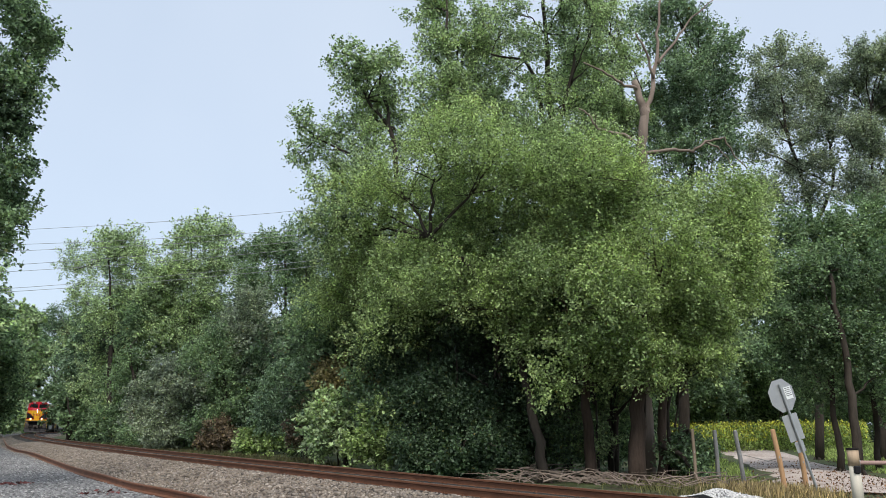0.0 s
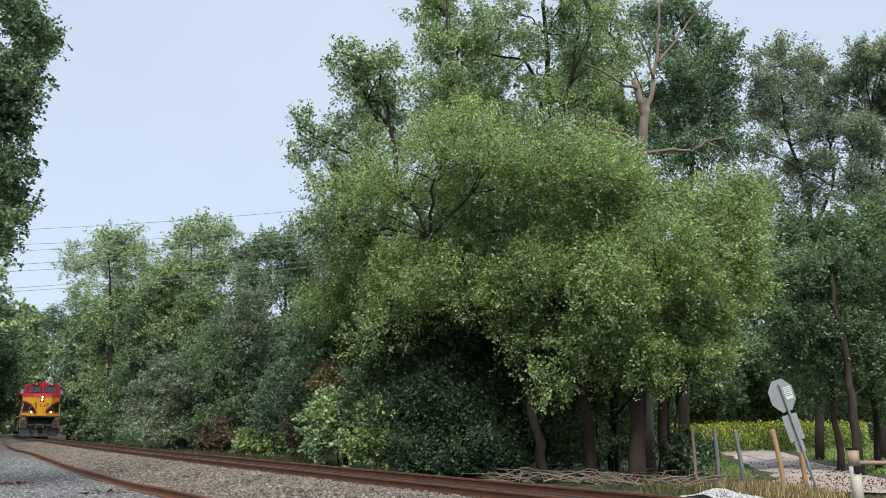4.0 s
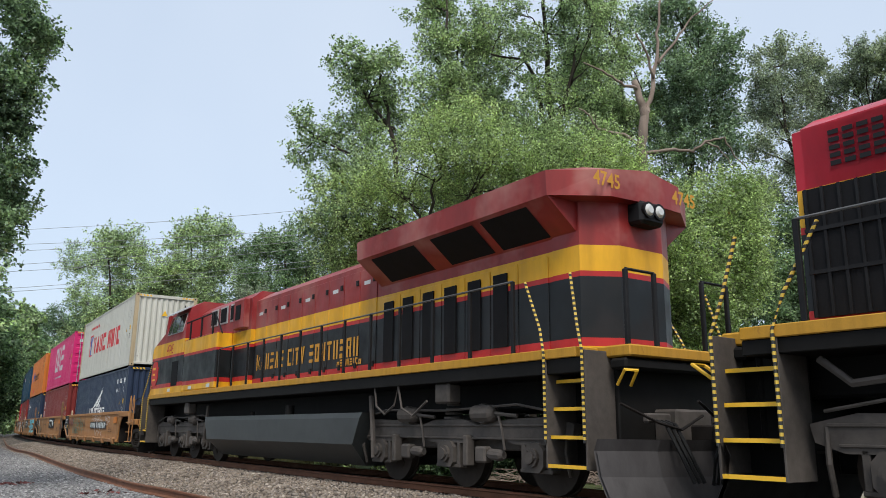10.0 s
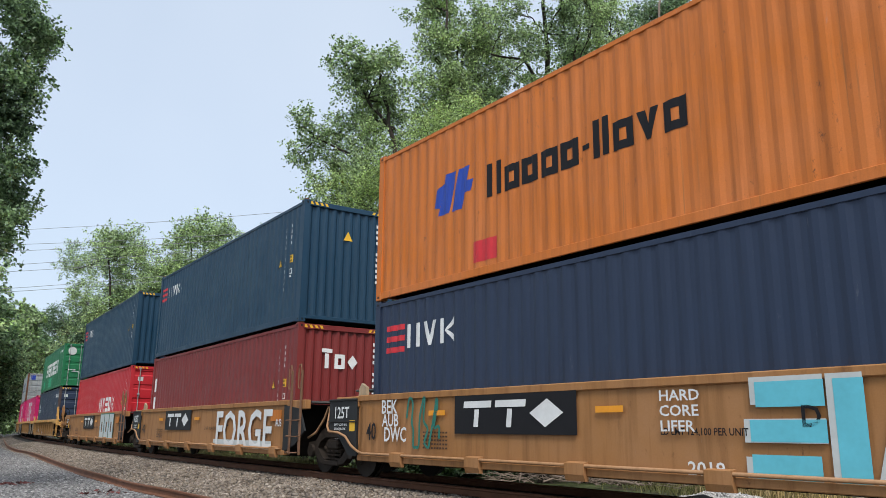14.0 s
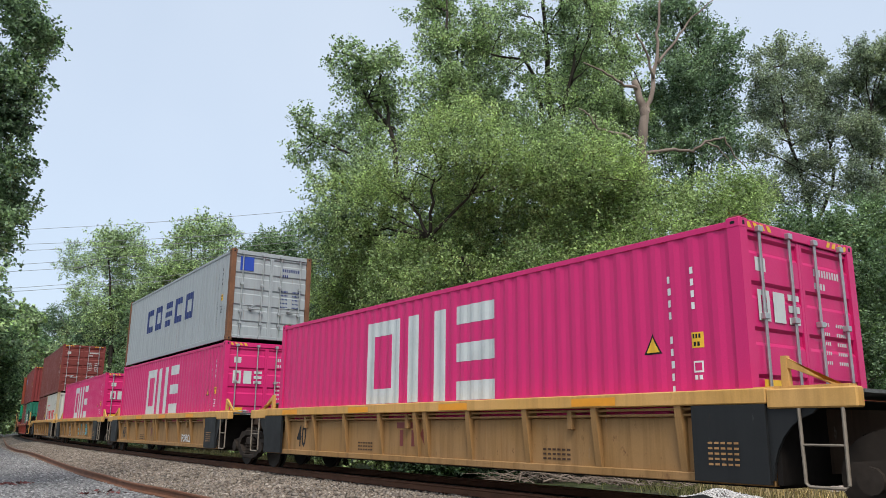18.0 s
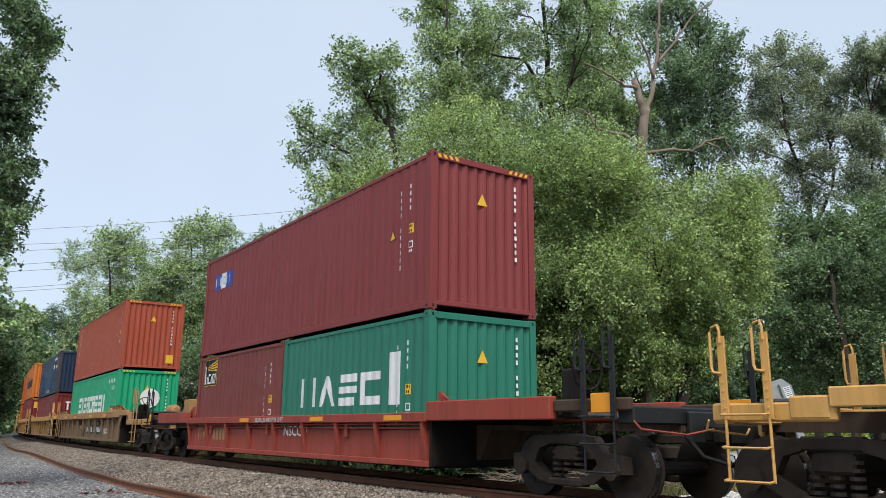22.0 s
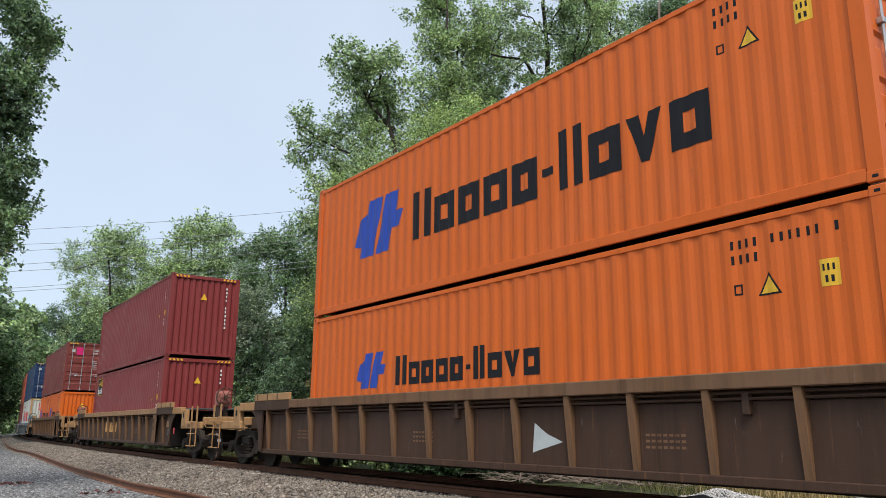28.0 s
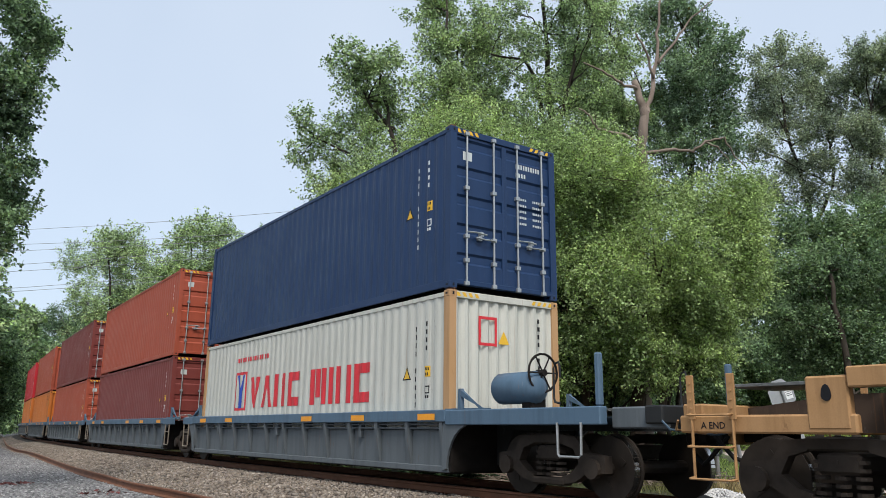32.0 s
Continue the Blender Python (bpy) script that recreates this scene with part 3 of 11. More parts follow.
tree('tree', 'leafy sapling thicket between the trunks',
     [([(0.4, 26.5, -0.6), (0.5, 26.5, 1.3), (0.3, 26.5, 3.2)], 0.05, 0.02), ([(2.2, 26.5, -0.6), (2.2, 26.5, 1.3), (2.3, 26.5, 3.2)], 0.05, 0.02)],
     [(-0.4, 25.8, 2.2, 1.06), (0.9, 26.9, 2.8, 1.0), (0.4, 27.0, 1.3, 0.97), (1.5, 26.9, 1.5, 0.9), (2.2, 26.4, 3.2, 0.89), (2.6, 26.6, 1.9, 0.83), (1.6, 25.8, 0.4, 0.67), (0.2, 26.8, 0.2, 0.7), (3.0, 26.4, 0.6, 0.59), (-0.7, 26.0, 0.9, 0.77), (0.7, 25.6, 3.8, 0.76)],
     28900, 0.108, BLUISH, seed=151, shell=0.2, clump=0.21, per=21)
tree('tree', 'young leafy tree with vines between the trunks',
     [([(4.2, 26.0, -0.6), (4.1, 26.0, 1.3), (4.4, 26.0, 3.2)], 0.05, 0.02), ([(5.5, 26.0, -0.6), (5.5, 26.0, 1.3), (5.7, 26.0, 3.2)], 0.05, 0.02)],
     [(4.0, 26.6, 3.2, 0.83), (4.4, 26.8, 1.7, 0.84), (5.1, 25.3, 3.7, 0.85), (5.7, 26.5, 2.3, 0.69), (4.0, 25.9, 0.4, 0.58), (5.0, 25.4, 0.8, 0.61), (6.1, 25.7, 3.2, 0.77), (7.0, 26.4, 2.5, 0.55), (7.8, 26.6, 3.1, 0.79), (8.2, 25.3, 3.5, 0.75), (9.3, 26.2, 4.0, 0.68)],
     25500, 0.108, MID, seed=152, shell=0.2, clump=0.21, per=21)
tree('tree', 'tall open-crowned tree leaning over the thicket',
     [([(-1.1, 31.0, -0.6), (-1.2, 31.0, 4.4), (-1.8, 31.0, 10.3), (-2.3, 31.0, 13.5), (-2.8, 31.0, 15.9)], 0.24, 0.05), ([[-1.8, 31.0, 10.3], [-3.2, 31.0, 11.8], [-5.4, 31.0, 12.9]], 0.1, 0.03), ([[-2.2, 31.0, 13.3], [-3.3, 31.0, 14.6], [-4.3, 31.0, 16.4]], 0.09, 0.03)],
     [(-5.8, 29.9, 12.9, 0.62), (-5.5, 31.5, 12.7, 0.75), (-6.0, 30.6, 11.7, 0.46), (-4.6, 31.9, 13.4, 0.95), (-3.6, 32.2, 14.5, 1.08), (-3.5, 31.0, 12.5, 1.04), (-2.4, 32.2, 14.8, 1.08), (-4.0, 30.5, 15.9, 0.87), (-4.3, 30.0, 16.3, 0.4), (-3.4, 31.2, 15.7, 0.93), (-2.5, 29.9, 15.6, 0.67), (-2.3, 30.3, 16.2, 0.34), (-2.1, 30.8, 15.0, 0.6), (-4.7, 31.3, 11.6, 0.93), (-3.1, 30.2, 10.7, 1.35), (-5.1, 29.9, 10.4, 0.56), (-1.6, 31.9, 13.1, 1.19), (-4.0, 30.6, 14.7, 0.57)],
     28050, 0.127, MID, seed=15, shell=0.3, clump=0.23, per=21)
tree('tree', 'tall dense green tree rising above the thicket',
     [([(1.1, 33.0, -0.6), (0.9, 33.0, 4.7), (0.6, 33.0, 10.9), (0.3, 33.0, 16.3), (0.1, 33.0, 20.0)], 0.28, 0.06)],
     [(-0.5, 34.4, 20.8, 1.28), (0.3, 34.2, 22.2, 1.53), (-0.7, 32.6, 17.8, 1.1), (0.6, 32.9, 18.2, 1.59), (1.6, 33.1, 19.5, 1.11), (0.1, 33.4, 16.2, 1.62), (1.6, 33.3, 17.0, 1.37), (-1.1, 33.2, 16.4, 0.62), (1.1, 33.4, 15.1, 1.49), (-0.7, 34.3, 15.2, 1.02), (2.4, 33.0, 15.2, 1.11), (-1.4, 32.8, 19.4, 0.44), (2.2, 33.7, 18.4, 0.75)],
     40664, 0.13, MID, seed=16, clump=0.24, per=21)
tree('tree', 'tall cottonwood with bare forked trunks and an airy crown',
     [([(4.4, 31.0, -0.6), (4.5, 31.0, 4.5), (4.7, 31.0, 10.4), (4.5, 31.0, 14.1), (4.4, 31.0, 17.8), (4.3, 31.0, 20.6)], 0.26, 0.06), ([[4.7, 31.0, 10.8], [4.0, 31.0, 15.4], [3.5, 31.0, 16.5], [2.0, 31.0, 16.8]], 0.12, 0.04), ([[4.6, 31.0, 12.6], [5.4, 31.0, 15.4], [6.0, 31.0, 18.9]], 0.12, 0.04)],
     [(3.0, 30.2, 18.4, 0.9), (3.4, 30.4, 16.7, 1.02), (2.9, 32.4, 16.6, 0.73), (4.0, 31.1, 14.9, 1.16), (4.9, 31.1, 17.9, 1.16), (5.0, 29.5, 18.8, 1.21), (4.1, 30.7, 13.2, 1.26), (5.7, 31.2, 16.6, 1.05), (6.2, 29.6, 17.6, 0.88), (5.9, 31.3, 14.5, 1.29), (7.3, 31.4, 17.0, 1.05), (3.1, 29.7, 13.5, 0.78), (6.9, 31.4, 14.8, 1.17), (2.5, 30.9, 17.9, 0.41), (5.2, 31.5, 12.8, 1.18), (6.5, 30.6, 12.9, 1.03), (4.1, 31.6, 20.7, 0.94)],
     35904, 0.121, MID, seed=17, shell=0.3, clump=0.22, per=21)
tree('tree', 'tall dark green tree behind the dead trunk',
     [([(10.3, 34.0, -0.6), (10.5, 34.0, 4.9), (11.0, 34.0, 10.0), (11.5, 34.0, 14.1), (12.1, 34.0, 17.8)], 0.26, 0.06)],
     [(12.5, 34.7, 19.3, 1.17), (12.6, 32.6, 17.8, 0.85), (11.1, 32.7, 16.8, 1.34), (13.1, 34.5, 17.2, 1.29), (11.1, 35.4, 16.6, 1.32), (11.7, 33.3, 14.9, 1.49), (13.4, 33.9, 15.4, 1.01), (10.1, 34.3, 14.4, 1.15), (10.9, 33.5, 13.3, 1.37), (12.5, 33.6, 13.6, 1.13), (13.5, 33.4, 17.2, 0.55), (10.7, 33.6, 18.4, 0.88), (9.9, 34.3, 20.6, 1.02), (10.8, 33.4, 20.4, 1.0), (12.1, 33.6, 19.9, 0.63)],
     48620, 0.13, BLUISH, seed=18, clump=0.24, per=21)
tree('tree', 'slender airy tree with a feathery crown',
     [([(19.7, 42.0, -0.6), (20.3, 42.0, 5.9), (20.7, 42.0, 12.2), (19.8, 42.0, 16.9), (19.3, 42.0, 21.8)], 0.24, 0.05), ([[20.8, 42.0, 12.5], [22.0, 42.0, 14.5], [22.1, 42.0, 16.9], [23.3, 42.0, 19.7]], 0.12, 0.04)],
     [(19.8, 43.1, 23.1, 0.96), (17.7, 40.1, 20.1, 1.14), (20.3, 42.3, 20.9, 1.42), (21.8, 42.9, 22.6, 1.28), (21.4, 41.2, 19.7, 1.48), (17.6, 40.9, 18.5, 1.07), (20.2, 43.2, 18.8, 1.45), (20.7, 41.0, 17.2, 1.38), (17.6, 40.7, 16.2, 1.06), (22.4, 41.7, 18.5, 1.25), (20.1, 42.8, 16.1, 1.28), (21.1, 40.4, 15.3, 1.06), (17.7, 41.3, 14.3, 0.86), (20.2, 41.3, 14.0, 1.08), (19.5, 43.3, 14.1, 0.81), (23.3, 41.8, 20.6, 1.09), (18.6, 43.4, 22.8, 0.65)],
     58000, 0.125, GREY, seed=19, shell=0.2, clump=0.24, per=21)
tree('tree', 'tall feathery tree at the edge of the wood',
     [([(21.9, 40.0, -0.6), (22.4, 40.0, 5.7), (23.0, 40.0, 11.7), (23.4, 40.0, 18.1)], 0.25, 0.05)],
     [(22.9, 38.9, 21.0, 1.02), (23.9, 39.5, 20.6, 1.18), (22.9, 40.5, 19.7, 1.21), (24.8, 41.2, 19.0, 1.38), (22.9, 39.8, 17.1, 1.34), (24.6, 39.1, 21.4, 1.17), (21.4, 38.8, 16.6, 1.01), (23.8, 40.1, 15.6, 1.35), (21.8, 39.0, 14.2, 1.02), (26.0, 41.0, 19.3, 1.83), (25.1, 41.1, 14.6, 1.53), (20.8, 39.0, 13.3, 0.73), (22.6, 39.3, 13.1, 1.03)],
     60000, 0.125, GREY, seed=20, shell=0.25, clump=0.24, per=21)
tree('tree', 'dark leafy tree hanging over the dirt road',
     [([(15.5, 30.0, -0.6), (15.5, 30.0, 2.3), (15.4, 30.0, 4.5), (15.2, 30.0, 7.1)], 0.2, 0.08), ([(15.8, 32.0, -0.6), (15.8, 32.0, 2.4), (15.8, 32.0, 4.7)], 0.15, 0.07), ([(17.9, 33.0, -0.6), (18.0, 33.0, 2.5), (18.0, 33.0, 4.9)], 0.14, 0.06)],
     [(15.3, 33.2, 9.1, 1.24), (16.4, 32.6, 9.2, 1.46), (18.6, 33.2, 9.9, 1.61), (14.0, 31.4, 6.9, 1.17), (14.8, 30.5, 6.8, 1.48), (16.8, 31.2, 7.4, 1.63), (19.4, 33.2, 8.3, 1.73), (14.4, 31.1, 5.3, 1.28), (16.2, 31.4, 5.3, 1.64), (18.0, 31.7, 5.6, 1.65), (14.1, 31.7, 4.0, 0.83), (15.5, 31.6, 3.8, 1.42), (18.2, 33.7, 4.0, 1.51), (17.6, 30.6, 3.7, 1.26), (13.0, 30.0, 5.3, 0.67), (15.9, 33.8, 2.8, 0.88), (14.1, 33.5, 8.1, 0.63), (17.2, 33.9, 2.5, 1.01), (18.0, 31.7, 2.0, 0.71), (18.5, 33.8, 2.5, 0.88)],
     98000, 0.125, DARK, seed=21, clump=0.24, per=21)
tree('tree', 'dark tree at the back of the field',
     [([(18.3, 62.0, -0.6), (18.6, 62.0, 2.9), (18.5, 62.0, 6.4)], 0.22, 0.07)],
     [(18.8, 64.1, 6.1, 2.15), (19.2, 60.6, 7.6, 2.04), (18.8, 63.2, 3.4, 1.89), (18.4, 63.7, 8.9, 1.9), (20.6, 62.8, 4.3, 1.87), (17.2, 62.1, 2.9, 1.85)],
     26000, 0.24, DARK, seed=30, clump=0.36, per=18)
tree('tree', 'grey-green tree at the back of the field',
     [([(23.4, 66.0, -0.6), (23.7, 66.0, 3.1), (23.7, 66.0, 6.8)], 0.22, 0.07)],
     [(22.4, 64.9, 6.7, 2.18), (24.0, 65.2, 8.2, 2.19), (25.0, 64.6, 6.2, 1.93), (22.2, 63.8, 3.9, 1.91), (25.0, 66.4, 3.6, 1.98), (21.6, 64.9, 3.0, 1.45)],
     26000, 0.24, DARK, seed=31, clump=0.36, per=18)
tree('tree', 'leafy tree at the back of the field',
     [([(27.0, 64.0, -0.6), (27.4, 64.0, 3.1), (27.4, 64.0, 6.7)], 0.22, 0.07)],
     [(26.9, 65.6, 7.7, 2.2), (26.5, 61.7, 5.6, 1.84), (26.3, 66.0, 4.5, 1.97), (28.2, 65.0, 3.6, 1.94), (30.2, 66.1, 4.5, 1.97), (29.5, 66.0, 8.8, 1.97)],
     26000, 0.24, DARK, seed=32, clump=0.36, per=18)
tree('tree', 'dark tree at the back of the field',
     [([(33.4, 66.0, -0.6), (33.8, 66.0, 3.2), (33.9, 66.0, 6.9)], 0.22, 0.07)],
     [(32.5, 68.0, 5.1, 2.03), (33.0, 66.4, 3.2, 1.73), (33.5, 63.6, 4.0, 2.13), (37.5, 67.2, 5.1, 2.26), (30.6, 64.4, 7.7, 2.16), (35.0, 65.0, 2.3, 1.45)],
     26000, 0.24, DARK, seed=33, clump=0.36, per=18)
# trees deep in the wood: its inner shade is put into darkened leaves
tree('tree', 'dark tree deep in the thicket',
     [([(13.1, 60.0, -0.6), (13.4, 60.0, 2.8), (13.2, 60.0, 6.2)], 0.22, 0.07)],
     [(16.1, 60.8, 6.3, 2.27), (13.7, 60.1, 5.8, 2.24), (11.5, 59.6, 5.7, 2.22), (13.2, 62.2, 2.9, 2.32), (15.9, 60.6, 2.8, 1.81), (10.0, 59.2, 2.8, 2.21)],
     26000, 0.24, SHADE_GREEN, seed=34, clump=0.36, per=18)
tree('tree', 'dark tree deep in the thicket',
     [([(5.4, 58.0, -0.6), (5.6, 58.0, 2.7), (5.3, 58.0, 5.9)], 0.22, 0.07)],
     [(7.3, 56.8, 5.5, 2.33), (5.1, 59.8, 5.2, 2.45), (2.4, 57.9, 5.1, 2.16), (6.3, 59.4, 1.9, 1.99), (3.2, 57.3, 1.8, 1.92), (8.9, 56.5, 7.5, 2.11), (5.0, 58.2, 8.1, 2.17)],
     26000, 0.24, SHADE_GREEN, seed=35, clump=0.36, per=18)
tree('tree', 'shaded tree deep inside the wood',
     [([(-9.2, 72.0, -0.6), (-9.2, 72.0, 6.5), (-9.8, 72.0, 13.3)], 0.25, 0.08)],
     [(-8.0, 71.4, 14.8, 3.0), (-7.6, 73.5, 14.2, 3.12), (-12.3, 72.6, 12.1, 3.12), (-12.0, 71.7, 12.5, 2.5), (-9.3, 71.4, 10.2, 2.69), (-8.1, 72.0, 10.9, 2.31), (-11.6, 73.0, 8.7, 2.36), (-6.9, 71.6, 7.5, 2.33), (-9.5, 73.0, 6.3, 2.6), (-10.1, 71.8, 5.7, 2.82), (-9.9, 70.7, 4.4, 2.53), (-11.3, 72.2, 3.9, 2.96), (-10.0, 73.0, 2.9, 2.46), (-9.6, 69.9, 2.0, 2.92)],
     24000, 0.30, SHADE_GREEN, seed=200, clump=0.4, per=16, reach=0.5)
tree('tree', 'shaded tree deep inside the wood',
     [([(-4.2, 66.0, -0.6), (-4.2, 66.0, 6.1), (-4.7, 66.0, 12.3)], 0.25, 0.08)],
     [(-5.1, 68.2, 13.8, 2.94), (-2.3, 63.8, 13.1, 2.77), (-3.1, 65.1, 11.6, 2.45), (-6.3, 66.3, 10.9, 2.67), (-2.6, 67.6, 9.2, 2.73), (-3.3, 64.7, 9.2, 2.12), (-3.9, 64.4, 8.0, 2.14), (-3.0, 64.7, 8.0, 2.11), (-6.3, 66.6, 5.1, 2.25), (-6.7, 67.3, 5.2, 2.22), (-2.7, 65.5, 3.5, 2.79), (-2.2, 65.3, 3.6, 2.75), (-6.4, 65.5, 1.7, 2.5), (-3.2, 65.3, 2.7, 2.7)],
     24000, 0.30, SHADE_GREEN, seed=201, clump=0.4, per=16, reach=0.5)
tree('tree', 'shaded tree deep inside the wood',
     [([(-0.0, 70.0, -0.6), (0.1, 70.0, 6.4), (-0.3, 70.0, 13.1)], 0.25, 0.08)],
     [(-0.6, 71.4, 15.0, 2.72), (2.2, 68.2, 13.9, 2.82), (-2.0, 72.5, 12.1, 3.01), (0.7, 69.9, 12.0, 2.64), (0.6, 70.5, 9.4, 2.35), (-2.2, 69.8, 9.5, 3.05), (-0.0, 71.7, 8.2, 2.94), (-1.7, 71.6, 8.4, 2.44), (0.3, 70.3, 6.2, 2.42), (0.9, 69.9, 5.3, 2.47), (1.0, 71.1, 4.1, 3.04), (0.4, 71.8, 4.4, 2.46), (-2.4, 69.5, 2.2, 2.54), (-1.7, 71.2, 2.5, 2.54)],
     24000, 0.30, SHADE_GREEN, seed=202, clump=0.4, per=16, reach=0.5)
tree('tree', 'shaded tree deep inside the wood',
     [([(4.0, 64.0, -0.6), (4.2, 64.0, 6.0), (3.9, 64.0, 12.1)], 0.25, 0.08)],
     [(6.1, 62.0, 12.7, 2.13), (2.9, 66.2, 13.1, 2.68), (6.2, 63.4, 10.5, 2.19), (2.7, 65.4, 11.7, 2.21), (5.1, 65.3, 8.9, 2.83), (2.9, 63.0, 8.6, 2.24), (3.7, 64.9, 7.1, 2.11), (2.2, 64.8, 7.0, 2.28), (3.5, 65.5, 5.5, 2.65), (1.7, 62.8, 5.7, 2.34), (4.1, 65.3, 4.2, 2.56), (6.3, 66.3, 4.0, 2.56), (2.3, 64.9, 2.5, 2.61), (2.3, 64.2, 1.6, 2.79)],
     24000, 0.30, SHADE_GREEN, seed=203, clump=0.4, per=16, reach=0.5)
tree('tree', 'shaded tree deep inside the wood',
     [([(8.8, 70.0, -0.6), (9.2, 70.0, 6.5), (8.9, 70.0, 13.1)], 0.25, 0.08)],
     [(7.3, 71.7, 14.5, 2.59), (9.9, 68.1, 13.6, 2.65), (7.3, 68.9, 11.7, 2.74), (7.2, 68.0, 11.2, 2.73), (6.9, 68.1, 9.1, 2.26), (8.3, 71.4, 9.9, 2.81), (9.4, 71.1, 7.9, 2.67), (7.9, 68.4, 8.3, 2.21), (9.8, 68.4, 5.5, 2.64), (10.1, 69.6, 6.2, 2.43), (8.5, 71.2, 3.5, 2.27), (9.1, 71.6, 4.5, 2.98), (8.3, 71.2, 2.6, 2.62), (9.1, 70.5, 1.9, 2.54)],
     24000, 0.30, SHADE_GREEN, seed=204, clump=0.4, per=16, reach=0.5)
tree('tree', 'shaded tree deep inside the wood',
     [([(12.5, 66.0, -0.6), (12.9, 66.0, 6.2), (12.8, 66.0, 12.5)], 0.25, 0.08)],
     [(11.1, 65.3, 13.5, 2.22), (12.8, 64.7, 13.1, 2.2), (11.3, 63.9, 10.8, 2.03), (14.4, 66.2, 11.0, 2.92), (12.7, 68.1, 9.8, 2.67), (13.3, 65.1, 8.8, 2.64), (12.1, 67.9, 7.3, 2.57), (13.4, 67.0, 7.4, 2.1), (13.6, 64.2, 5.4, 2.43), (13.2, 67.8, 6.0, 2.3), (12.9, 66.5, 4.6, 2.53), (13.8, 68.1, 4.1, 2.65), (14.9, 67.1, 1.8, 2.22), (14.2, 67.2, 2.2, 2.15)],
     24000, 0.30, SHADE_GREEN, seed=205, clump=0.4, per=16, reach=0.5)
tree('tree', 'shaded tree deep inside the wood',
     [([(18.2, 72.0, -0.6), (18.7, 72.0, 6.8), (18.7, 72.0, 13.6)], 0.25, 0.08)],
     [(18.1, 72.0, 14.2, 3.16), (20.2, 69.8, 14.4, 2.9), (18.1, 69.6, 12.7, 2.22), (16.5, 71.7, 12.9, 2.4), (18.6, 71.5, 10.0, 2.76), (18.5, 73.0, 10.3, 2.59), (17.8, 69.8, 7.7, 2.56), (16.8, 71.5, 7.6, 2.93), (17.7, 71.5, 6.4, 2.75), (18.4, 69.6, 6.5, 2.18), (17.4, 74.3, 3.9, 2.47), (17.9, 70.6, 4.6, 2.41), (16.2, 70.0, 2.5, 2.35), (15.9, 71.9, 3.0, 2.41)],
     24000, 0.30, SHADE_GREEN, seed=206, clump=0.4, per=16, reach=0.5)
tree('tree', 'leafy tree in the wood behind the field',
     [([(24.0, 76.0, -0.6), (24.7, 76.0, 7.1), (24.8, 76.0, 14.3)], 0.25, 0.08)],
     [(23.0, 75.4, 15.2, 2.72), (22.7, 75.2, 16.1, 3.09), (23.9, 76.9, 12.9, 2.89), (28.1, 78.1, 13.9, 2.71), (22.9, 74.4, 10.2, 2.96), (24.3, 77.2, 11.8, 3.13), (27.6, 77.2, 8.8, 2.42), (22.5, 77.7, 9.6, 2.61), (22.0, 76.3, 7.3, 3.06), (27.4, 78.1, 7.3, 3.47), (23.9, 75.3, 3.9, 3.29), (26.6, 75.6, 5.2, 2.68), (24.3, 74.6, 1.9, 2.43), (23.5, 77.4, 2.1, 2.54)],
     24000, 0.30, DARK, seed=207, clump=0.4, per=16, reach=0.5)
tree('tree', 'leafy tree in the wood behind the field',
     [([(29.6, 78.0, -0.6), (30.4, 78.0, 7.4), (30.6, 78.0, 14.8)], 0.25, 0.08)],
     [(30.9, 78.3, 16.4, 2.63), (31.9, 77.6, 15.7, 3.17), (30.6, 79.4, 13.8, 2.65), (32.2, 78.5, 14.5, 2.95), (32.5, 79.4, 11.2, 2.59), (29.0, 78.2, 10.7, 3.12), (31.7, 76.4, 8.3, 2.86), (31.8, 76.4, 8.5, 2.74), (28.7, 75.9, 7.3, 2.79), (33.4, 79.6, 7.6, 3.1), (27.1, 76.1, 5.2, 3.05), (27.7, 75.6, 5.2, 2.52), (31.5, 80.3, 2.6, 2.53), (27.7, 76.5, 1.9, 2.62)],
     24000, 0.30, DARK, seed=208, clump=0.4, per=16, reach=0.5)
tree('tree', 'leafy tree in the wood behind the field',
     [([(33.7, 76.0, -0.6), (34.5, 76.0, 7.2), (34.8, 76.0, 14.4)], 0.25, 0.08)],
     [(38.4, 78.2, 16.8, 2.94), (33.6, 76.2, 15.0, 3.02), (35.5, 75.6, 12.8, 3.25), (35.0, 78.2, 13.5, 2.92), (33.3, 78.0, 10.8, 3.07), (37.6, 78.2, 11.9, 3.02), (34.2, 75.9, 8.5, 2.46), (34.2, 77.4, 9.0, 2.5), (34.3, 75.5, 6.3, 2.8), (36.2, 78.5, 6.7, 2.69), (34.1, 78.1, 3.8, 2.8), (33.3, 75.0, 5.2, 2.57), (32.9, 78.2, 2.0, 3.21), (35.1, 74.4, 1.9, 2.94)],
     24000, 0.30, DARK, seed=209, clump=0.4, per=16, reach=0.5)
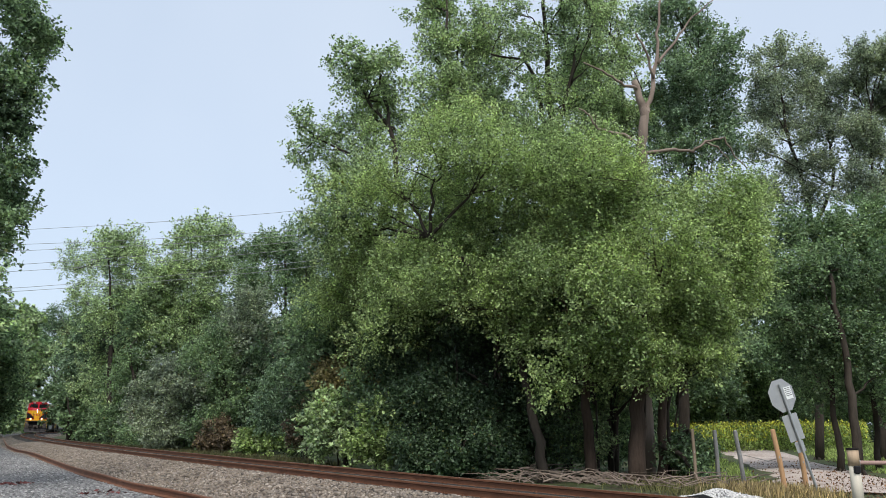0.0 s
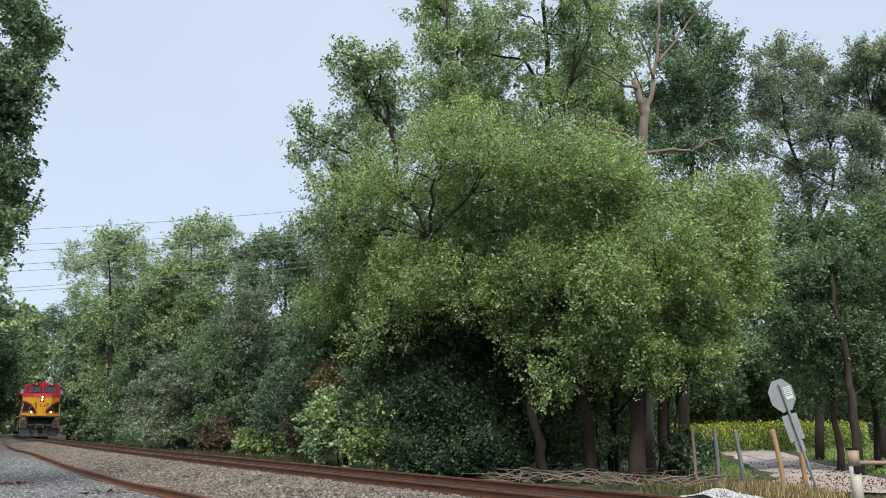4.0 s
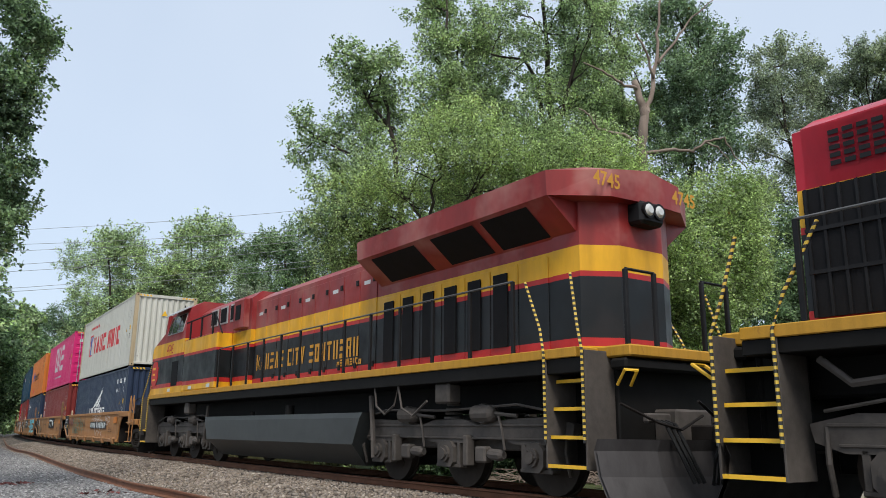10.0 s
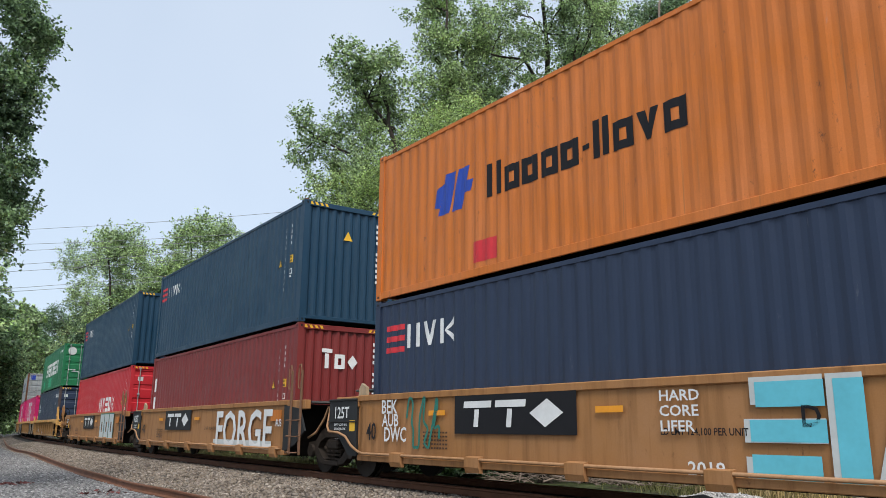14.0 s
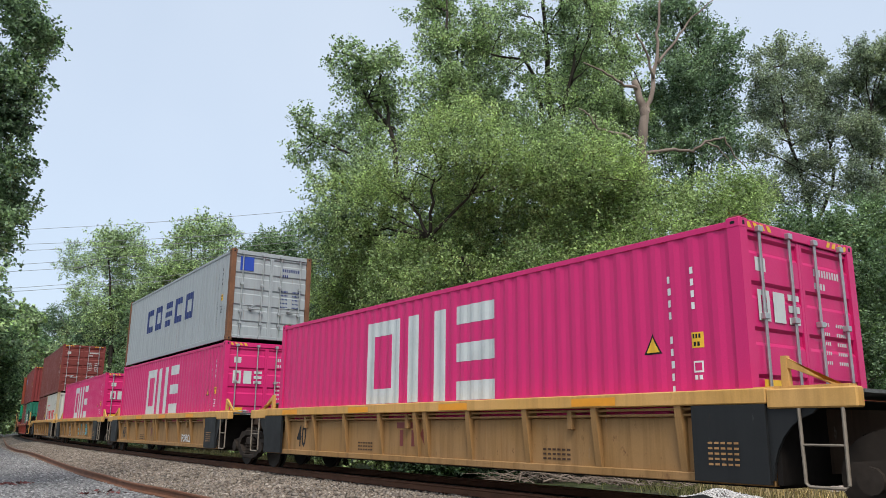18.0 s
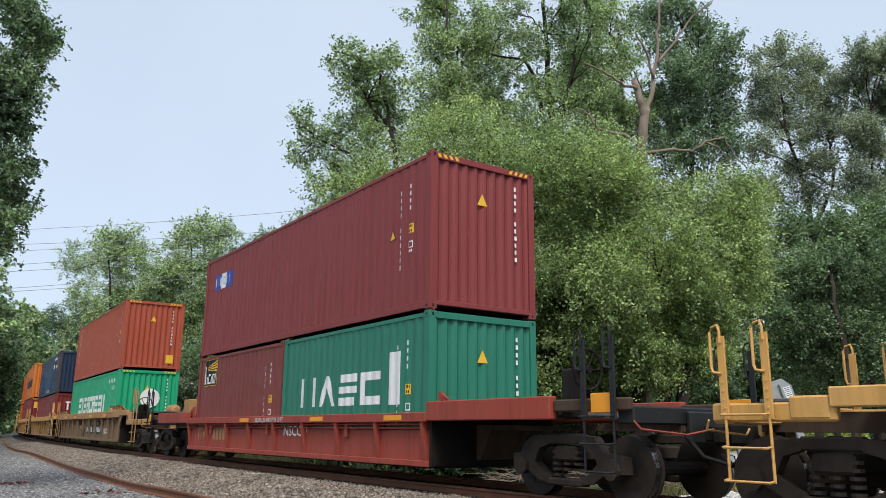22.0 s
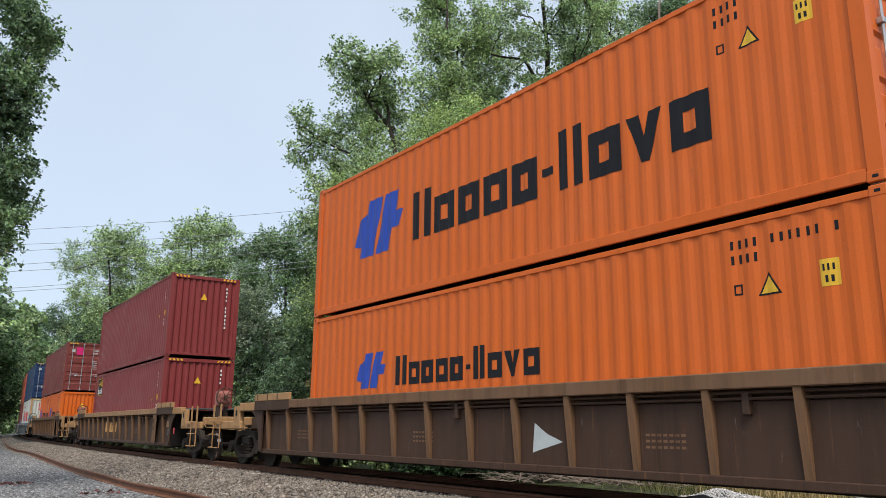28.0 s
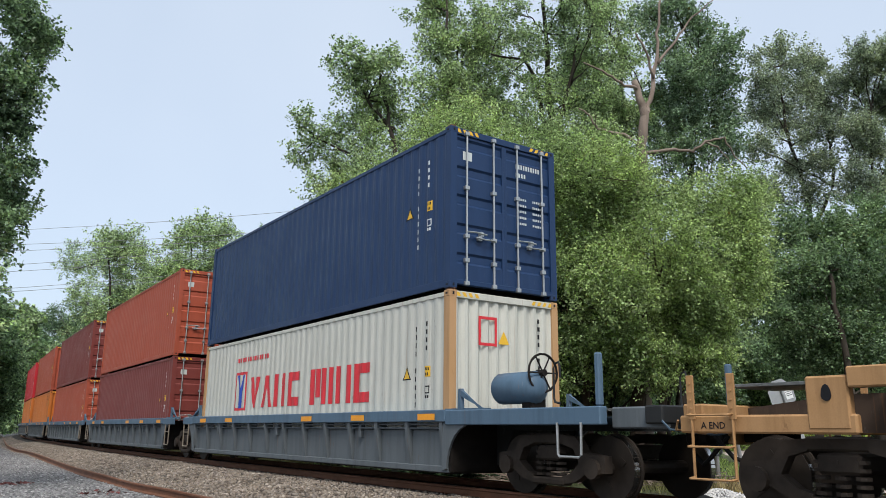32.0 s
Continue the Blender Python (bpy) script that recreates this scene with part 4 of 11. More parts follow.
tree('tree', 'leafy tree in the wood behind the field',
     [([(40.5, 80.0, -0.6), (41.5, 80.0, 7.6), (42.0, 80.0, 15.2)], 0.25, 0.08)],
     [(39.0, 78.3, 15.7, 2.76), (41.2, 77.8, 15.7, 2.48), (42.7, 78.5, 14.2, 2.92), (41.7, 81.3, 13.8, 3.37), (40.5, 79.8, 12.3, 2.82), (42.6, 82.4, 12.8, 2.75), (43.8, 81.4, 9.2, 3.62), (45.5, 82.4, 9.0, 2.99), (38.2, 77.7, 7.2, 2.92), (40.6, 78.4, 6.9, 2.84), (41.8, 77.6, 5.0, 2.91), (43.0, 79.7, 4.3, 2.81), (38.9, 79.2, 2.3, 2.49), (37.6, 77.8, 2.7, 3.0)],
     24000, 0.30, DARK, seed=210, clump=0.4, per=16, reach=0.5)
tree('tree', 'leafy tree in the wood behind the field',
     [([(43.9, 78.0, -0.6), (45.0, 78.0, 7.5), (45.5, 78.0, 14.9)], 0.25, 0.08)],
     [(46.0, 77.8, 16.7, 2.76), (45.6, 80.3, 16.0, 2.97), (43.3, 76.3, 14.2, 2.83), (45.7, 77.1, 13.3, 3.36), (47.1, 78.1, 11.9, 2.59), (46.4, 77.6, 10.9, 2.96), (47.9, 79.8, 9.3, 2.8), (44.1, 79.6, 10.2, 3.18), (48.1, 80.2, 6.4, 3.02), (45.9, 78.6, 6.3, 3.32), (43.7, 75.7, 4.8, 2.9), (42.9, 78.4, 5.3, 3.18), (47.1, 78.2, 2.8, 2.88), (43.4, 77.9, 2.9, 3.28)],
     24000, 0.30, DARK, seed=211, clump=0.4, per=16, reach=0.5)
tree('tree', 'tall forest tree with a high rounded crown',
     [([(-29.7, 72.0, -0.6), (-30.5, 72.0, 8.6), (-31.6, 72.0, 16.6)], 0.28800000000000003, 0.05)],
     [(-33.0, 74.7, 18.1, 1.78), (-30.4, 73.2, 17.7, 2.08), (-45.4, 98.4, 21.2, 2.94), (-31.5, 73.3, 15.0, 2.46), (-29.0, 73.0, 15.5, 1.91), (-44.2, 95.3, 16.3, 2.84), (-30.8, 72.5, 11.6, 2.7), (-29.5, 74.3, 12.4, 2.22), (-45.5, 98.7, 11.8, 2.94), (-31.1, 72.8, 7.4, 2.45), (-38.8, 87.4, 5.6, 2.61), (-30.3, 74.4, 4.4, 2.5), (-30.8, 72.6, 1.5, 2.17), (-29.7, 71.3, 18.1, 1.17), (-47.2, 97.9, 20.4, 1.61), (-27.8, 70.9, 16.4, 1.16)],
     49130, 0.214, MID, seed=50, clump=0.39, per=18, reach=1)
tree('tree', 'tall blue-green forest tree',
     [([(-19.2, 62.0, -0.6), (-19.8, 62.0, 8.2), (-20.6, 62.0, 15.7)], 0.248, 0.05)],
     [(-19.9, 60.9, 15.9, 1.27), (-19.1, 64.2, 16.5, 1.44), (-22.6, 64.2, 15.7, 1.34), (-20.5, 61.1, 13.1, 2.05), (-17.9, 61.5, 13.2, 2.06), (-22.1, 60.9, 12.2, 1.82), (-19.1, 60.2, 10.3, 2.02), (-21.4, 60.8, 9.4, 2.04), (-18.0, 64.4, 10.7, 1.92), (-22.5, 59.9, 10.6, 1.56), (-19.9, 60.7, 7.7, 2.26), (-22.0, 60.5, 7.2, 1.81), (-19.0, 59.9, 16.6, 0.67), (-17.6, 62.1, 16.5, 0.83)],
     49130, 0.185, MID, seed=51, clump=0.33, per=18, reach=1)
tree('tree', 'dense dark forest tree',
     [([(-10.6, 55.0, -0.6), (-10.9, 55.0, 7.5), (-11.5, 55.0, 14.3)], 0.22, 0.05)],
     [(-13.1, 56.1, 13.5, 1.46), (-14.4, 56.5, 13.1, 1.26), (-11.7, 55.6, 12.9, 1.45), (-10.7, 56.4, 14.9, 1.05), (-9.7, 52.8, 15.0, 0.39), (-12.0, 54.0, 10.2, 2.02), (-10.6, 57.0, 11.5, 1.91), (-13.8, 53.1, 10.4, 1.39), (-9.6, 54.0, 8.6, 1.81), (-10.8, 54.9, 7.1, 1.84), (-9.0, 54.0, 13.0, 1.21), (-9.3, 55.2, 6.4, 1.65), (-10.8, 53.0, 13.2, 0.99)],
     46240, 0.164, DARK, seed=52, clump=0.3, per=18, reach=1)
tree('tree', 'grey-green forest tree beside the track',
     [([(-12.0, 50.0, -0.6), (-12.2, 50.0, 4.5), (-12.6, 50.0, 8.0)], 0.2, 0.05)],
     [(-12.3, 48.9, 8.5, 1.1), (-13.8, 51.8, 7.5, 1.24), (-11.4, 48.6, 7.3, 1.27), (-14.2, 51.6, 5.9, 1.23), (-11.8, 48.7, 5.3, 1.45), (-11.4, 52.0, 6.4, 1.16), (-12.9, 50.7, 4.1, 1.13), (-11.3, 50.6, 3.7, 1.32), (-13.6, 48.6, 6.7, 0.54), (-11.1, 48.2, 8.8, 0.65)],
     28900, 0.150, GREY, seed=53, clump=0.27, per=18, reach=1)
tree('tree', 'far tree beside the bend of the track',
     [([(-43.8, 95.0, -0.6), (-44.4, 95.0, 6.5), (-45.4, 95.0, 12.1)], 0.38, 0.05)],
     [(-57.9, 121.0, 15.1, 2.35), (-56.1, 116.5, 10.4, 1.74), (-42.6, 92.6, 7.8, 2.07), (-57.0, 121.5, 5.7, 2.17), (-43.9, 97.8, 4.1, 2.04), (-49.1, 103.6, 3.2, 1.0), (-45.3, 98.5, 1.7, 1.47), (-59.7, 119.3, 15.3, 0.89), (-58.1, 118.1, 17.4, 1.23), (-42.0, 92.0, 13.1, 1.72)],
     23120, 0.285, BLUISH, seed=54, clump=0.51, per=18, reach=1)
tree('tree', 'pale grey-green bushy tree beside the track',
     [([(-16.7, 49.0, -0.6), (-16.8, 49.0, 1.9), (-17.0, 49.0, 2.9)], 0.196, 0.05)],
     [(-17.1, 48.6, 3.9, 1.27), (-18.5, 50.9, 2.6, 1.33), (-16.1, 48.1, 2.2, 1.36), (-16.6, 47.6, 0.8, 1.24), (-15.3, 47.6, 3.2, 1.07), (-18.6, 49.5, 1.5, 0.81), (-16.4, 48.4, 0.2, 0.9), (-16.1, 50.6, 1.0, 1.13)],
     28900, 0.150, GREY, seed=55, clump=0.27, per=18, reach=1)
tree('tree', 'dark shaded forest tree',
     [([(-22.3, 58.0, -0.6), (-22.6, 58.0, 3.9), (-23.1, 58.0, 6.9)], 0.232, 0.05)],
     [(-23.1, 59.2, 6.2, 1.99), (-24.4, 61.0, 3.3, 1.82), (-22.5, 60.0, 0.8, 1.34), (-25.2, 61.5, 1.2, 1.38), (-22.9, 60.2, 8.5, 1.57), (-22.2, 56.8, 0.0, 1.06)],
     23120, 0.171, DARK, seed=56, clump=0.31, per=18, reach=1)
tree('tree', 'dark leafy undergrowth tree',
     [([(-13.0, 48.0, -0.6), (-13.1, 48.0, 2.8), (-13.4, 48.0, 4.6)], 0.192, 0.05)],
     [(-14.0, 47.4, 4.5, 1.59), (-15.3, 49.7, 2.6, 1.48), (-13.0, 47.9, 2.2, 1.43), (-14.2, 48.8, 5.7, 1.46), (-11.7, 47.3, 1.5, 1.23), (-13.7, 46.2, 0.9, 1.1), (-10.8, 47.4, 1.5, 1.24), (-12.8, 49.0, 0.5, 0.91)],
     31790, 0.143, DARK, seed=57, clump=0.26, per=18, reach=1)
tree('tree', 'blue-green leafy young tree',
     [([(-6.8, 40.0, -0.6), (-6.9, 40.0, 3.6), (-7.2, 40.0, 6.3)], 0.16, 0.05)],
     [(-8.2, 40.9, 3.2, 1.22), (-7.3, 40.2, 3.7, 1.2), (-8.5, 39.9, 1.7, 1.04), (-7.2, 40.1, 2.0, 1.2), (-6.3, 39.8, 3.1, 1.19), (-7.9, 40.1, 0.6, 0.75), (-6.0, 41.1, 5.0, 1.38), (-5.2, 39.0, 6.5, 1.31), (-6.6, 40.3, 7.2, 1.2)],
     37570, 0.121, BLUISH, seed=58, clump=0.22, per=18, reach=1)
tree('tree', 'young tree with tan seed heads',
     [([(-3.4, 29.0, -0.6), (-3.4, 29.0, 1.9), (-3.5, 29.0, 2.7)], 0.116, 0.05)],
     [(-3.9, 30.0, 3.2, 0.63), (-3.5, 29.8, 3.4, 0.56), (-3.9, 28.3, 2.5, 0.59), (-3.1, 30.1, 3.0, 0.56), (-4.4, 29.8, 2.9, 0.4), (-3.3, 28.2, 2.3, 0.59), (-2.7, 28.5, 2.3, 0.42)],
     11900, 0.13, TAN, seed=59, clump=0.16, per=18, reach=1)
tree('tree', 'low dark tree hiding the far bend',
     [([(-40.0, 86.0, -0.6), (-40.1, 86.0, 2.2), (-40.5, 86.0, 4.0)], 0.15, 0.06)],
     [(-53.6, 109.1, 5.2, 0.98), (-52.0, 108.7, 4.3, 1.3), (-41.1, 88.6, 3.0, 1.19), (-38.3, 85.7, 2.4, 1.28), (-53.7, 111.1, 2.6, 0.99), (-40.2, 86.4, 1.4, 0.9), (-37.6, 84.5, 0.7, 0.88), (-53.2, 111.1, 6.0, 0.99), (-39.7, 86.9, 4.3, 1.04), (-54.6, 111.5, 1.8, 0.75), (-37.9, 86.6, 3.4, 1.16)],
     9000, 0.405, DARK, seed=171, clump=0.36, per=16)
tree('bush', 'green bush at the edge of the wood',
     [([(-3.5, 27.0, -0.6), (-3.4, 27.0, 0.9)], 0.03, 0.02)],
     [(-3.9, 27.1, 1.5, 0.61), (-4.3, 27.5, 0.9, 0.58), (-3.3, 26.2, 0.8, 0.59), (-3.1, 27.1, 1.7, 0.57), (-2.7, 26.9, 0.9, 0.56), (-3.8, 26.3, 0.4, 0.43)],
     11900, 0.14, MID, seed=80, clump=0.14, category='bush', per=16)
tree('bush', 'bright yellow-green bush beside the track',
     [([(-2.0, 25.0, -0.6), (-1.9, 25.0, 0.9)], 0.03, 0.02)],
     [(-2.3, 25.2, 1.1, 0.56), (-1.8, 24.6, 1.3, 0.51), (-2.1, 25.0, 0.5, 0.52), (-1.4, 24.7, 0.6, 0.52), (-2.6, 24.6, 0.4, 0.4), (-1.6, 24.7, 0.1, 0.37)],
     12750, 0.13, YELLOW, seed=81, clump=0.14, category='bush', per=16)
# canopy shade on this bush is in its darkened leaf colour
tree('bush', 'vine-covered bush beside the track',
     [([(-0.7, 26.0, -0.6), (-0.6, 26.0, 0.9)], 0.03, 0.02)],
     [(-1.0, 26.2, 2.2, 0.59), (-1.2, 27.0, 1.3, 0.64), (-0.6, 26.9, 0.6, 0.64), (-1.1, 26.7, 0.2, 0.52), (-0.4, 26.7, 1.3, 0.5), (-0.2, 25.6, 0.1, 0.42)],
     13600, 0.119, SHADE_GREEN, seed=82, clump=0.14, category='bush', per=16)
tree('bush', 'reddish-brown dry bush at the wood',
     [([(-6.3, 37.0, -0.6), (-6.3, 37.0, 0.9)], 0.03, 0.02)],
     [(-6.3, 38.0, 1.6, 0.62), (-6.5, 36.5, 1.0, 0.6), (-5.9, 36.2, 0.8, 0.54), (-6.8, 37.0, 0.6, 0.41)],
     5950, 0.13, REDDISH, seed=83, clump=0.14, category='bush', per=16)
tree('bush', 'reddish-brown dry bush at the wood',
     [([(-12.3, 45.0, -0.6), (-12.2, 45.0, 0.9)], 0.03, 0.02)],
     [(-12.8, 45.5, 0.6, 0.81), (-12.0, 44.7, 0.3, 0.67), (-13.2, 45.3, 0.1, 0.61), (-11.3, 44.6, 0.1, 0.53), (-12.7, 45.9, 1.0, 0.62)],
     6800, 0.162, REDDISH, seed=84, clump=0.14, category='bush', per=16)
tree('bush', 'weedy bush on the bank of the track',
     [([(-8.4, 40.0, -0.6), (-8.3, 40.0, 0.9)], 0.03, 0.02)],
     [(-9.3, 39.9, 0.3, 0.6), (-8.4, 40.0, 0.2, 0.54), (-7.6, 40.1, 0.1, 0.45), (-10.0, 40.7, 0.0, 0.43), (-6.9, 41.0, -0.1, 0.43)],
     7650, 0.151, YELLOW, seed=85, clump=0.14, category='bush', per=16)
tree('bush', 'low weeds on the bank of the track',
     [([(-15.9, 50.0, -0.6), (-15.9, 50.0, 0.8)], 0.03, 0.02)],
     [(-15.8, 50.1, -0.0, 0.52), (-16.8, 49.9, -0.2, 0.37), (-15.2, 50.2, -0.2, 0.45)],
     4250, 0.173, MID, seed=86, clump=0.14, category='bush', per=16)
# low bush whose leaf colour carries the shade of the trees above
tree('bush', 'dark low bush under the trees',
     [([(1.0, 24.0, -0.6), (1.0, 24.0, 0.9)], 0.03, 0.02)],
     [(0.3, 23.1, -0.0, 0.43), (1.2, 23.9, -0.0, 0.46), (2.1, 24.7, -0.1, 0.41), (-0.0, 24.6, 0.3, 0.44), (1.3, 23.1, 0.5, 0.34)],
     10200, 0.119, SHADE_GREEN, seed=87, clump=0.14, category='bush', per=16)
tree('bush', 'dark scrub by the fence',
     [([(7.3, 24.0, -0.6), (7.4, 24.0, 1.0)], 0.03, 0.02)],
     [(7.3, 24.7, 0.5, 0.26), (7.4, 23.8, 0.4, 0.28), (8.2, 25.0, 0.2, 0.26), (6.7, 23.7, 0.3, 0.21), (7.4, 23.4, -0.1, 0.24), (7.1, 24.1, 0.0, 0.23)],
     7650, 0.097, DARK, seed=88, clump=0.14, category='bush', per=16)
tree('tree', 'tree with leafy boughs hanging beside the track',
     [([(-10.8, 17.0, -0.6), (-11.3, 17.0, 4.0), (-11.4, 17.0, 7.3), (-11.4, 17.0, 10.0), (-11.5, 17.0, 12.1)], 0.22, 0.08)],
     [(-10.7, 17.3, 10.8, 0.58), (-9.6, 16.4, 9.7, 0.46), (-9.8, 17.2, 9.7, 0.39), (-9.4, 16.9, 9.1, 0.18), (-9.6, 16.2, 8.5, 0.54), (-9.1, 16.1, 8.0, 0.24), (-10.0, 16.5, 7.5, 0.55), (-9.4, 16.3, 7.2, 0.24), (-9.5, 16.2, 6.4, 0.51), (-9.6, 16.8, 6.7, 0.23), (-10.1, 17.3, 5.8, 0.54), (-9.5, 16.7, 5.7, 0.25), (-9.1, 15.8, 4.6, 0.33), (-9.0, 15.9, 5.0, 0.19), (-10.6, 16.2, 8.8, 0.85), (-10.7, 16.7, 7.1, 0.87), (-9.9, 15.8, 5.2, 0.71), (-10.3, 15.7, 10.4, 0.7), (-9.7, 16.1, 7.9, 0.48)],
     40800, 0.092, DARK, seed=101, clump=0.14, shell=0.35, per=21)
tree('tree', 'leafy tree beside the bend on the near side of the track',
     [([(-55.4, 100.0, -0.6), (-56.7, 100.0, 8.3), (-57.4, 100.0, 14.8)], 0.35, 0.08)],
     [(-56.6, 98.3, 14.9, 1.91), (-54.1, 96.2, 11.5, 2.01), (-55.0, 100.3, 10.5, 1.65), (-57.9, 103.4, 7.8, 2.47), (-54.4, 100.3, 8.0, 1.5), (-57.3, 101.9, 4.1, 2.43), (-55.9, 102.6, 4.1, 1.53), (-54.8, 102.7, 9.2, 0.92), (-56.4, 103.3, 1.7, 1.54), (-57.0, 99.5, 8.9, 2.97), (-58.6, 101.5, 18.0, 1.06), (-51.0, 97.0, 9.3, 0.65), (-61.7, 103.0, 12.2, 3.84), (-58.2, 99.0, 4.7, 3.69), (-53.5, 99.8, 5.5, 1.04)],
     18700, 0.41, DARK, seed=102, clump=0.5, per=16)
tree('tree', 'pale distant tree beyond the bend of the track',
     [([(-100.4, 210.0, -0.6), (-102.9, 210.0, 15.1), (-104.5, 210.0, 24.1)], 0.4, 0.1)],
     [(-109.4, 213.1, 25.6, 1.59), (-104.9, 208.3, 22.1, 1.86), (-102.9, 207.5, 17.8, 1.86), (-104.0, 212.6, 13.7, 1.9), (-102.3, 210.8, 9.2, 1.89), (-107.1, 206.7, 22.2, 1.23), (-101.5, 206.2, 20.7, 2.15)],
     4420, 0.54, BLUISH, seed=103, clump=0.65, per=13, shell=0.2)

# ---- the undergrowth and the backs of the crowns: masses strewn through a stretch of the wood ----
def masses(seed, n, xs, ys, zs, rs):
    """Centres and sizes of n masses of leaves strewn in a block of the wood."""
    g = random.Random(seed)
    return [(g.uniform(*xs), g.uniform(*ys), g.uniform(*zs), g.uniform(*rs)) for _ in range(n)]


def sapling(x, y, h, lean=0.2, r=0.05):
    return ([(x, y, -0.6), (x + lean * 0.3, y, h * 0.4), (x + lean, y, h)], r, r * 0.4)


# three understorey trees: the shade below the crowns is painted into their leaves
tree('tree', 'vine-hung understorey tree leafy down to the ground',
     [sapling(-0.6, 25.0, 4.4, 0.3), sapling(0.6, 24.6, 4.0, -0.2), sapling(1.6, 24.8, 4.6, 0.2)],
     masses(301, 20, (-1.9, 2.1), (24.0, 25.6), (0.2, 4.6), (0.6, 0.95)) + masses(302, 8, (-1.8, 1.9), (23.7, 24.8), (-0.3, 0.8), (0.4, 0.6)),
     78000, 0.1, SHADE_GREEN, seed=301, clump=0.19, shell=0.35, per=21, droop=0.5)
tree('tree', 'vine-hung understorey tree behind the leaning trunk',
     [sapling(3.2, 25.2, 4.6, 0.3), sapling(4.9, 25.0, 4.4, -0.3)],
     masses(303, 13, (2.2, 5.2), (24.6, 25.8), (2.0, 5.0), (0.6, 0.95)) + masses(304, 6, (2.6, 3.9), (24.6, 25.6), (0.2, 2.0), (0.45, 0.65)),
     52000, 0.1, SHADE_GREEN, seed=303, clump=0.19, shell=0.35, per=21, droop=0.5)
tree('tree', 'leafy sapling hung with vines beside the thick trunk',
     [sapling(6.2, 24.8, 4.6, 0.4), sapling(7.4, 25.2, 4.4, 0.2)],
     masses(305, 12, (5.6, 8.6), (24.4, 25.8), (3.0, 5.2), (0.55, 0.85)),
     36000, 0.1, SHADE_GREEN, seed=305, clump=0.19, shell=0.35, per=21, droop=0.6)
tree('tree', 'drooping yellow-green boughs over the fence',
     [sapling(6.8, 24.2, 5.6, 0.6, 0.07)],
     [(5.3, 21.9, 3.5, 0.75), (6.6, 22.2, 3.3, 0.8), (7.6, 22.6, 3.7, 0.75), (8.5, 22.8, 4.7, 0.8), (9.2, 23.2, 6.2, 0.8), (3.9, 21.8, 3.6, 0.7), (7.9, 22.9, 5.1, 0.9), (9.6, 23.6, 7.0, 0.7)] + masses(310, 10, (2.4, 8.0), (21.6, 22.8), (2.1, 3.3), (0.3, 0.5)),
     44000, 0.095, YELLOW, seed=306, clump=0.19, per=21, droop=0.6)
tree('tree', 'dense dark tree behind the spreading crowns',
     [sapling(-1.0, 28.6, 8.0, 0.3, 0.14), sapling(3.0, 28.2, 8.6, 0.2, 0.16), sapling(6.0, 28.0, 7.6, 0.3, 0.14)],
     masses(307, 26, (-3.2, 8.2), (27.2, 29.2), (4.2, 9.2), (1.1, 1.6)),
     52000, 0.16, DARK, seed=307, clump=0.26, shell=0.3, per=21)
tree('tree', 'tall green tree behind the dead trunk',
     [sapling(7.4, 34.5, 17.5, -0.2, 0.2)],
     masses(308, 15, (5.9, 9.3), (33.6, 35.6), (9.5, 19.6), (0.95, 1.5)),
     33000, 0.125, MID, seed=308, clump=0.24, shell=0.3, per=21)
tree('tree', 'tall green tree at the top of the wood',
     [sapling(9.0, 37.5, 20.5, 0.3, 0.2)],
     masses(309, 13, (6.6, 11.2), (36.6, 38.6), (16.0, 24.0), (1.0, 1.6)),
     24000, 0.135, MID, seed=309, clump=0.26, shell=0.3, per=21)
# fillers behind the wood's edge; most have shade put into the leaf colour
for k_, (x_, y_, h_, w_, mat_, lab_) in enumerate(((-14.8, 60.5, 11.0, 3.4, SHADE_GREEN, 'shaded forest tree behind the edge of the wood'), (-20.5, 66.0, 11.5, 3.4, SHADE_GREEN, 'shaded forest tree behind the edge of the wood'), (-26.5, 73.0, 13.5, 3.6, DARK, 'leafy forest tree behind the edge of the wood'),
                                                     (-33.0, 84.0, 14.0, 3.6, SHADE_GREEN, 'shaded forest tree beside the bend'), (-8.6, 47.0, 8.5, 2.6, SHADE_GREEN, 'shaded forest tree behind the bushes'), (-40.5, 95.0, 13.0, 3.4, DARK, 'leafy forest tree beside the bend'), (-3.6, 36.0, 7.5, 2.4, SHADE_GREEN, 'shaded tree at the edge of the wood'))):
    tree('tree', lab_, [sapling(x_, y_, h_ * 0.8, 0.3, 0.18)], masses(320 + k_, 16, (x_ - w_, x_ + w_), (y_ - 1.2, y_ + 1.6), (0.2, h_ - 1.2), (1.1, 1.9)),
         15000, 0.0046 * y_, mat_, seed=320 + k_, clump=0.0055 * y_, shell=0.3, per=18)
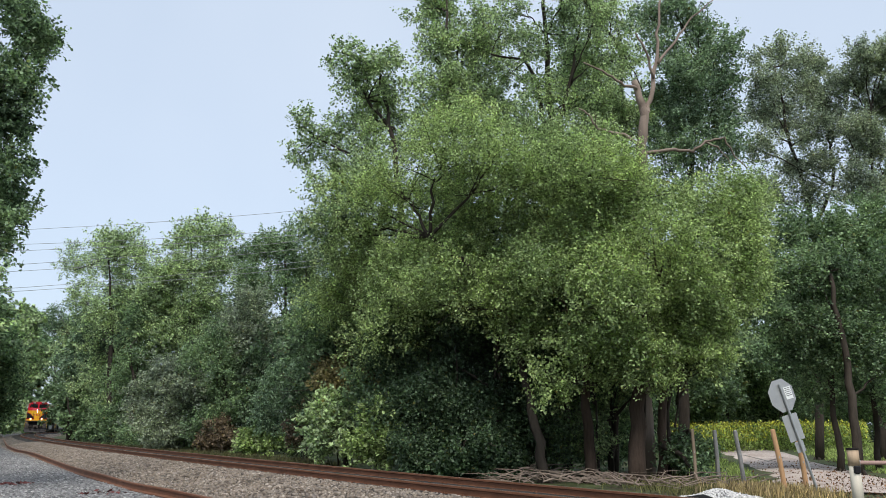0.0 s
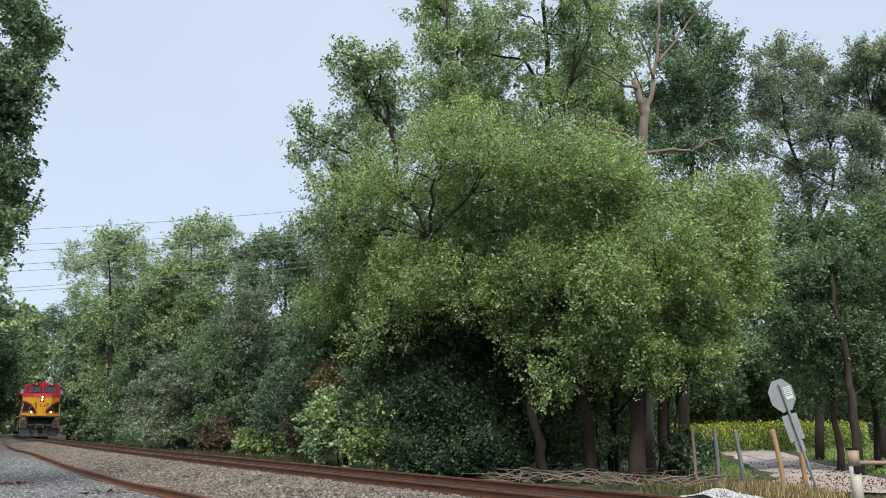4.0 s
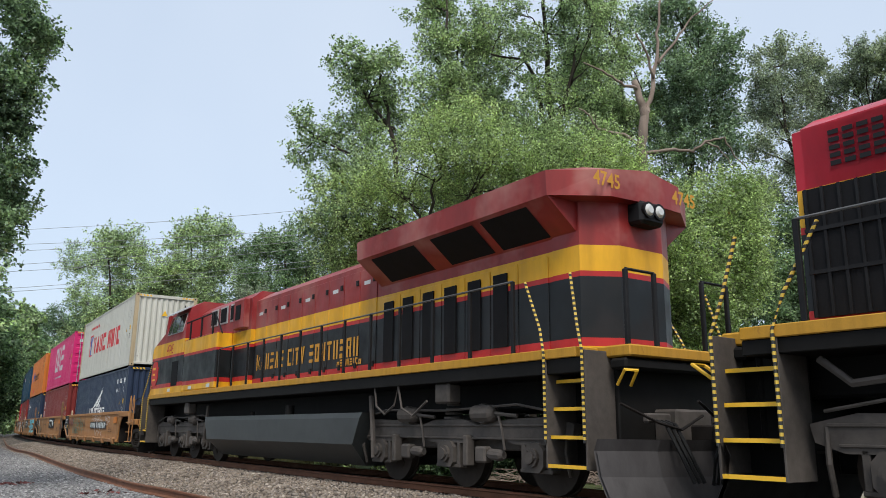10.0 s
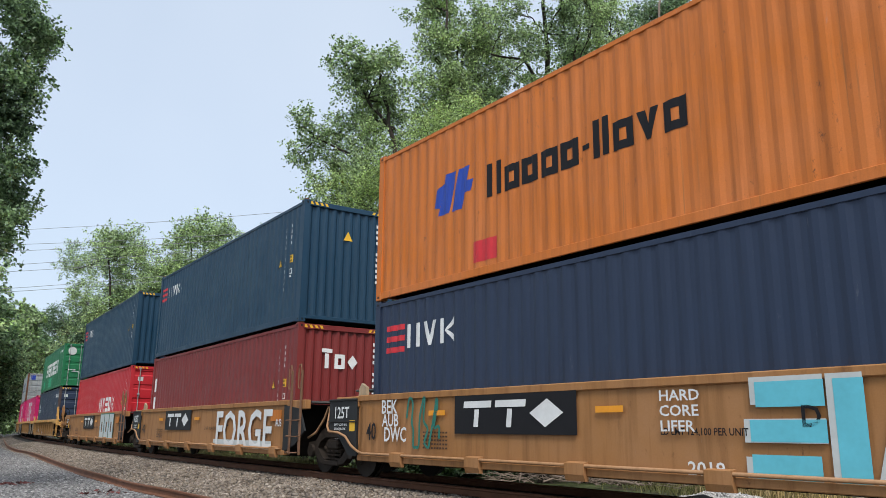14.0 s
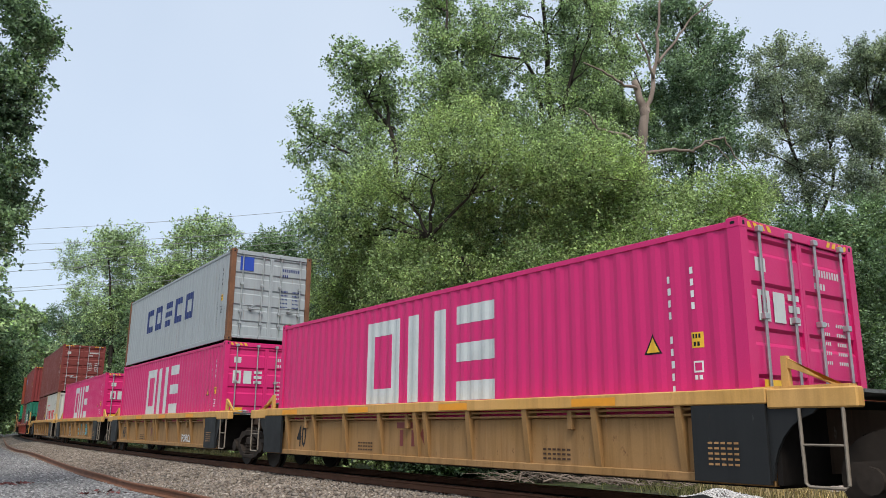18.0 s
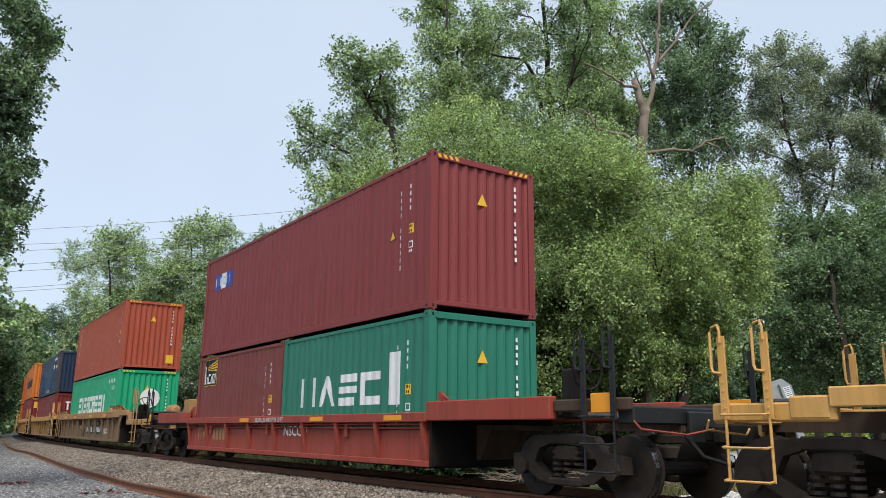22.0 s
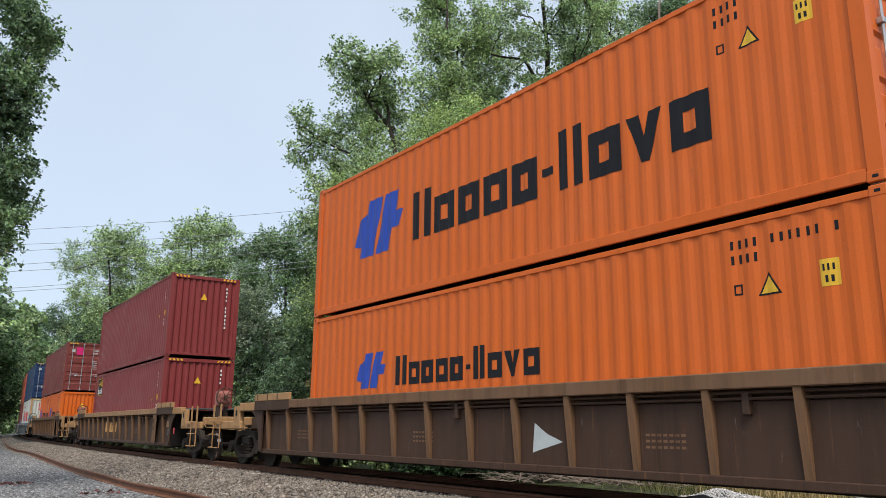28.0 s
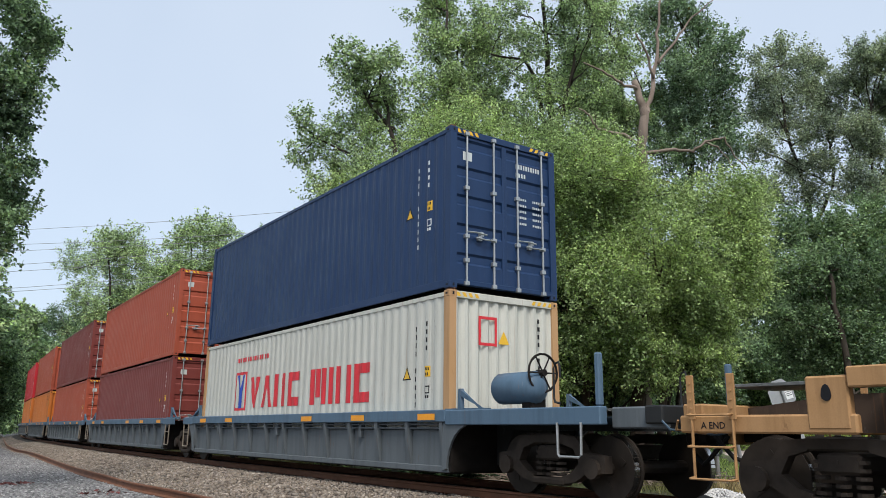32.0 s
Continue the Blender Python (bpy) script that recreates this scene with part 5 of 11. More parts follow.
# trees on the near side of the bend, which shade the track
for k_, (x_, y_, h_, w_, lo_) in enumerate(((-97.5, 187.0, 21.0, 4.0, 0.5), (-83.0, 152.0, 23.0, 4.0, 0.5), (-73.5, 128.0, 24.0, 4.5, 0.5), (-63.5, 107.0, 20.0, 4.0, 0.5), (-55.5, 91.0, 19.0, 3.2, 0.5), (-48.5, 77.0, 19.0, 3.0, 0.5), (-40.5, 64.0, 19.0, 2.6, 1.0), (-34.0, 52.0, 18.0, 2.2, 1.0), (-27.6, 41.0, 17.0, 2.2, 1.5), (-22.0, 31.0, 15.0, 1.8, 2.0))):
    tree('tree', 'leafy tree on the near side of the bend', [sapling(x_, y_, h_ * 0.8, 0.3, 0.2)], masses(340 + k_, 21, (x_ - w_, x_ + w_), (y_ - 2.5, y_ + 2.5), (lo_, h_ - 1.2), (1.4, 2.1)),
         9500, 0.0052 * y_, (DARK, MID)[k_ % 2], seed=340 + k_, clump=0.0052 * y_, shell=0.3, per=18)

# the dead tree that stands up out of the crowns
snag = thing('dead_tree', 'bare dead tree with a broken grey-brown trunk', 'tree')
sm_ = Mesh()
limb(sm_, [(6.5, 25.5, -0.6), (6.5, 25.5, 7.3), (6.7, 25.5, 9.1), (6.8, 25.5, 10.2), (7.0, 25.5, 11.6), (6.9, 25.5, 12.1), (6.7, 25.5, 13.0)], 0.29, 0.11, 3, 9, 0.06)
part('trunk', sm_, DEAD_WOOD, snag, smooth=True)
for k_, (p_, a_, b_) in enumerate([([(7.0, 25.5, 11.6), (7.3, 25.5, 12.5), (7.6, 25.8, 13.9), (7.7, 25.8, 15.0), (8.0, 26.0, 16.7)], 0.11, 0.04), ([(7.4, 25.5, 13.1), (7.1, 25.2, 13.9), (6.7, 25.0, 14.6)], 0.06, 0.03), ([(7.6, 25.5, 13.7), (8.4, 25.9, 14.8), (9.1, 26.0, 15.8), (9.9, 26.0, 16.5)], 0.06, 0.02), ([(6.8, 25.5, 12.7), (6.3, 25.2, 12.7), (5.7, 25.0, 13.0), (4.8, 24.9, 13.4)], 0.07, 0.025), ([(6.8, 25.5, 10.5), (6.2, 25.3, 10.9), (5.3, 25.1, 11.0), (4.9, 25.0, 11.5), (4.6, 24.9, 11.7)], 0.07, 0.02), ([(6.9, 25.5, 10.3), (8.0, 25.7, 10.5), (8.7, 25.8, 10.5), (9.2, 25.9, 10.9), (9.9, 26.0, 11.1), (10.3, 26.1, 10.4), (10.7, 26.1, 10.0)], 0.07, 0.02), ([(9.2, 25.9, 10.9), (9.7, 25.8, 10.6), (10.1, 25.7, 9.9)], 0.04, 0.012)]):
    sm_ = Mesh()
    limb(sm_, p_, a_, b_, k_ + 5, 6, 0.05)
    part('branch', sm_, DEAD_WOOD, snag, smooth=True)


# ---- painted marks, lettering ----
WAVE = 0.28                      # one wave of a container's side wall


def wave_breaks(x0, x1, L):
    out, k = [], math.floor((x0 + L / 2) / (WAVE / 4)) - 1
    while True:
        x = -L / 2 + k * WAVE / 4
        if x > x1:
            return out
        if x > x0:
            out.append(x)
        k += 1


def wave_depth(x, L):
    p = ((x + L / 2) / WAVE) % 1.0
    return 0.017 * float(np.interp(p, (0, 0.25, 0.5, 0.75, 1.0), (0, 0, 1, 1, 0)))


TEXTS = {}


def text_shape(body, size):
    """The built-in font's outlines of some words, as points and faces."""
    if (body, size) not in TEXTS:
        cu = bpy.data.curves.new("lettering", "FONT")
        cu.body, cu.size, cu.resolution_u, cu.offset = body, size, 2, size * 0.016
        ob = new("lettering", cu)
        me = bpy.data.meshes.new_from_object(ob)
        TEXTS[body, size] = ([tuple(v.co[:2]) for v in me.vertices], [tuple(p.vertices) for p in me.polygons])
        bpy.data.objects.remove(ob)
        bpy.data.meshes.remove(me)
        bpy.data.curves.remove(cu)
    return TEXTS[body, size]


def painted(name, parent, shapes, mat, L=0.0, face="-y", off=0.0, label=""):
    """Flat paint: shapes are outlines in (along, up); on a waved wall of length L it follows the waves. face: -y the side, +x the front end."""
    own = [s for s in shapes if isinstance(s, Glyph)]
    for k, s in enumerate(own):
        painted("block", parent, list(s), mat, L, face, off, label if k == 0 else "")
    shapes = [s for s in shapes if not isinstance(s, Glyph)]
    if not shapes:
        return None
    if name in ("reflector", "trade_plate", "touch_up", "label", "worn_patch", "hazard_label", "trade_mark", "number_panel") and len(shapes) > 1:
        for s in shapes:
            painted(name, parent, [s], mat, L, face, off, label)
        return None
    bm = bmesh.new()
    for s in shapes:
        if isinstance(s, tuple) and isinstance(s[0], str):
            body, size, x, z, kx = s
            vs, fs = text_shape(body, size)
            nv = [bm.verts.new((x + a * kx, 0, z + b)) for a, b in vs]
            for f in fs:
                try:
                    bm.faces.new([nv[i] for i in f])
                except ValueError:
                    pass
        else:
            bm.faces.new([bm.verts.new((a, 0, b)) for a, b in s])
    if L:
        xs = [v.co.x for v in bm.verts]
        for x in wave_breaks(min(xs), max(xs), L):
            bmesh.ops.bisect_plane(bm, geom=bm.verts[:] + bm.edges[:] + bm.faces[:], plane_co=(x, 0, 0), plane_no=(1, 0, 0))
    for v in bm.verts:
        a, b = v.co.x, v.co.z
        d = (wave_depth(a, L) if L else 0.0) - off - 0.003
        v.co = (a, d, b) if face == "-y" else (-d, a, b)
    me = bpy.data.meshes.new(name)
    bm.to_mesh(me)
    bm.free()
    ob = part(name, me, mat, parent, label)
    return tagged(ob, kind="stuff") if len(shapes) > 6 or "marking" in name or name in ("load_limit", "figures", "chalk_tag", "tag") else ob


def rect(x0, x1, z0, z1):
    return [(x0, z0), (x1, z0), (x1, z1), (x0, z1)]


def ring(x0, x1, z0, z1, t):
    return [rect(x0, x1, z0, z0 + t), rect(x0, x1, z1 - t, z1), rect(x0, x0 + t, z0 + t, z1 - t), rect(x1 - t, x1, z0 + t, z1 - t)]


class Glyph(list):
    """Shapes that make one block of a row."""


def shape(k, a, b, z0, h):
    """One plain shape of a trade name: rings, uprights, level bars, wedges, slabs and diamonds."""
    w, z1, m = b - a, z0 + h, (a + b) / 2
    t = min(w * 0.34, h * 0.26)
    if k in "o-vx":
        z1 = z0 + 0.74 * h
    if k == "0" or k == "o":
        return ring(a, b, z0, z1, t)
    if k == "1":
        return [rect(a, b, z0, z1)]
    if k == "2":
        return [rect(a, a + t, z0, z1), rect(b - t, b, z0, z1)]
    if k == "3":
        return [rect(a, b, z, z + h * 0.24) for z in (z0, z0 + h * 0.38, z1 - h * 0.24)]
    if k == "4" or k == "v":
        return [[(a, z1), (m - t * 0.3, z0), (m + t * 0.3, z0), (b, z1), (b - t * 1.1, z1), (m, z0 + h * 0.38), (a + t * 1.1, z1)]]
    if k == "5":
        return [[(a, z0), (a + t, z0), (m, z0 + h * 0.62), (b - t, z0), (b, z0), (m + t * 0.5, z1), (m - t * 0.5, z1)]]
    if k == "6":
        return [rect(a, b, z1 - t, z1), rect(a, b, z0, z0 + t), rect(a, a + t, z0 + t, z1 - t)]
    if k == "7":
        return [rect(a, a + t, z0, z1), rect(b - t, b, z0, z1), [(m - t * 0.5, z0 + h * 0.2), (m + t * 0.5, z0 + h * 0.2), (m + t * 0.5, z1), (m - t * 0.5, z1)]]
    if k == "9":
        return [rect(a + w * 0.1, b, z1 - t, z1), rect(a, b, z0 + h * 0.39, z0 + h * 0.61), rect(a, b - w * 0.1, z0, z0 + t)]
    if k == "k":
        return [rect(a, a + t, z0, z1), [(a + t * 1.3, (z0 + z1) / 2), (b, z0), (b, z0 + h * 0.28), (a + t * 2.0, (z0 + z1) / 2), (b, z1 - h * 0.28), (b, z1)]]
    if k == "r":
        return ring(a, b, z0 + h * 0.42, z1, t * 0.9) + [rect(a, a + t, z0, z0 + h * 0.42), rect(b - t, b, z0, z0 + h * 0.42)]
    if k == "t":
        return [rect(a, b, z1 - t, z1), rect(m - t * 0.55, m + t * 0.55, z0, z1 - t * 1.25)]
    if k == "d" or k == "x":
        return [[(m, z0), (b, (z0 + z1) / 2), (m, z1), (a, (z0 + z1) / 2)]]
    if k == "-":
        return [rect(a, b, z0 + h * 0.32, z0 + h * 0.46)]
    return [rect(a, b, z0, z1)]


def blocks(x0, z0, w, h, row, gap=0.25, slant=0.0):
    """A trade name, as a row of plain shapes of its letters' size; a gap for each space."""
    wide = {"1": 0.42, "-": 0.5, " ": 0.55, "7": 1.15}
    p = w / sum(wide.get(k, 1.0) for k in row)
    out, x = [], x0
    for k in row:
        n = wide.get(k, 1.0) * p
        if k != " ":
            out.append(Glyph([(u + slant * (v - z0), v) for u, v in r] for r in shape(k, x, x + n - gap * p, z0, h)))
        x += n
    return out


def bars(x0, z0, w, h, n=1, gap=0.3):
    """Small writing that cannot be read: plain bars."""
    return [rect(x0 + i * w / n, x0 + (i + 1 - gap) * w / n, z0, z0 + h) for i in range(n)]


def stroke(pts, w):
    """A sprayed line: short quads along a path."""
    out = []
    for (x0, z0), (x1, z1) in zip(pts[:-1], pts[1:]):
        d = math.hypot(x1 - x0, z1 - z0) or 1.0
        a, b = -(z1 - z0) / d * w / 2, (x1 - x0) / d * w / 2
        out.append([(x0 + a, z0 + b), (x0 - a, z0 - b), (x1 - a, z1 - b), (x1 + a, z1 + b)])
    return out


def heart(x, z, w, h, line=0.03):
    t = [k * math.pi / 16 for k in range(33)]
    return stroke([(x + w / 2 * math.sin(a) ** 3, z + h * (13 * math.cos(a) - 5 * math.cos(2 * a) - 2 * math.cos(3 * a) - math.cos(4 * a) + 2.5) / 29) for a in t], line)


def tall_tag(x, z, w, h, n, seed, line=0.03):
    """Tall narrow hand-drawn letters run together: up and down strokes with loops."""
    g, pts = random.Random(seed), []
    for k in range(n):
        a = x + w * k / n
        p = w / n
        for u, v in ((0.0, 0.05), (0.12, 0.6), (0.3, 1.0), (0.52, 0.86), (0.36, 0.5), (0.62, 0.44), (0.55, 0.1), (0.85, 0.0)):
            pts.append((a + p * (u + g.uniform(-0.14, 0.14)), z + h * min(1.0, max(0.0, v + g.uniform(-0.12, 0.12)))))
    out = []
    for i in range(1, len(pts) - 2):
        for k in range(4):
            t = k / 4
            q = [0.5 * (2 * pts[i][c] + (pts[i + 1][c] - pts[i - 1][c]) * t + (2 * pts[i - 1][c] - 5 * pts[i][c] + 4 * pts[i + 1][c] - pts[i + 2][c]) * t * t + (3 * pts[i][c] - pts[i - 1][c] - 3 * pts[i + 1][c] + pts[i + 2][c]) * t ** 3) for c in (0, 1)]
            out.append(tuple(q))
    return stroke(out, line)


def flat_paint(name, c, rough=0.5):
    return plain(name, c, rough, 0, 18, 0.12, 0.0)


WHITE_P = flat_paint("white_paint", (0.68, 0.69, 0.68))
OFFWHITE_P = flat_paint("greyish_white_paint", (0.50, 0.53, 0.52))
BLACK_P = flat_paint("black_paint", (0.015, 0.015, 0.017))
YELLOW_P = flat_paint("yellow_paint", (0.72, 0.42, 0.03))
ORANGE_P = flat_paint("orange_paint", (0.75, 0.30, 0.02))
RED_P = flat_paint("red_paint", (0.58, 0.03, 0.04))
BLUE_P = flat_paint("blue_paint", (0.02, 0.06, 0.36))
NAVY_P = flat_paint("navy_paint", (0.015, 0.03, 0.13))
TEAL_P = flat_paint("pale_blue_spray_paint", (0.12, 0.48, 0.58))
GREEN_P = flat_paint("dark_green_spray_paint", (0.02, 0.16, 0.12))
PATCH_P = flat_paint("blue_touch_up_paint", (0.018, 0.055, 0.13))
ZINC_P = flat_paint("pale_worn_primer", (0.20, 0.28, 0.34))

# ---- containers ----
PINK = paint("magenta_paint", (0.59, 0.018, 0.145), 0.4, 0.06, 0.02)
WHITE_C = paint("dirty_white_paint", (0.53, 0.525, 0.465), 0.5, 0.25, 0.2)
NAVY = paint("navy_blue_paint", (0.022, 0.036, 0.071), 0.42, 0.2, 0.06)
BLUE = paint("deep_blue_paint", (0.012, 0.047, 0.088), 0.42, 0.2, 0.06)
ROYAL = paint("royal_blue_paint", (0.012, 0.036, 0.10), 0.42, 0.2, 0.05)
MAROON = paint("maroon_paint", (0.19, 0.026, 0.024), 0.45, 0.18, 0.06)
WINE = paint("wine_red_paint", (0.215, 0.032, 0.031), 0.42, 0.15, 0.05)
OXIDE = paint("red_oxide_paint", (0.36, 0.072, 0.036), 0.5, 0.2, 0.08)
BROWN = paint("red_brown_paint", (0.18, 0.037, 0.030), 0.48, 0.18, 0.06)
BRICK = paint("brick_red_paint", (0.215, 0.036, 0.035), 0.5, 0.22, 0.08)
AMBER = paint("amber_orange_paint", (0.58, 0.16, 0.02), 0.5, 0.35, 0.3)
ORANGE = paint("bright_orange_paint", (0.64, 0.122, 0.010), 0.5, 0.16, 0.08)
TEAL = paint("green_teal_paint", (0.02, 0.17, 0.11), 0.45, 0.2, 0.06)
EMERALD = paint("emerald_green_paint", (0.015, 0.33, 0.16), 0.42, 0.1, 0.05)
FOREST = paint("forest_green_paint", (0.015, 0.16, 0.065), 0.45, 0.2, 0.12)
SILVER = paint("pale_grey_paint", (0.33, 0.36, 0.37), 0.45, 0.2, 0.2)
REDLINE = paint("signal_red_paint", (0.48, 0.02, 0.03), 0.42, 0.12, 0.04)
RUSTY = plain("rusted_steel", (0.16, 0.075, 0.04), 0.85, 0, 12, 0.5, 0.4, 0.006)
ROD = plain("zinc_lock_rod", (0.42, 0.43, 0.43), 0.4, 0.7, 20, 0.2, 0.1, 0.002)
FT40, FT20, HIGH, LOW = 12.192, 6.058, 2.896, 2.591


def side_panel(L, H):
    m, x0, x1, n = Mesh(), -L / 2 + 0.14, L / 2 - 0.14, 0
    xs = [x0] + wave_breaks(x0, x1, L) + [x1]
    zs = (0.15, H - 0.10)
    v = [(x, wave_depth(x, L), z) for x in xs for z in zs]
    return m.add(v, [(2 * i, 2 * i + 2, 2 * i + 3, 2 * i + 1) for i in range(len(xs) - 1)])


def end_panel(H):
    m, v = Mesh(), []
    ys = [-1.09 + 0.0545 * i for i in range(41)]
    for i, y in enumerate(ys):
        d = (0, 0, -0.045, -0.045)[i % 4]
        v += [(d, y, 0.15), (d, y, H - 0.12)]
    return m.add(v, [(2 * i, 2 * i + 2, 2 * i + 3, 2 * i + 1) for i in range(len(ys) - 1)])


def box_frame(L, H):
    """Rails along the foot and the roof."""
    m, x, y = Mesh(), L / 2, 1.219
    for sx in (-1, 1):
        a, b = sorted((sx * (x - 0.005), sx * (x - 0.12)))
        m.box(a, b, -y + 0.1, y - 0.1, 0.075, 0.16, 0.008)
        m.box(a, b, -y + 0.04, y - 0.04, H - 0.13, H - 0.01, 0.008)
    for sy in (-1, 1):
        a, b = sorted((sy * (y - 0.004), sy * (y - 0.05)))
        m.box(-x + 0.17, x - 0.17, a, b, 0.022, 0.155, 0.006)
        m.box(-x + 0.1, x - 0.1, a, b, H - 0.105, H - 0.03, 0.006)
    return m


def corner_post(H):
    return Mesh().prism([(0, 0), (0, -0.14), (-0.05, -0.14), (-0.05, -0.05), (-0.16, -0.05), (-0.16, 0)], "z", 0.1, H - 0.1)


def roof_panel(L, H):
    m, v = Mesh(), []
    n = int((L - 0.3) / 0.105)
    for i in range(n + 1):
        z = H - 0.035 + (0, 0.018)[(i // 1) % 2]
        v += [(-L / 2 + 0.14 + i * 0.105, -1.18, z), (-L / 2 + 0.14 + i * 0.105, 1.18, z)]
    return m.add(v, [(2 * i, 2 * i + 2, 2 * i + 3, 2 * i + 1) for i in range(n)])


def floor_panel(L):
    pts = [(L / 2 - 0.2, 0.15), (-L / 2 + 0.2, 0.15), (-L / 2 + 0.2, 0.11)]
    for i in range(int(L / 0.6)):
        x = -L / 2 + 0.4 + i * 0.6
        pts += [(x, 0.11), (x, 0.05), (x + 0.06, 0.05), (x + 0.06, 0.11)]
    return Mesh().prism(pts + [(L / 2 - 0.2, 0.11)], "y", -1.14, 1.14)


def casting():
    return Mesh().box(-0.089, 0.089, -0.081, 0.081, -0.059, 0.059, 0.01)


def casting_hole():
    return Mesh().box(-0.04, 0.04, -0.0835, 0.0835, -0.026, 0.026, 0.012).box(-0.0915, 0.0915, -0.03, 0.03, -0.035, 0.035, 0.012)


def door_leaf(H):
    h0, h1, m, pts = 0.16, H - 0.14, Mesh(), []
    n = 5
    p = (h1 - h0) / n
    for i in range(n):
        z = h0 + i * p
        pts += [(0.0, z), (0.0, z + p * 0.52), (-0.03, z + p * 0.6), (-0.03, z + p * 0.84), (0.0, z + p * 0.92)]
    pts += [(0.0, h1), (-0.07, h1), (-0.07, h0)]
    m.prism(pts, "y", -0.52, 0.52)
    for a in (-0.575, 0.52):
        m.box(-0.07, 0.006, a, a + 0.055, h0, h1, 0.004)
    return m


def lock_rod(H):
    m = Mesh().tube([(0.045, 0, 0.07), (0.045, 0, H - 0.06)], 0.019, 8)
    for z in (0.1, 0.5, 0.32 * H, 0.62 * H, H - 0.1):
        m.box(-0.0, 0.075, -0.045, 0.045, z - 0.035, z + 0.035, 0.006)
    return m


def lock_handle():
    return Mesh().tube([(0.075, 0.0, 0), (0.08, 0.2, 0.012), (0.07, 0.42, 0.0)], 0.015, 6).box(0.0, 0.07, 0.28, 0.36, -0.04, 0.04, 0.005)


def hinges(H):
    m = Mesh()
    for z in (0.35, 0.8, H - 0.9, H - 0.35):
        m.box(-0.02, 0.02, -0.05, 0.05, z - 0.06, z + 0.06, 0.006)
    return m


def container(label, mat, L=FT40, H=HIGH, doors=False, posts=None, marks=(), seed=0, codes=True, tri=True):
    """A steel shipping container, its middle at the foot. marks: lists of (name, shapes, paint, label) on its near side; posts: another paint for the corner posts."""
    ob = thing("shipping_container", label, "container", "containers on the train")
    k = f"{L}_{H}"
    part("frame", lambda: box_frame(L, H), mat, ob, key="frame" + k)
    for sx in (-1, 1):
        for sy in (-1, 1):
            part("corner_post", lambda: corner_post(H), posts or mat, ob, "rust-stained corner post" if posts else "", key="post" + k, at=Matrix.Translation((sx * L / 2, sy * 1.219, 0)) @ Matrix.Diagonal((sx, sy, 1, 1)))
    for sg in (-1, 1):
        at = Matrix.Translation((0, 1.207 * sg, 0)) @ (Matrix.Rotation(math.pi, 4, "Z") if sg > 0 else Matrix())
        part("side_wall", lambda: side_panel(L, H), mat, ob, key="side" + k, at=at)
    part("roof", lambda: roof_panel(L, H), mat, ob, key="roof" + k)
    part("floor", lambda: floor_panel(L), DARK_STEEL, ob, key="floor" + k)
    for sx in (-1, 1):
        for sy in (-1, 1):
            for z in (0.059, H - 0.059):
                c = part("corner_casting", casting, posts or mat, ob, key="casting", at=Matrix.Translation((sx * (L / 2 - 0.086), sy * (1.219 - 0.077), z)))
                if sx > 0 or sy < 0:
                    part("aperture", casting_hole, BLACK_P, c, key="casting_hole")
    for sx in (-1, 1):
        part("connector", lambda: Mesh().box(-0.07, 0.07, -0.055, 0.055, 0, 0.026, 0.006).tube([(0.07, 0, 0.013), (0.16, -0.02, 0.013)], 0.009, 5), RUSTY, ob, "rusty stacking cone", key="connector", at=Matrix.Translation((sx * (L / 2 - 0.086), -1.142, H)))
    part("end_wall", lambda: end_panel(H), mat, ob, key="end" + k, at=Matrix.Translation((-L / 2 + 0.03, 0, 0)) @ Matrix.Rotation(math.pi, 4, "Z"))
    x = L / 2 - 0.03
    if doors:
        for sg in (-1, 1):
            d = part("door", lambda: door_leaf(H), mat, ob, key="door" + k, at=Matrix.Translation((x, sg * 0.575, 0)))
            for y in (-0.30, 0.30):
                part("lock_rod", lambda: lock_rod(H), ROD, d, "zinc-plated locking rod", key="rod" + k, at=Matrix.Translation((0, y, 0)))
                part("handle", lock_handle, ROD, d, key="lock_handle", at=Matrix.Translation((0, y, 1.0 if y < 0 else 0.92)) @ (Matrix() if y < 0 else Matrix.Rotation(math.pi, 4, "X")))
            part("hinges", lambda: hinges(H), posts or mat, d, key="hinges" + k, at=Matrix.Translation((0.0, sg * 0.56, 0)))
            painted("markings", d, [rect(-0.36, -0.16, H - 0.58, H - 0.42)] if sg < 0 else bars(-0.3, H - 0.5, 0.6, 0.09, 10, 0.4) + bars(-0.3, H - 0.66, 0.26, 0.08, 4, 0.4) + [r for i in range(10) for r in bars(-0.26 + 0.36 * (i % 2), H - 1.1 - 0.115 * (i // 2), 0.22, 0.042, 5, 0.35)], OFFWHITE_P if mat is not WHITE_C and mat is not SILVER else NAVY_P, face="+x", off=0.0)
    else:
        part("front_wall", lambda: end_panel(H), mat, ob, key="end" + k, at=Matrix.Translation((x, 0, 0)))
        painted("serial_marking", ob, [rect(0.74, 0.785 + 0.012 * (i % 3 == 1), H - 0.42 - i * 0.14, H - 0.34 - i * 0.14) for i in range(11) if i != 4], WHITE_P if mat not in (WHITE_C, SILVER, ORANGE, AMBER) else BLACK_P, face="+x", off=x)
        not tri or painted("warning_triangle", ob, [[(-0.16, H - 0.85), (0.08, H - 0.85), (-0.04, H - 0.62)]], YELLOW_P, face="+x", off=x + 0.002)
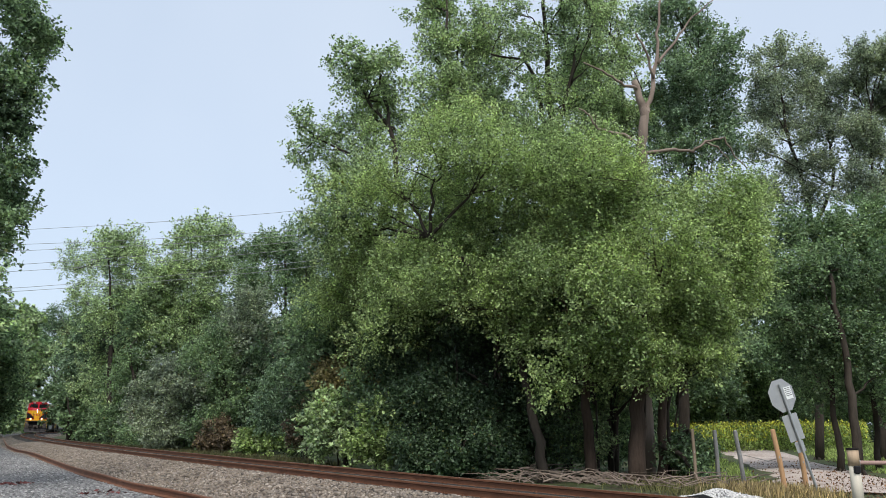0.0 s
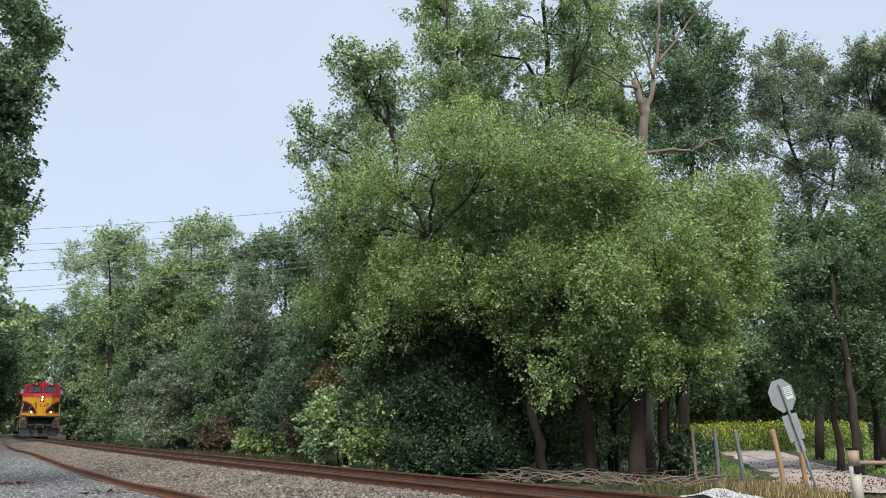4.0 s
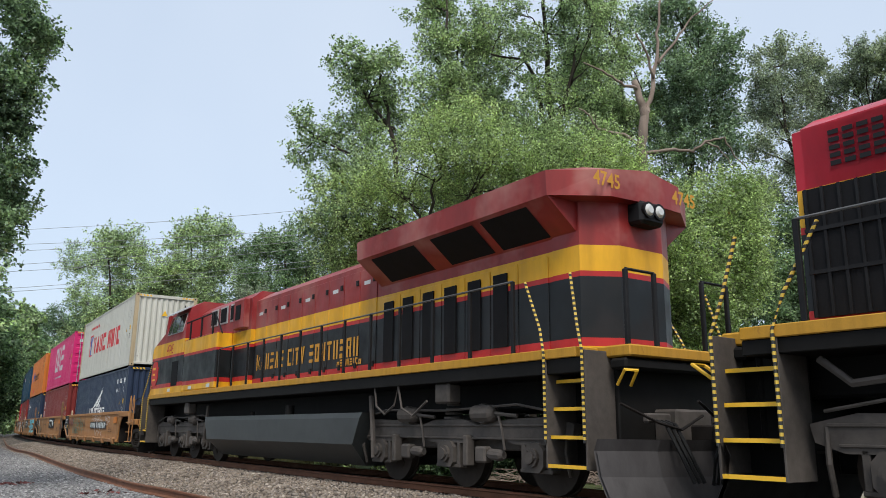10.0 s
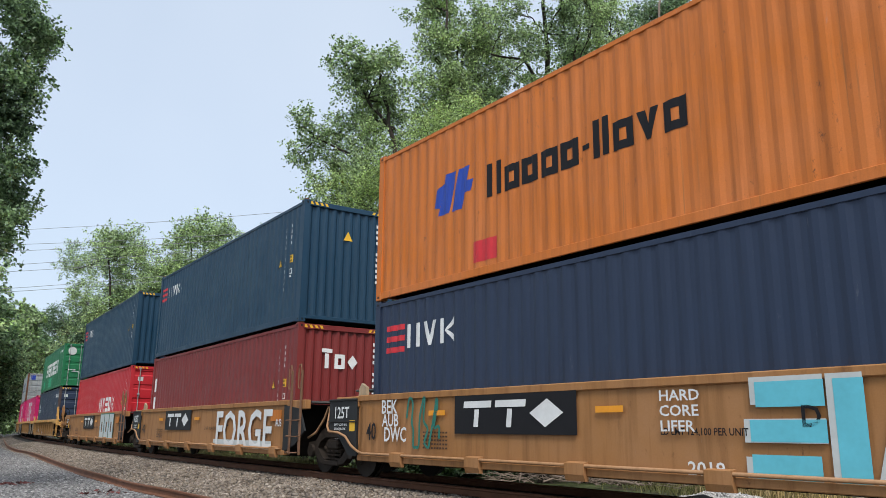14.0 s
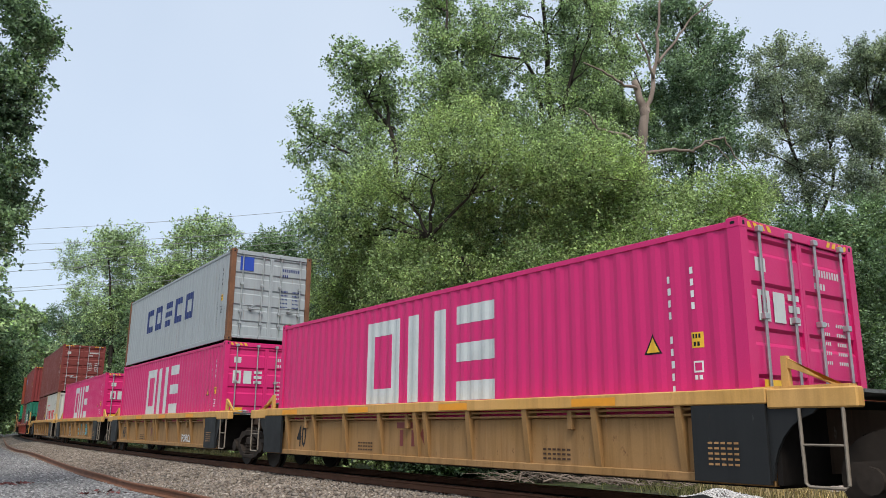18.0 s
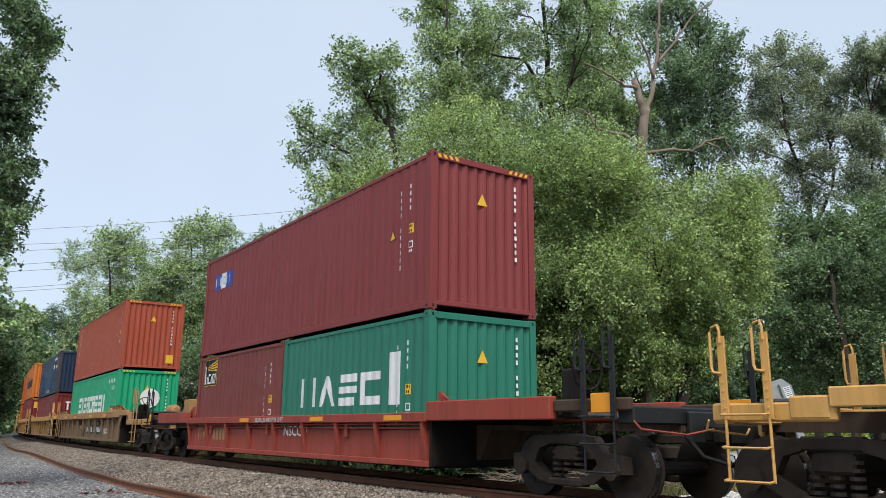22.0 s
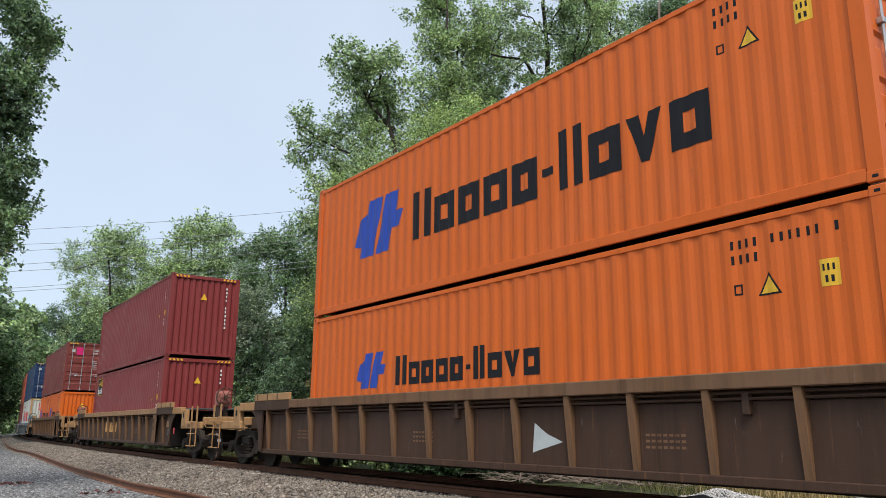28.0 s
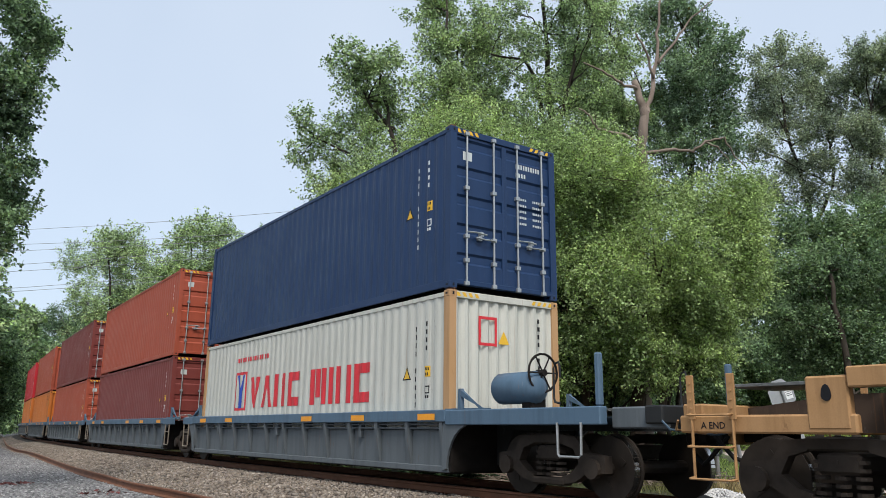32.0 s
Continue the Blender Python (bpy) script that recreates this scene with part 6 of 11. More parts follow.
    if H == HIGH:
        painted("hazard_stripes", ob, [[(sx * 1.05 + 0.13 * i * -sx, H - 0.1), (sx * 1.05 + (0.13 * i + 0.07) * -sx, H - 0.1), (sx * 1.05 + (0.13 * i + 0.03) * -sx, H - 0.03), (sx * 1.05 + (0.13 * i - 0.04) * -sx, H - 0.03)] for sx in (-1, 1) for i in range(4)], YELLOW_P, face="+x", off=L / 2 - 0.004)
    if codes:
        ink = BLACK_P if mat in (WHITE_C, SILVER, ORANGE, AMBER) else WHITE_P
        e = L / 2
        ty = e - 1.45
        if mat in (ORANGE, AMBER):
            painted("serial_marking", ob, bars(e - 1.75, H - 0.36, 0.38, 0.1, 4, 0.64) + bars(e - 1.25, H - 0.36, 0.6, 0.1, 6, 0.64) + bars(e - 0.55, H - 0.36, 0.1, 0.1, 1, 0.6) + bars(e - 1.75, H - 0.53, 0.38, 0.1, 4, 0.64), ink, L, off=1.207)
            painted("height_label", ob, [rect(e - 0.74, e - 0.54, H - 0.92, H - 0.64)], YELLOW_P, L, off=1.207)
            painted("height_marking", ob, bars(e - 0.71, H - 0.76, 0.15, 0.07, 3, 0.55) + bars(e - 0.69, H - 0.88, 0.12, 0.07, 2, 0.5), BLACK_P, L, off=1.209)
            painted("approval_label", ob, ring(e - 1.74, e - 1.64, H - 0.88, H - 0.76, 0.02), ink, L, off=1.207)
            tz = H - 0.92
        else:
            painted("serial_marking", ob, [rect(e - 1.05, e - 1.005 + 0.012 * (i % 3 == 1), H - 0.62 - i * 0.145, H - 0.535 - i * 0.145) for i in range(11) if i != 4] + [rect(e - 0.71, e - 0.665, H - 0.55 - i * 0.14, H - 0.47 - i * 0.14) for i in range(4)], ink, L, off=1.207)
            painted("height_label", ob, [rect(e - 0.74, e - 0.58, H - 1.42, H - 1.24)], YELLOW_P, L, off=1.207)
            painted("height_marking", ob, bars(e - 0.72, H - 1.31, 0.12, 0.05, 3, 0.4) + bars(e - 0.71, H - 1.40, 0.1, 0.05, 2, 0.4), BLACK_P, L, off=1.209)
            painted("approval_label", ob, ring(e - 0.73, e - 0.60, H - 1.70, H - 1.57, 0.02) + bars(e - 0.72, H - 1.78, 0.12, 0.05, 2, 0.3), ink, L, off=1.207)
            tz = H - 1.45
        if H == HIGH or mat is ORANGE:
            painted("warning_triangle", ob, [[(ty, tz), (ty + 0.28, tz), (ty + 0.14, tz + 0.25)]], BLACK_P, L, off=1.207)
            painted("warning_face", ob, [[(ty + 0.035, tz + 0.02), (ty + 0.245, tz + 0.02), (ty + 0.14, tz + 0.205)]], YELLOW_P, L, off=1.209)
    for k, (name, shapes, pm, lab) in enumerate(marks):
        painted(name, ob, shapes, pm, L, off=1.207 + 0.002 * k, label=lab)
    return ob


def end_text(ob, body, size, y, z, L=FT40, pm=None):
    painted("end_lettering", ob, [(body, size, y, z, 1.0)] if isinstance(body, str) else body, pm or WHITE_P, face="+x", off=L / 2 - 0.03)


def code_row(x, z, n=11, w=0.13, h=0.17):
    return [rect(x + i * w * 1.45 + w * 0.15, x + i * w * 1.45 + w * (0.7 if i % 3 else 0.82), z, z + h * 0.9) for i in range(n)]


# ---- well cars ----
CAR_RUST = paint("rusty_orange_brown_paint", (0.35, 0.16, 0.05), 0.65, 0.45, 0.2)
CAR_YELLOW = paint("faded_yellow_paint", (0.315, 0.168, 0.054), 0.66, 0.45, 0.28)
CAR_GOLD = paint("golden_yellow_paint", (0.60, 0.325, 0.085), 0.55, 0.35, 0.12)
RIB_BROWN = paint("rusty_tan_rib", (0.19, 0.095, 0.042), 0.7, 0.6, 0.3)
RUST_POST = paint("rusted_post_paint", (0.19, 0.095, 0.05), 0.7, 0.4, 0.3)
CAR_GRIMY = paint("grimy_yellow_brown_paint", (0.18, 0.11, 0.056), 0.7, 0.6, 0.3)
DULL_TAN = paint("dull_rusty_tan_paint", (0.165, 0.085, 0.04), 0.65, 0.55, 0.3)
WARM_TAN = paint("warm_tan_paint", (0.33, 0.18, 0.08), 0.62, 0.5, 0.25)
END_BROWN = paint("rust_brown_casting", (0.066, 0.04, 0.025), 0.8, 0.5, 0.3)
GRATE = plain("grey_walkway_grating", (0.13, 0.135, 0.13), 0.6, 0.4, 60, 0.5, 0.6, 0.01)
CAR_RED = paint("faded_red_paint", (0.30, 0.048, 0.028), 0.6, 0.4, 0.2)
CAR_BROWN = paint("dirty_brown_paint", (0.064, 0.032, 0.018), 0.65, 0.35, 0.2)
CAR_TAN = paint("dusty_tan_paint", (0.38, 0.205, 0.08), 0.6, 0.35, 0.2)
CAR_BLUE = paint("faded_blue_paint", (0.075, 0.13, 0.19), 0.55, 0.35, 0.15)
CAR_SLATE = paint("dirty_slate_paint", (0.10, 0.115, 0.125), 0.6, 0.35, 0.15)
CAR_BLACK = paint("worn_black_paint", (0.015, 0.016, 0.0165), 0.55, 0.3, 0.08)
PINKISH_P = paint("faded_red_brake_paint", (0.34, 0.12, 0.09), 0.6, 0.4, 0.2)
PIPE_TAN = paint("tan_pipe_paint", (0.36, 0.19, 0.085), 0.5, 0.4, 0.2)
STEP_STEEL = plain("bare_step_steel", (0.24, 0.20, 0.155), 0.5, 0.3, 20, 0.35, 0.2, 0.003)
WHEELSETS = []        # (object, vehicle's middle at 20 s, its place along the vehicle, radius, height)


def wheelset_mesh(r):
    m = Mesh()
    for sg in (-1, 1):
        y = sg * 0.7525
        m.wheel(0, y, 0, r, 0.13, 24)
        m.wheel(0, y - sg * 0.075, 0, r + 0.028, 0.03, 24)
        for k in range(3):
            a = k * 2.094
            m.box(math.cos(a) * r * 0.55 - 0.05, math.cos(a) * r * 0.55 + 0.05, y + sg * 0.05, y + sg * 0.075, math.sin(a) * r * 0.55 - 0.05, math.sin(a) * r * 0.55 + 0.05)
    m.tube([(0, -1.05, 0), (0, 1.05, 0)], 0.09, 10)
    return m


def rim_mesh(r):
    """The bright running tread of one wheel."""
    n = 28
    v = [(math.cos(2 * math.pi * i / n) * (r + 0.002), y, math.sin(2 * math.pi * i / n) * (r + 0.002)) for i in range(n) for y in (-0.055, 0.06)]
    return Mesh().add(v, [(2 * i, 2 * ((i + 1) % n), 2 * ((i + 1) % n) + 1, 2 * i + 1) for i in range(n)])


def truck_mesh(half, r):
    """Two cast side frames with springs, and the bolster between them."""
    m = Mesh()
    for sg in (-1, 1):
        y0, y1 = sorted((sg * 0.98, sg * 1.12))
        for a in (-1, 1):
            m.prism([(a * 0.28, 0.30), (a * 0.28, 0.20), (a * 0.52, 0.24), (a * (half - 0.1), r - 0.05), (a * (half + 0.2), r - 0.05), (a * (half + 0.2), r + 0.16), (a * (half - 0.16), r + 0.2), (a * 0.55, 0.82), (a * 0.30, 0.84), (a * 0.30, 0.72), (a * 0.50, 0.66), (a * (half - 0.26), r + 0.06), (a * 0.42, 0.34)], "y", y0, y1)
            m.wheel(a * half, sg * 1.13, r, 0.13, 0.09, 12)
        m.box(-0.32, 0.32, y0, y1, 0.72, 0.86, 0.02)
        m.box(-0.32, 0.32, y0 - 0.02, y1 + 0.02, 0.18, 0.28, 0.02)
        for a in (-0.2, 0.0, 0.2):
            for k in range(5):
                m.tube([(a, sg * 1.05, 0.30 + k * 0.075), (a, sg * 1.05, 0.335 + k * 0.075)], 0.075, 8)
    m.box(-0.22, 0.22, -1.12, 1.12, 0.5, 0.7, 0.03)
    m.box(-half, half, -0.3, 0.3, 0.35, 0.5, 0.02)
    return m


def truck(car, q, x, half=0.89, r=0.46):
    t = part("truck", lambda: truck_mesh(half, r), TRUCK_STEEL, car, "grimy cast-steel truck", key=f"truck{half}{r}", at=Matrix.Translation((x, 0, 0)))
    for a in (half, -half):
        w = part("wheelset", lambda: wheelset_mesh(r), WHEEL_STEEL, t, key=f"wheelset{r}", at=Matrix.Translation((a, 0, r)))
        for sg in (-1, 1):
            part("tread", lambda: rim_mesh(r), WHEEL_RIM, w, "polished running tread", key=f"rim{r}", at=Matrix.Translation((0, sg * 0.7525, 0)))
        WHEELSETS.append((w, q, x + a, a, r))
    return t


def sill(x0, x1, y, top, bot, chord, deep, ribbed):
    """Side of a well: the sheet, with a deeper recess under the top chord where it is ribbed."""
    m = Mesh()
    s = 1 if y > 0 else -1
    u = [(y - s * deep, bot + 0.04), (y - s * deep, top - chord - 0.13), (y - s * (deep + 0.10), top - chord - 0.10), (y - s * (deep + 0.10), top - 0.02), (y - s * (deep + 0.14), top - 0.02), (y - s * (deep + 0.14), bot + 0.04)]
    if not ribbed:
        u = [(y - s * deep, bot + 0.04), (y - s * deep, top - 0.02), (y - s * (deep + 0.04), top - 0.02), (y - s * (deep + 0.04), bot + 0.04)]
    return m.prism(u, "x", x0, x1)


def bottom_chord(x0, x1, y, bot, deep):
    s = 1 if y > 0 else -1
    a, b = sorted((y - s * (deep - 0.05), y - s * (deep + 0.09)))
    return Mesh().box(x0, x1, a, b, bot, bot + 0.10, 0.01)


def rib_mesh(h0, h1, deep):
    """An upright stiffener that stands out further at its head."""
    return Mesh().prism([(deep + 0.02, h0 + 0.03), (deep - 0.03, h0 + 0.03), (0.02, h1 - 0.12), (0.012, h1), (deep + 0.11, h1), (deep + 0.11, h1 - 0.08), (deep + 0.02, h1 - 0.14)], "x", -0.045, 0.045)


def post_mesh(z0, z1):
    m = Mesh().box(-0.045, 0.045, -0.014, 0.014, z0, z1, 0.006)
    for k in range(4):
        m.wheel(0, -0.016, z0 + 0.12 + k * 0.09, 0.014, 0.016, 6)
    return m


def rung_mesh(w):
    """A bent round bar that stands off two posts."""
    return Mesh().tube([(-w / 2, 0, 0), (-w / 2, -0.09, -0.01), (-w / 2 + 0.03, -0.11, -0.01), (w / 2 - 0.03, -0.11, -0.01), (w / 2, -0.09, -0.01), (w / 2, 0, 0)], 0.014, 6)


def loop_mesh(h):
    """A tall narrow hand-hold bent from one bar."""
    return Mesh().tube([(0, 0, 0), (-0.10, 0, 0.02), (-0.12, 0, 0.07), (-0.12, 0, h - 0.08), (-0.09, 0, h - 0.02), (-0.02, 0, h), (0.0, 0, h - 0.06), (0, 0, h * 0.62)], 0.016, 6)


def stirrup(top, low):
    return Mesh().tube([(-0.22, 0, top), (-0.21, 0, low), (-0.17, -0.01, low - 0.03), (0.17, -0.01, low - 0.03), (0.21, 0, low), (0.22, 0, top)], 0.018, 6)


def guide_mesh(h=0.36):
    """An upright with a slanting brace, to steer a box into the well."""
    m = Mesh().prism([(0.0, 0.0), (0.09, 0.0), (0.075, h), (0.015, h)], "y", -0.035, 0.035)
    m.prism([(0.07, h - 0.02), (0.62, 0.0), (0.74, 0.0), (0.07, h - 0.12)], "y", -0.03, 0.03)
    return m.prism([(-0.3, 0.0), (0.72, 0.0), (0.72, 0.05), (-0.3, 0.05)], "y", -0.07, 0.07)


def ladder(n=3, w=0.42, z0=0.35, dz=0.32):
    m = Mesh()
    for x in (-w / 2, w / 2):
        m.tube([(x, 0, z0 - 0.05), (x, 0, z0 + dz * n)], 0.016, 6)
    for i in range(n):
        m.tube([(-w / 2, 0, z0 + dz * i), (w / 2, 0, z0 + dz * i)], 0.014, 6)
    return m


def grab_post(h=0.75):
    return Mesh().tube([(-0.16, 0, 0), (-0.16, 0, h), (-0.13, 0, h + 0.05), (0.13, 0, h + 0.05), (0.16, 0, h), (0.16, 0, 0)], 0.02, 6)


def hand_wheel():
    m = Mesh()
    pts = [(0.03 * 0, 0.27 * math.cos(a), 0.27 * math.sin(a)) for a in np.linspace(0, 2 * math.pi, 19)]
    m.tube(pts, 0.018, 6, False)
    for k in range(6):
        a = k * math.pi / 3
        m.tube([(0, 0, 0), (0, 0.27 * math.cos(a), 0.27 * math.sin(a))], 0.012, 5)
    m.tube([(-0.12, 0, 0), (0.04, 0, 0)], 0.05, 10)
    return m


def coupler():
    m = Mesh().box(0, 0.62, -0.09, 0.09, 0.78, 0.98, 0.02).box(0.5, 0.82, -0.17, 0.12, 0.72, 1.02, 0.05).box(0.68, 0.84, 0.02, 0.18, 0.74, 1.0, 0.04)
    return m


def end_ladder(car, x, w, ys, wide, tall, mat):
    """Two bolted posts with bent rungs between them and tall hand-holds on top."""
    low = 0.36 if mat is RUST_POST else 1.02
    ld = part("ladder", lambda: post_mesh(low, tall), mat, car, key=f"post{tall}{low}", at=Matrix.Translation((x, ys * (wide + 0.02), 0)))
    part("post", lambda: post_mesh(low, tall), mat, ld, key=f"post{tall}{low}", at=Matrix.Translation((w, 0, 0)))
    if low > 0.5:
        for k in (0, 1):
            part("rod", lambda: Mesh().tube([(0, 0, 0.4), (0, 0, 1.06)], 0.016, 6), mat, ld, key="ladder_rod", at=Matrix.Translation((w * k, 0, 0)))
    for k in range(3):
        part("rung", lambda: rung_mesh(abs(w)), mat, ld, key=f"rung{abs(w)}", at=Matrix.Translation((w / 2, 0, 0.42 + 0.33 * k)) @ (Matrix() if ys < 0 else Matrix.Rotation(math.pi, 4, "Z")))
    for k in (0, 1) if tall > 1.6 else ():
        part("grab_loop", lambda: loop_mesh(0.52), mat, ld, key="loop", at=Matrix.Translation((w * k, ys * 0.02, tall - 0.40)))


def flipped(sg, x, y, z):
    """A place on the car, turned end for end at the rear."""
    return Matrix.Translation((sg * x, y, z)) @ (Matrix() if sg > 0 else Matrix.Scale(-1, 4, (1, 0, 0)))


def well_car(label, q, half_well, top, bot, wall, chord_mat, end_mat, ribs=0, chord=0.15, deep=0.12, front=None, rear=None, reach_f=2.0, reach_r=2.0, wide=1.45, dark_end=0.0, group="well cars of the train", tall=1.9, style="", truck_at=0.62):
    """One well. q: its middle on the line at 20 s. front, rear: 'truck' (a shared truck ahead or behind), 'end' (own truck and coupler), or ''."""
    car = thing("well_car", label, "rail car", group)
    h = half_well
    for sg in (-1, 1):
        y = sg * wide
        s = part("side_sill", sill(-h, h, y, top, bot, chord, deep, ribs), wall, car)
        part("top_chord", Mesh().box(-h - 0.02, h + 0.02, min(y * 1.004, y - sg * 0.22), max(y * 1.004, y - sg * 0.22), top - chord, top + 0.01, 0.012), chord_mat, s)
        part("bottom_chord", bottom_chord(-h, h, y, bot, deep), wall, s)
        if ribs:
            for x in (ribs if isinstance(ribs, tuple) else [-h + 0.12 + (2 * h - 0.24) * i / (ribs - 1) for i in range(ribs)]):
                at = Matrix.Translation((x, y, 0)) @ (Matrix.Rotation(math.pi, 4, "Z") if sg > 0 else Matrix())
                part("rib", lambda: rib_mesh(bot, top - chord, deep), RIB_BROWN if wall is CAR_BROWN else wall, s, key=f"rib{bot}{top}{deep}{chord}", at=at)
            if sg < 0:
                for dz in (0.035, 0.10):
                    part("pipe", Mesh().tube([(-h + 0.1, y + 0.08, top - chord - dz), (h - 0.1, y + 0.08, top - chord - dz)], 0.017, 6), wall, s)
                for k in range(3):
                    x = -h * 0.7 + k * h * 0.62
                    part("bracket", Mesh().box(x, x + 0.09, y + 0.06, y + deep + 0.02, top - chord - 0.27, top - chord - 0.02, 0.01), wall, s)
        if dark_end:
            for xx in (-h, h - dark_end):
                part("end_plate", Mesh().box(xx, xx + dark_end, min(y * 1.002, y - sg * 0.05), max(y * 1.002, y - sg * 0.05), bot + 0.02, top - chord - 0.004), CAR_BLACK, s, "black-painted end plate")
    part("well_floor", Mesh().box(-h, h, -wide + 0.15, wide - 0.15, bot - 0.02, bot + 0.04), DARK_STEEL, car)
    for sg, kind, reach in ((1, front, reach_f), (-1, rear, reach_r)):
        own = kind == "end"
        e = h + reach
        lo = 0.90
        # the spine over the truck
        m = Mesh().prism([(sg * (h - 0.02), bot + 0.1), (sg * (h + 0.2), bot + 0.12), (sg * (h + 0.5), lo), (sg * e, lo), (sg * e, lo + 0.24), (sg * (h + reach * 0.6), top - 0.22), (sg * (h - 0.02), top - 0.18)], "y", -0.42, 0.42)
        p = part("end_platform", m, END_BROWN if wall is not CAR_SLATE else CAR_BLACK, car)
        run = (reach * (0.56 if h < 7 else 0.40) if not style else 3.0 if style == "red" else 3.35) if own else min(0.95, reach * 0.6)
        dz0, dz1 = (top - 0.20, top - 0.004) if not (style and own) else (1.04, 1.35) if style == "red" else (0.97, 1.20)
        # deck edges on each side, with the quarter-round plate over the wheel
        for ys in (-1, 1):
            y0, y1 = sorted((ys * wide, ys * (wide - 0.14)))
            part("deck_beam", Mesh().box(min(sg * (h + 0.02), sg * (h + run)), max(sg * (h + 0.02), sg * (h + run)), y0, y1, dz0, dz1, 0.015), end_mat, p)
            y0, y1 = sorted((ys * (wide - 0.03), ys * (wide - 0.07)))
            arc = [(h - 0.1, bot + 0.03)] + [(h + 0.62 - 0.6 * math.cos(a), bot + 0.03 + (top - 0.26 - bot) * math.sin(a)) for a in np.linspace(0.05, 1.35, 7)] + [(h + 0.55, top - 0.19), (h - 0.1, top - 0.19)]
            (wall is CAR_YELLOW and own) or wall is CAR_RED or part("arch_plate", Mesh().prism([(sg * u, v) for u, v in arc], "y", y0, y1), CAR_BLACK if dark_end else wall, p)
            h > 8 or wall is CAR_RUST or part("guide", guide_mesh, end_mat, p, key="guide", at=flipped(sg, h + 0.08, ys * (wide - 0.24), top - 0.02))
        part("bulkhead", Mesh().box(min(sg * (h + 0.03), sg * (h + 0.09)), max(sg * (h + 0.03), sg * (h + 0.09)), -wide + 0.08, wide - 0.08, bot + 0.02, top - 0.07), DARK_STEEL, p)
        mm = Mesh().box(min(sg * (h + 0.12), sg * (h + run)), max(sg * (h + 0.12), sg * (h + run)), -wide + 0.16, wide - 0.16, top - 0.06, top - 0.025)
        part("walkway", mm, GRATE, p, "grated steel walkway")
        if kind == "truck":
            truck(car, q, sg * e)
            pl = part("platform", Mesh().box(sg * e, sg * e + 0.95, -0.62, 0.62, top + 0.16, top + 0.20, 0.008), GRATE, p, "raised grated platform over the truck")
            for dx in (0.1, 0.85):
                for yy in (-0.5, 0.5):
                    part("post", Mesh().box(sg * e + dx - 0.04, sg * e + dx + 0.04, yy - 0.04, yy + 0.04, lo + 0.1, top + 0.16), end_mat, pl)
            part("swivel_casting", Mesh().box(sg * e - 0.55, sg * e + 0.55, -0.5, 0.5, lo + 0.02, lo + 0.34, 0.08).prism([(sg * e - 0.85, lo + 0.1), (sg * e + 0.85, lo + 0.1), (sg * e + 0.6, lo + 0.42), (sg * e - 0.6, lo + 0.42)], "y", -0.72, -0.64), END_BROWN, p, "rusty cast swivel joint")
        if own:
            truck(car, q, sg * (h + reach * truck_at), 0.86, 0.42)
            mb = Mesh().box(min(sg * (e - 0.25), sg * (e + 0.02)), max(sg * (e - 0.25), sg * (e + 0.02)), -1.30, 1.30, 0.98, 1.20, 0.02)
            mb.box(min(sg * (e + 0.02), sg * (e + 0.10)), max(sg * (e + 0.02), sg * (e + 0.10)), -0.35, 0.35, 0.75, 1.15, 0.02)
            part("end_beam", mb, end_mat if not style else CAR_BLACK, p)
            for ys in (-1, 1):
                y0, y1 = sorted((ys * (wide - 0.03), ys * (wide - 0.13)))
                if style:
                    if style == "red":
                        end_ladder(car, sg * (e - 0.68), sg * 0.5, ys, wide, 2.05, CAR_BLACK)
                        part("marker_plate", Mesh().box(min(sg * (e - 0.6), sg * (e - 0.2)), max(sg * (e - 0.6), sg * (e - 0.2)), min(ys * (wide - 0.02), ys * (wide - 0.04)), max(ys * (wide - 0.02), ys * (wide - 0.04)), 1.12, 1.36, 0.006), ORANGE_P, p, "orange reflecting plate")
                        part("side_beam", Mesh().box(min(sg * (h + run), sg * e), max(sg * (h + run), sg * e), min(ys * (wide - 0.06), ys * (wide - 0.16)), max(ys * (wide - 0.06), ys * (wide - 0.16)), 1.14, 1.30, 0.02), END_BROWN, p)
                    else:
                        part("step", lambda: stirrup(1.0, 0.60), GALV, car, key="blue_step", at=Matrix.Translation((sg * (h + 2.8), ys * wide, 0.0)))
                        part("post", Mesh().box(sg * (h + 3.28) - 0.045, sg * (h + 3.28) + 0.045, ys * (wide - 0.08) - 0.045, ys * (wide - 0.08) + 0.045, 1.2, 1.87, 0.02), end_mat, car)
                        part("grab_loop", lambda: loop_mesh(0.55), CAR_BLACK, car, key="loop_low", at=Matrix.Translation((sg * (h + 2.55), ys * (wide - 0.1), 1.25)))
                        part("side_beam", Mesh().box(min(sg * (h + run), sg * e), max(sg * (h + run), sg * e), min(ys * (wide - 0.2), ys * (wide - 0.3)), max(ys * (wide - 0.2), ys * (wide - 0.3)), 0.93, 1.19, 0.02), CAR_SLATE, p)
                    continue
                part("side_beam", Mesh().box(min(sg * (h + run - 0.05), sg * (e - 0.02)), max(sg * (h + run - 0.05), sg * (e - 0.02)), y0, y1, *((0.88, 1.07) if wall is CAR_BROWN else (1.0, 1.19)), 0.02), end_mat, p)
                part("box", Mesh().box(min(sg * (h + run), sg * (h + run + 0.42)), max(sg * (h + run), sg * (h + run + 0.42)), y0 - 0.01, y1 + 0.01, 0.92 if wall is CAR_BROWN else 1.02, top - 0.08, 0.02), end_mat, p)
                if h > 8:
                    cx = sg * (h + run + 0.21)
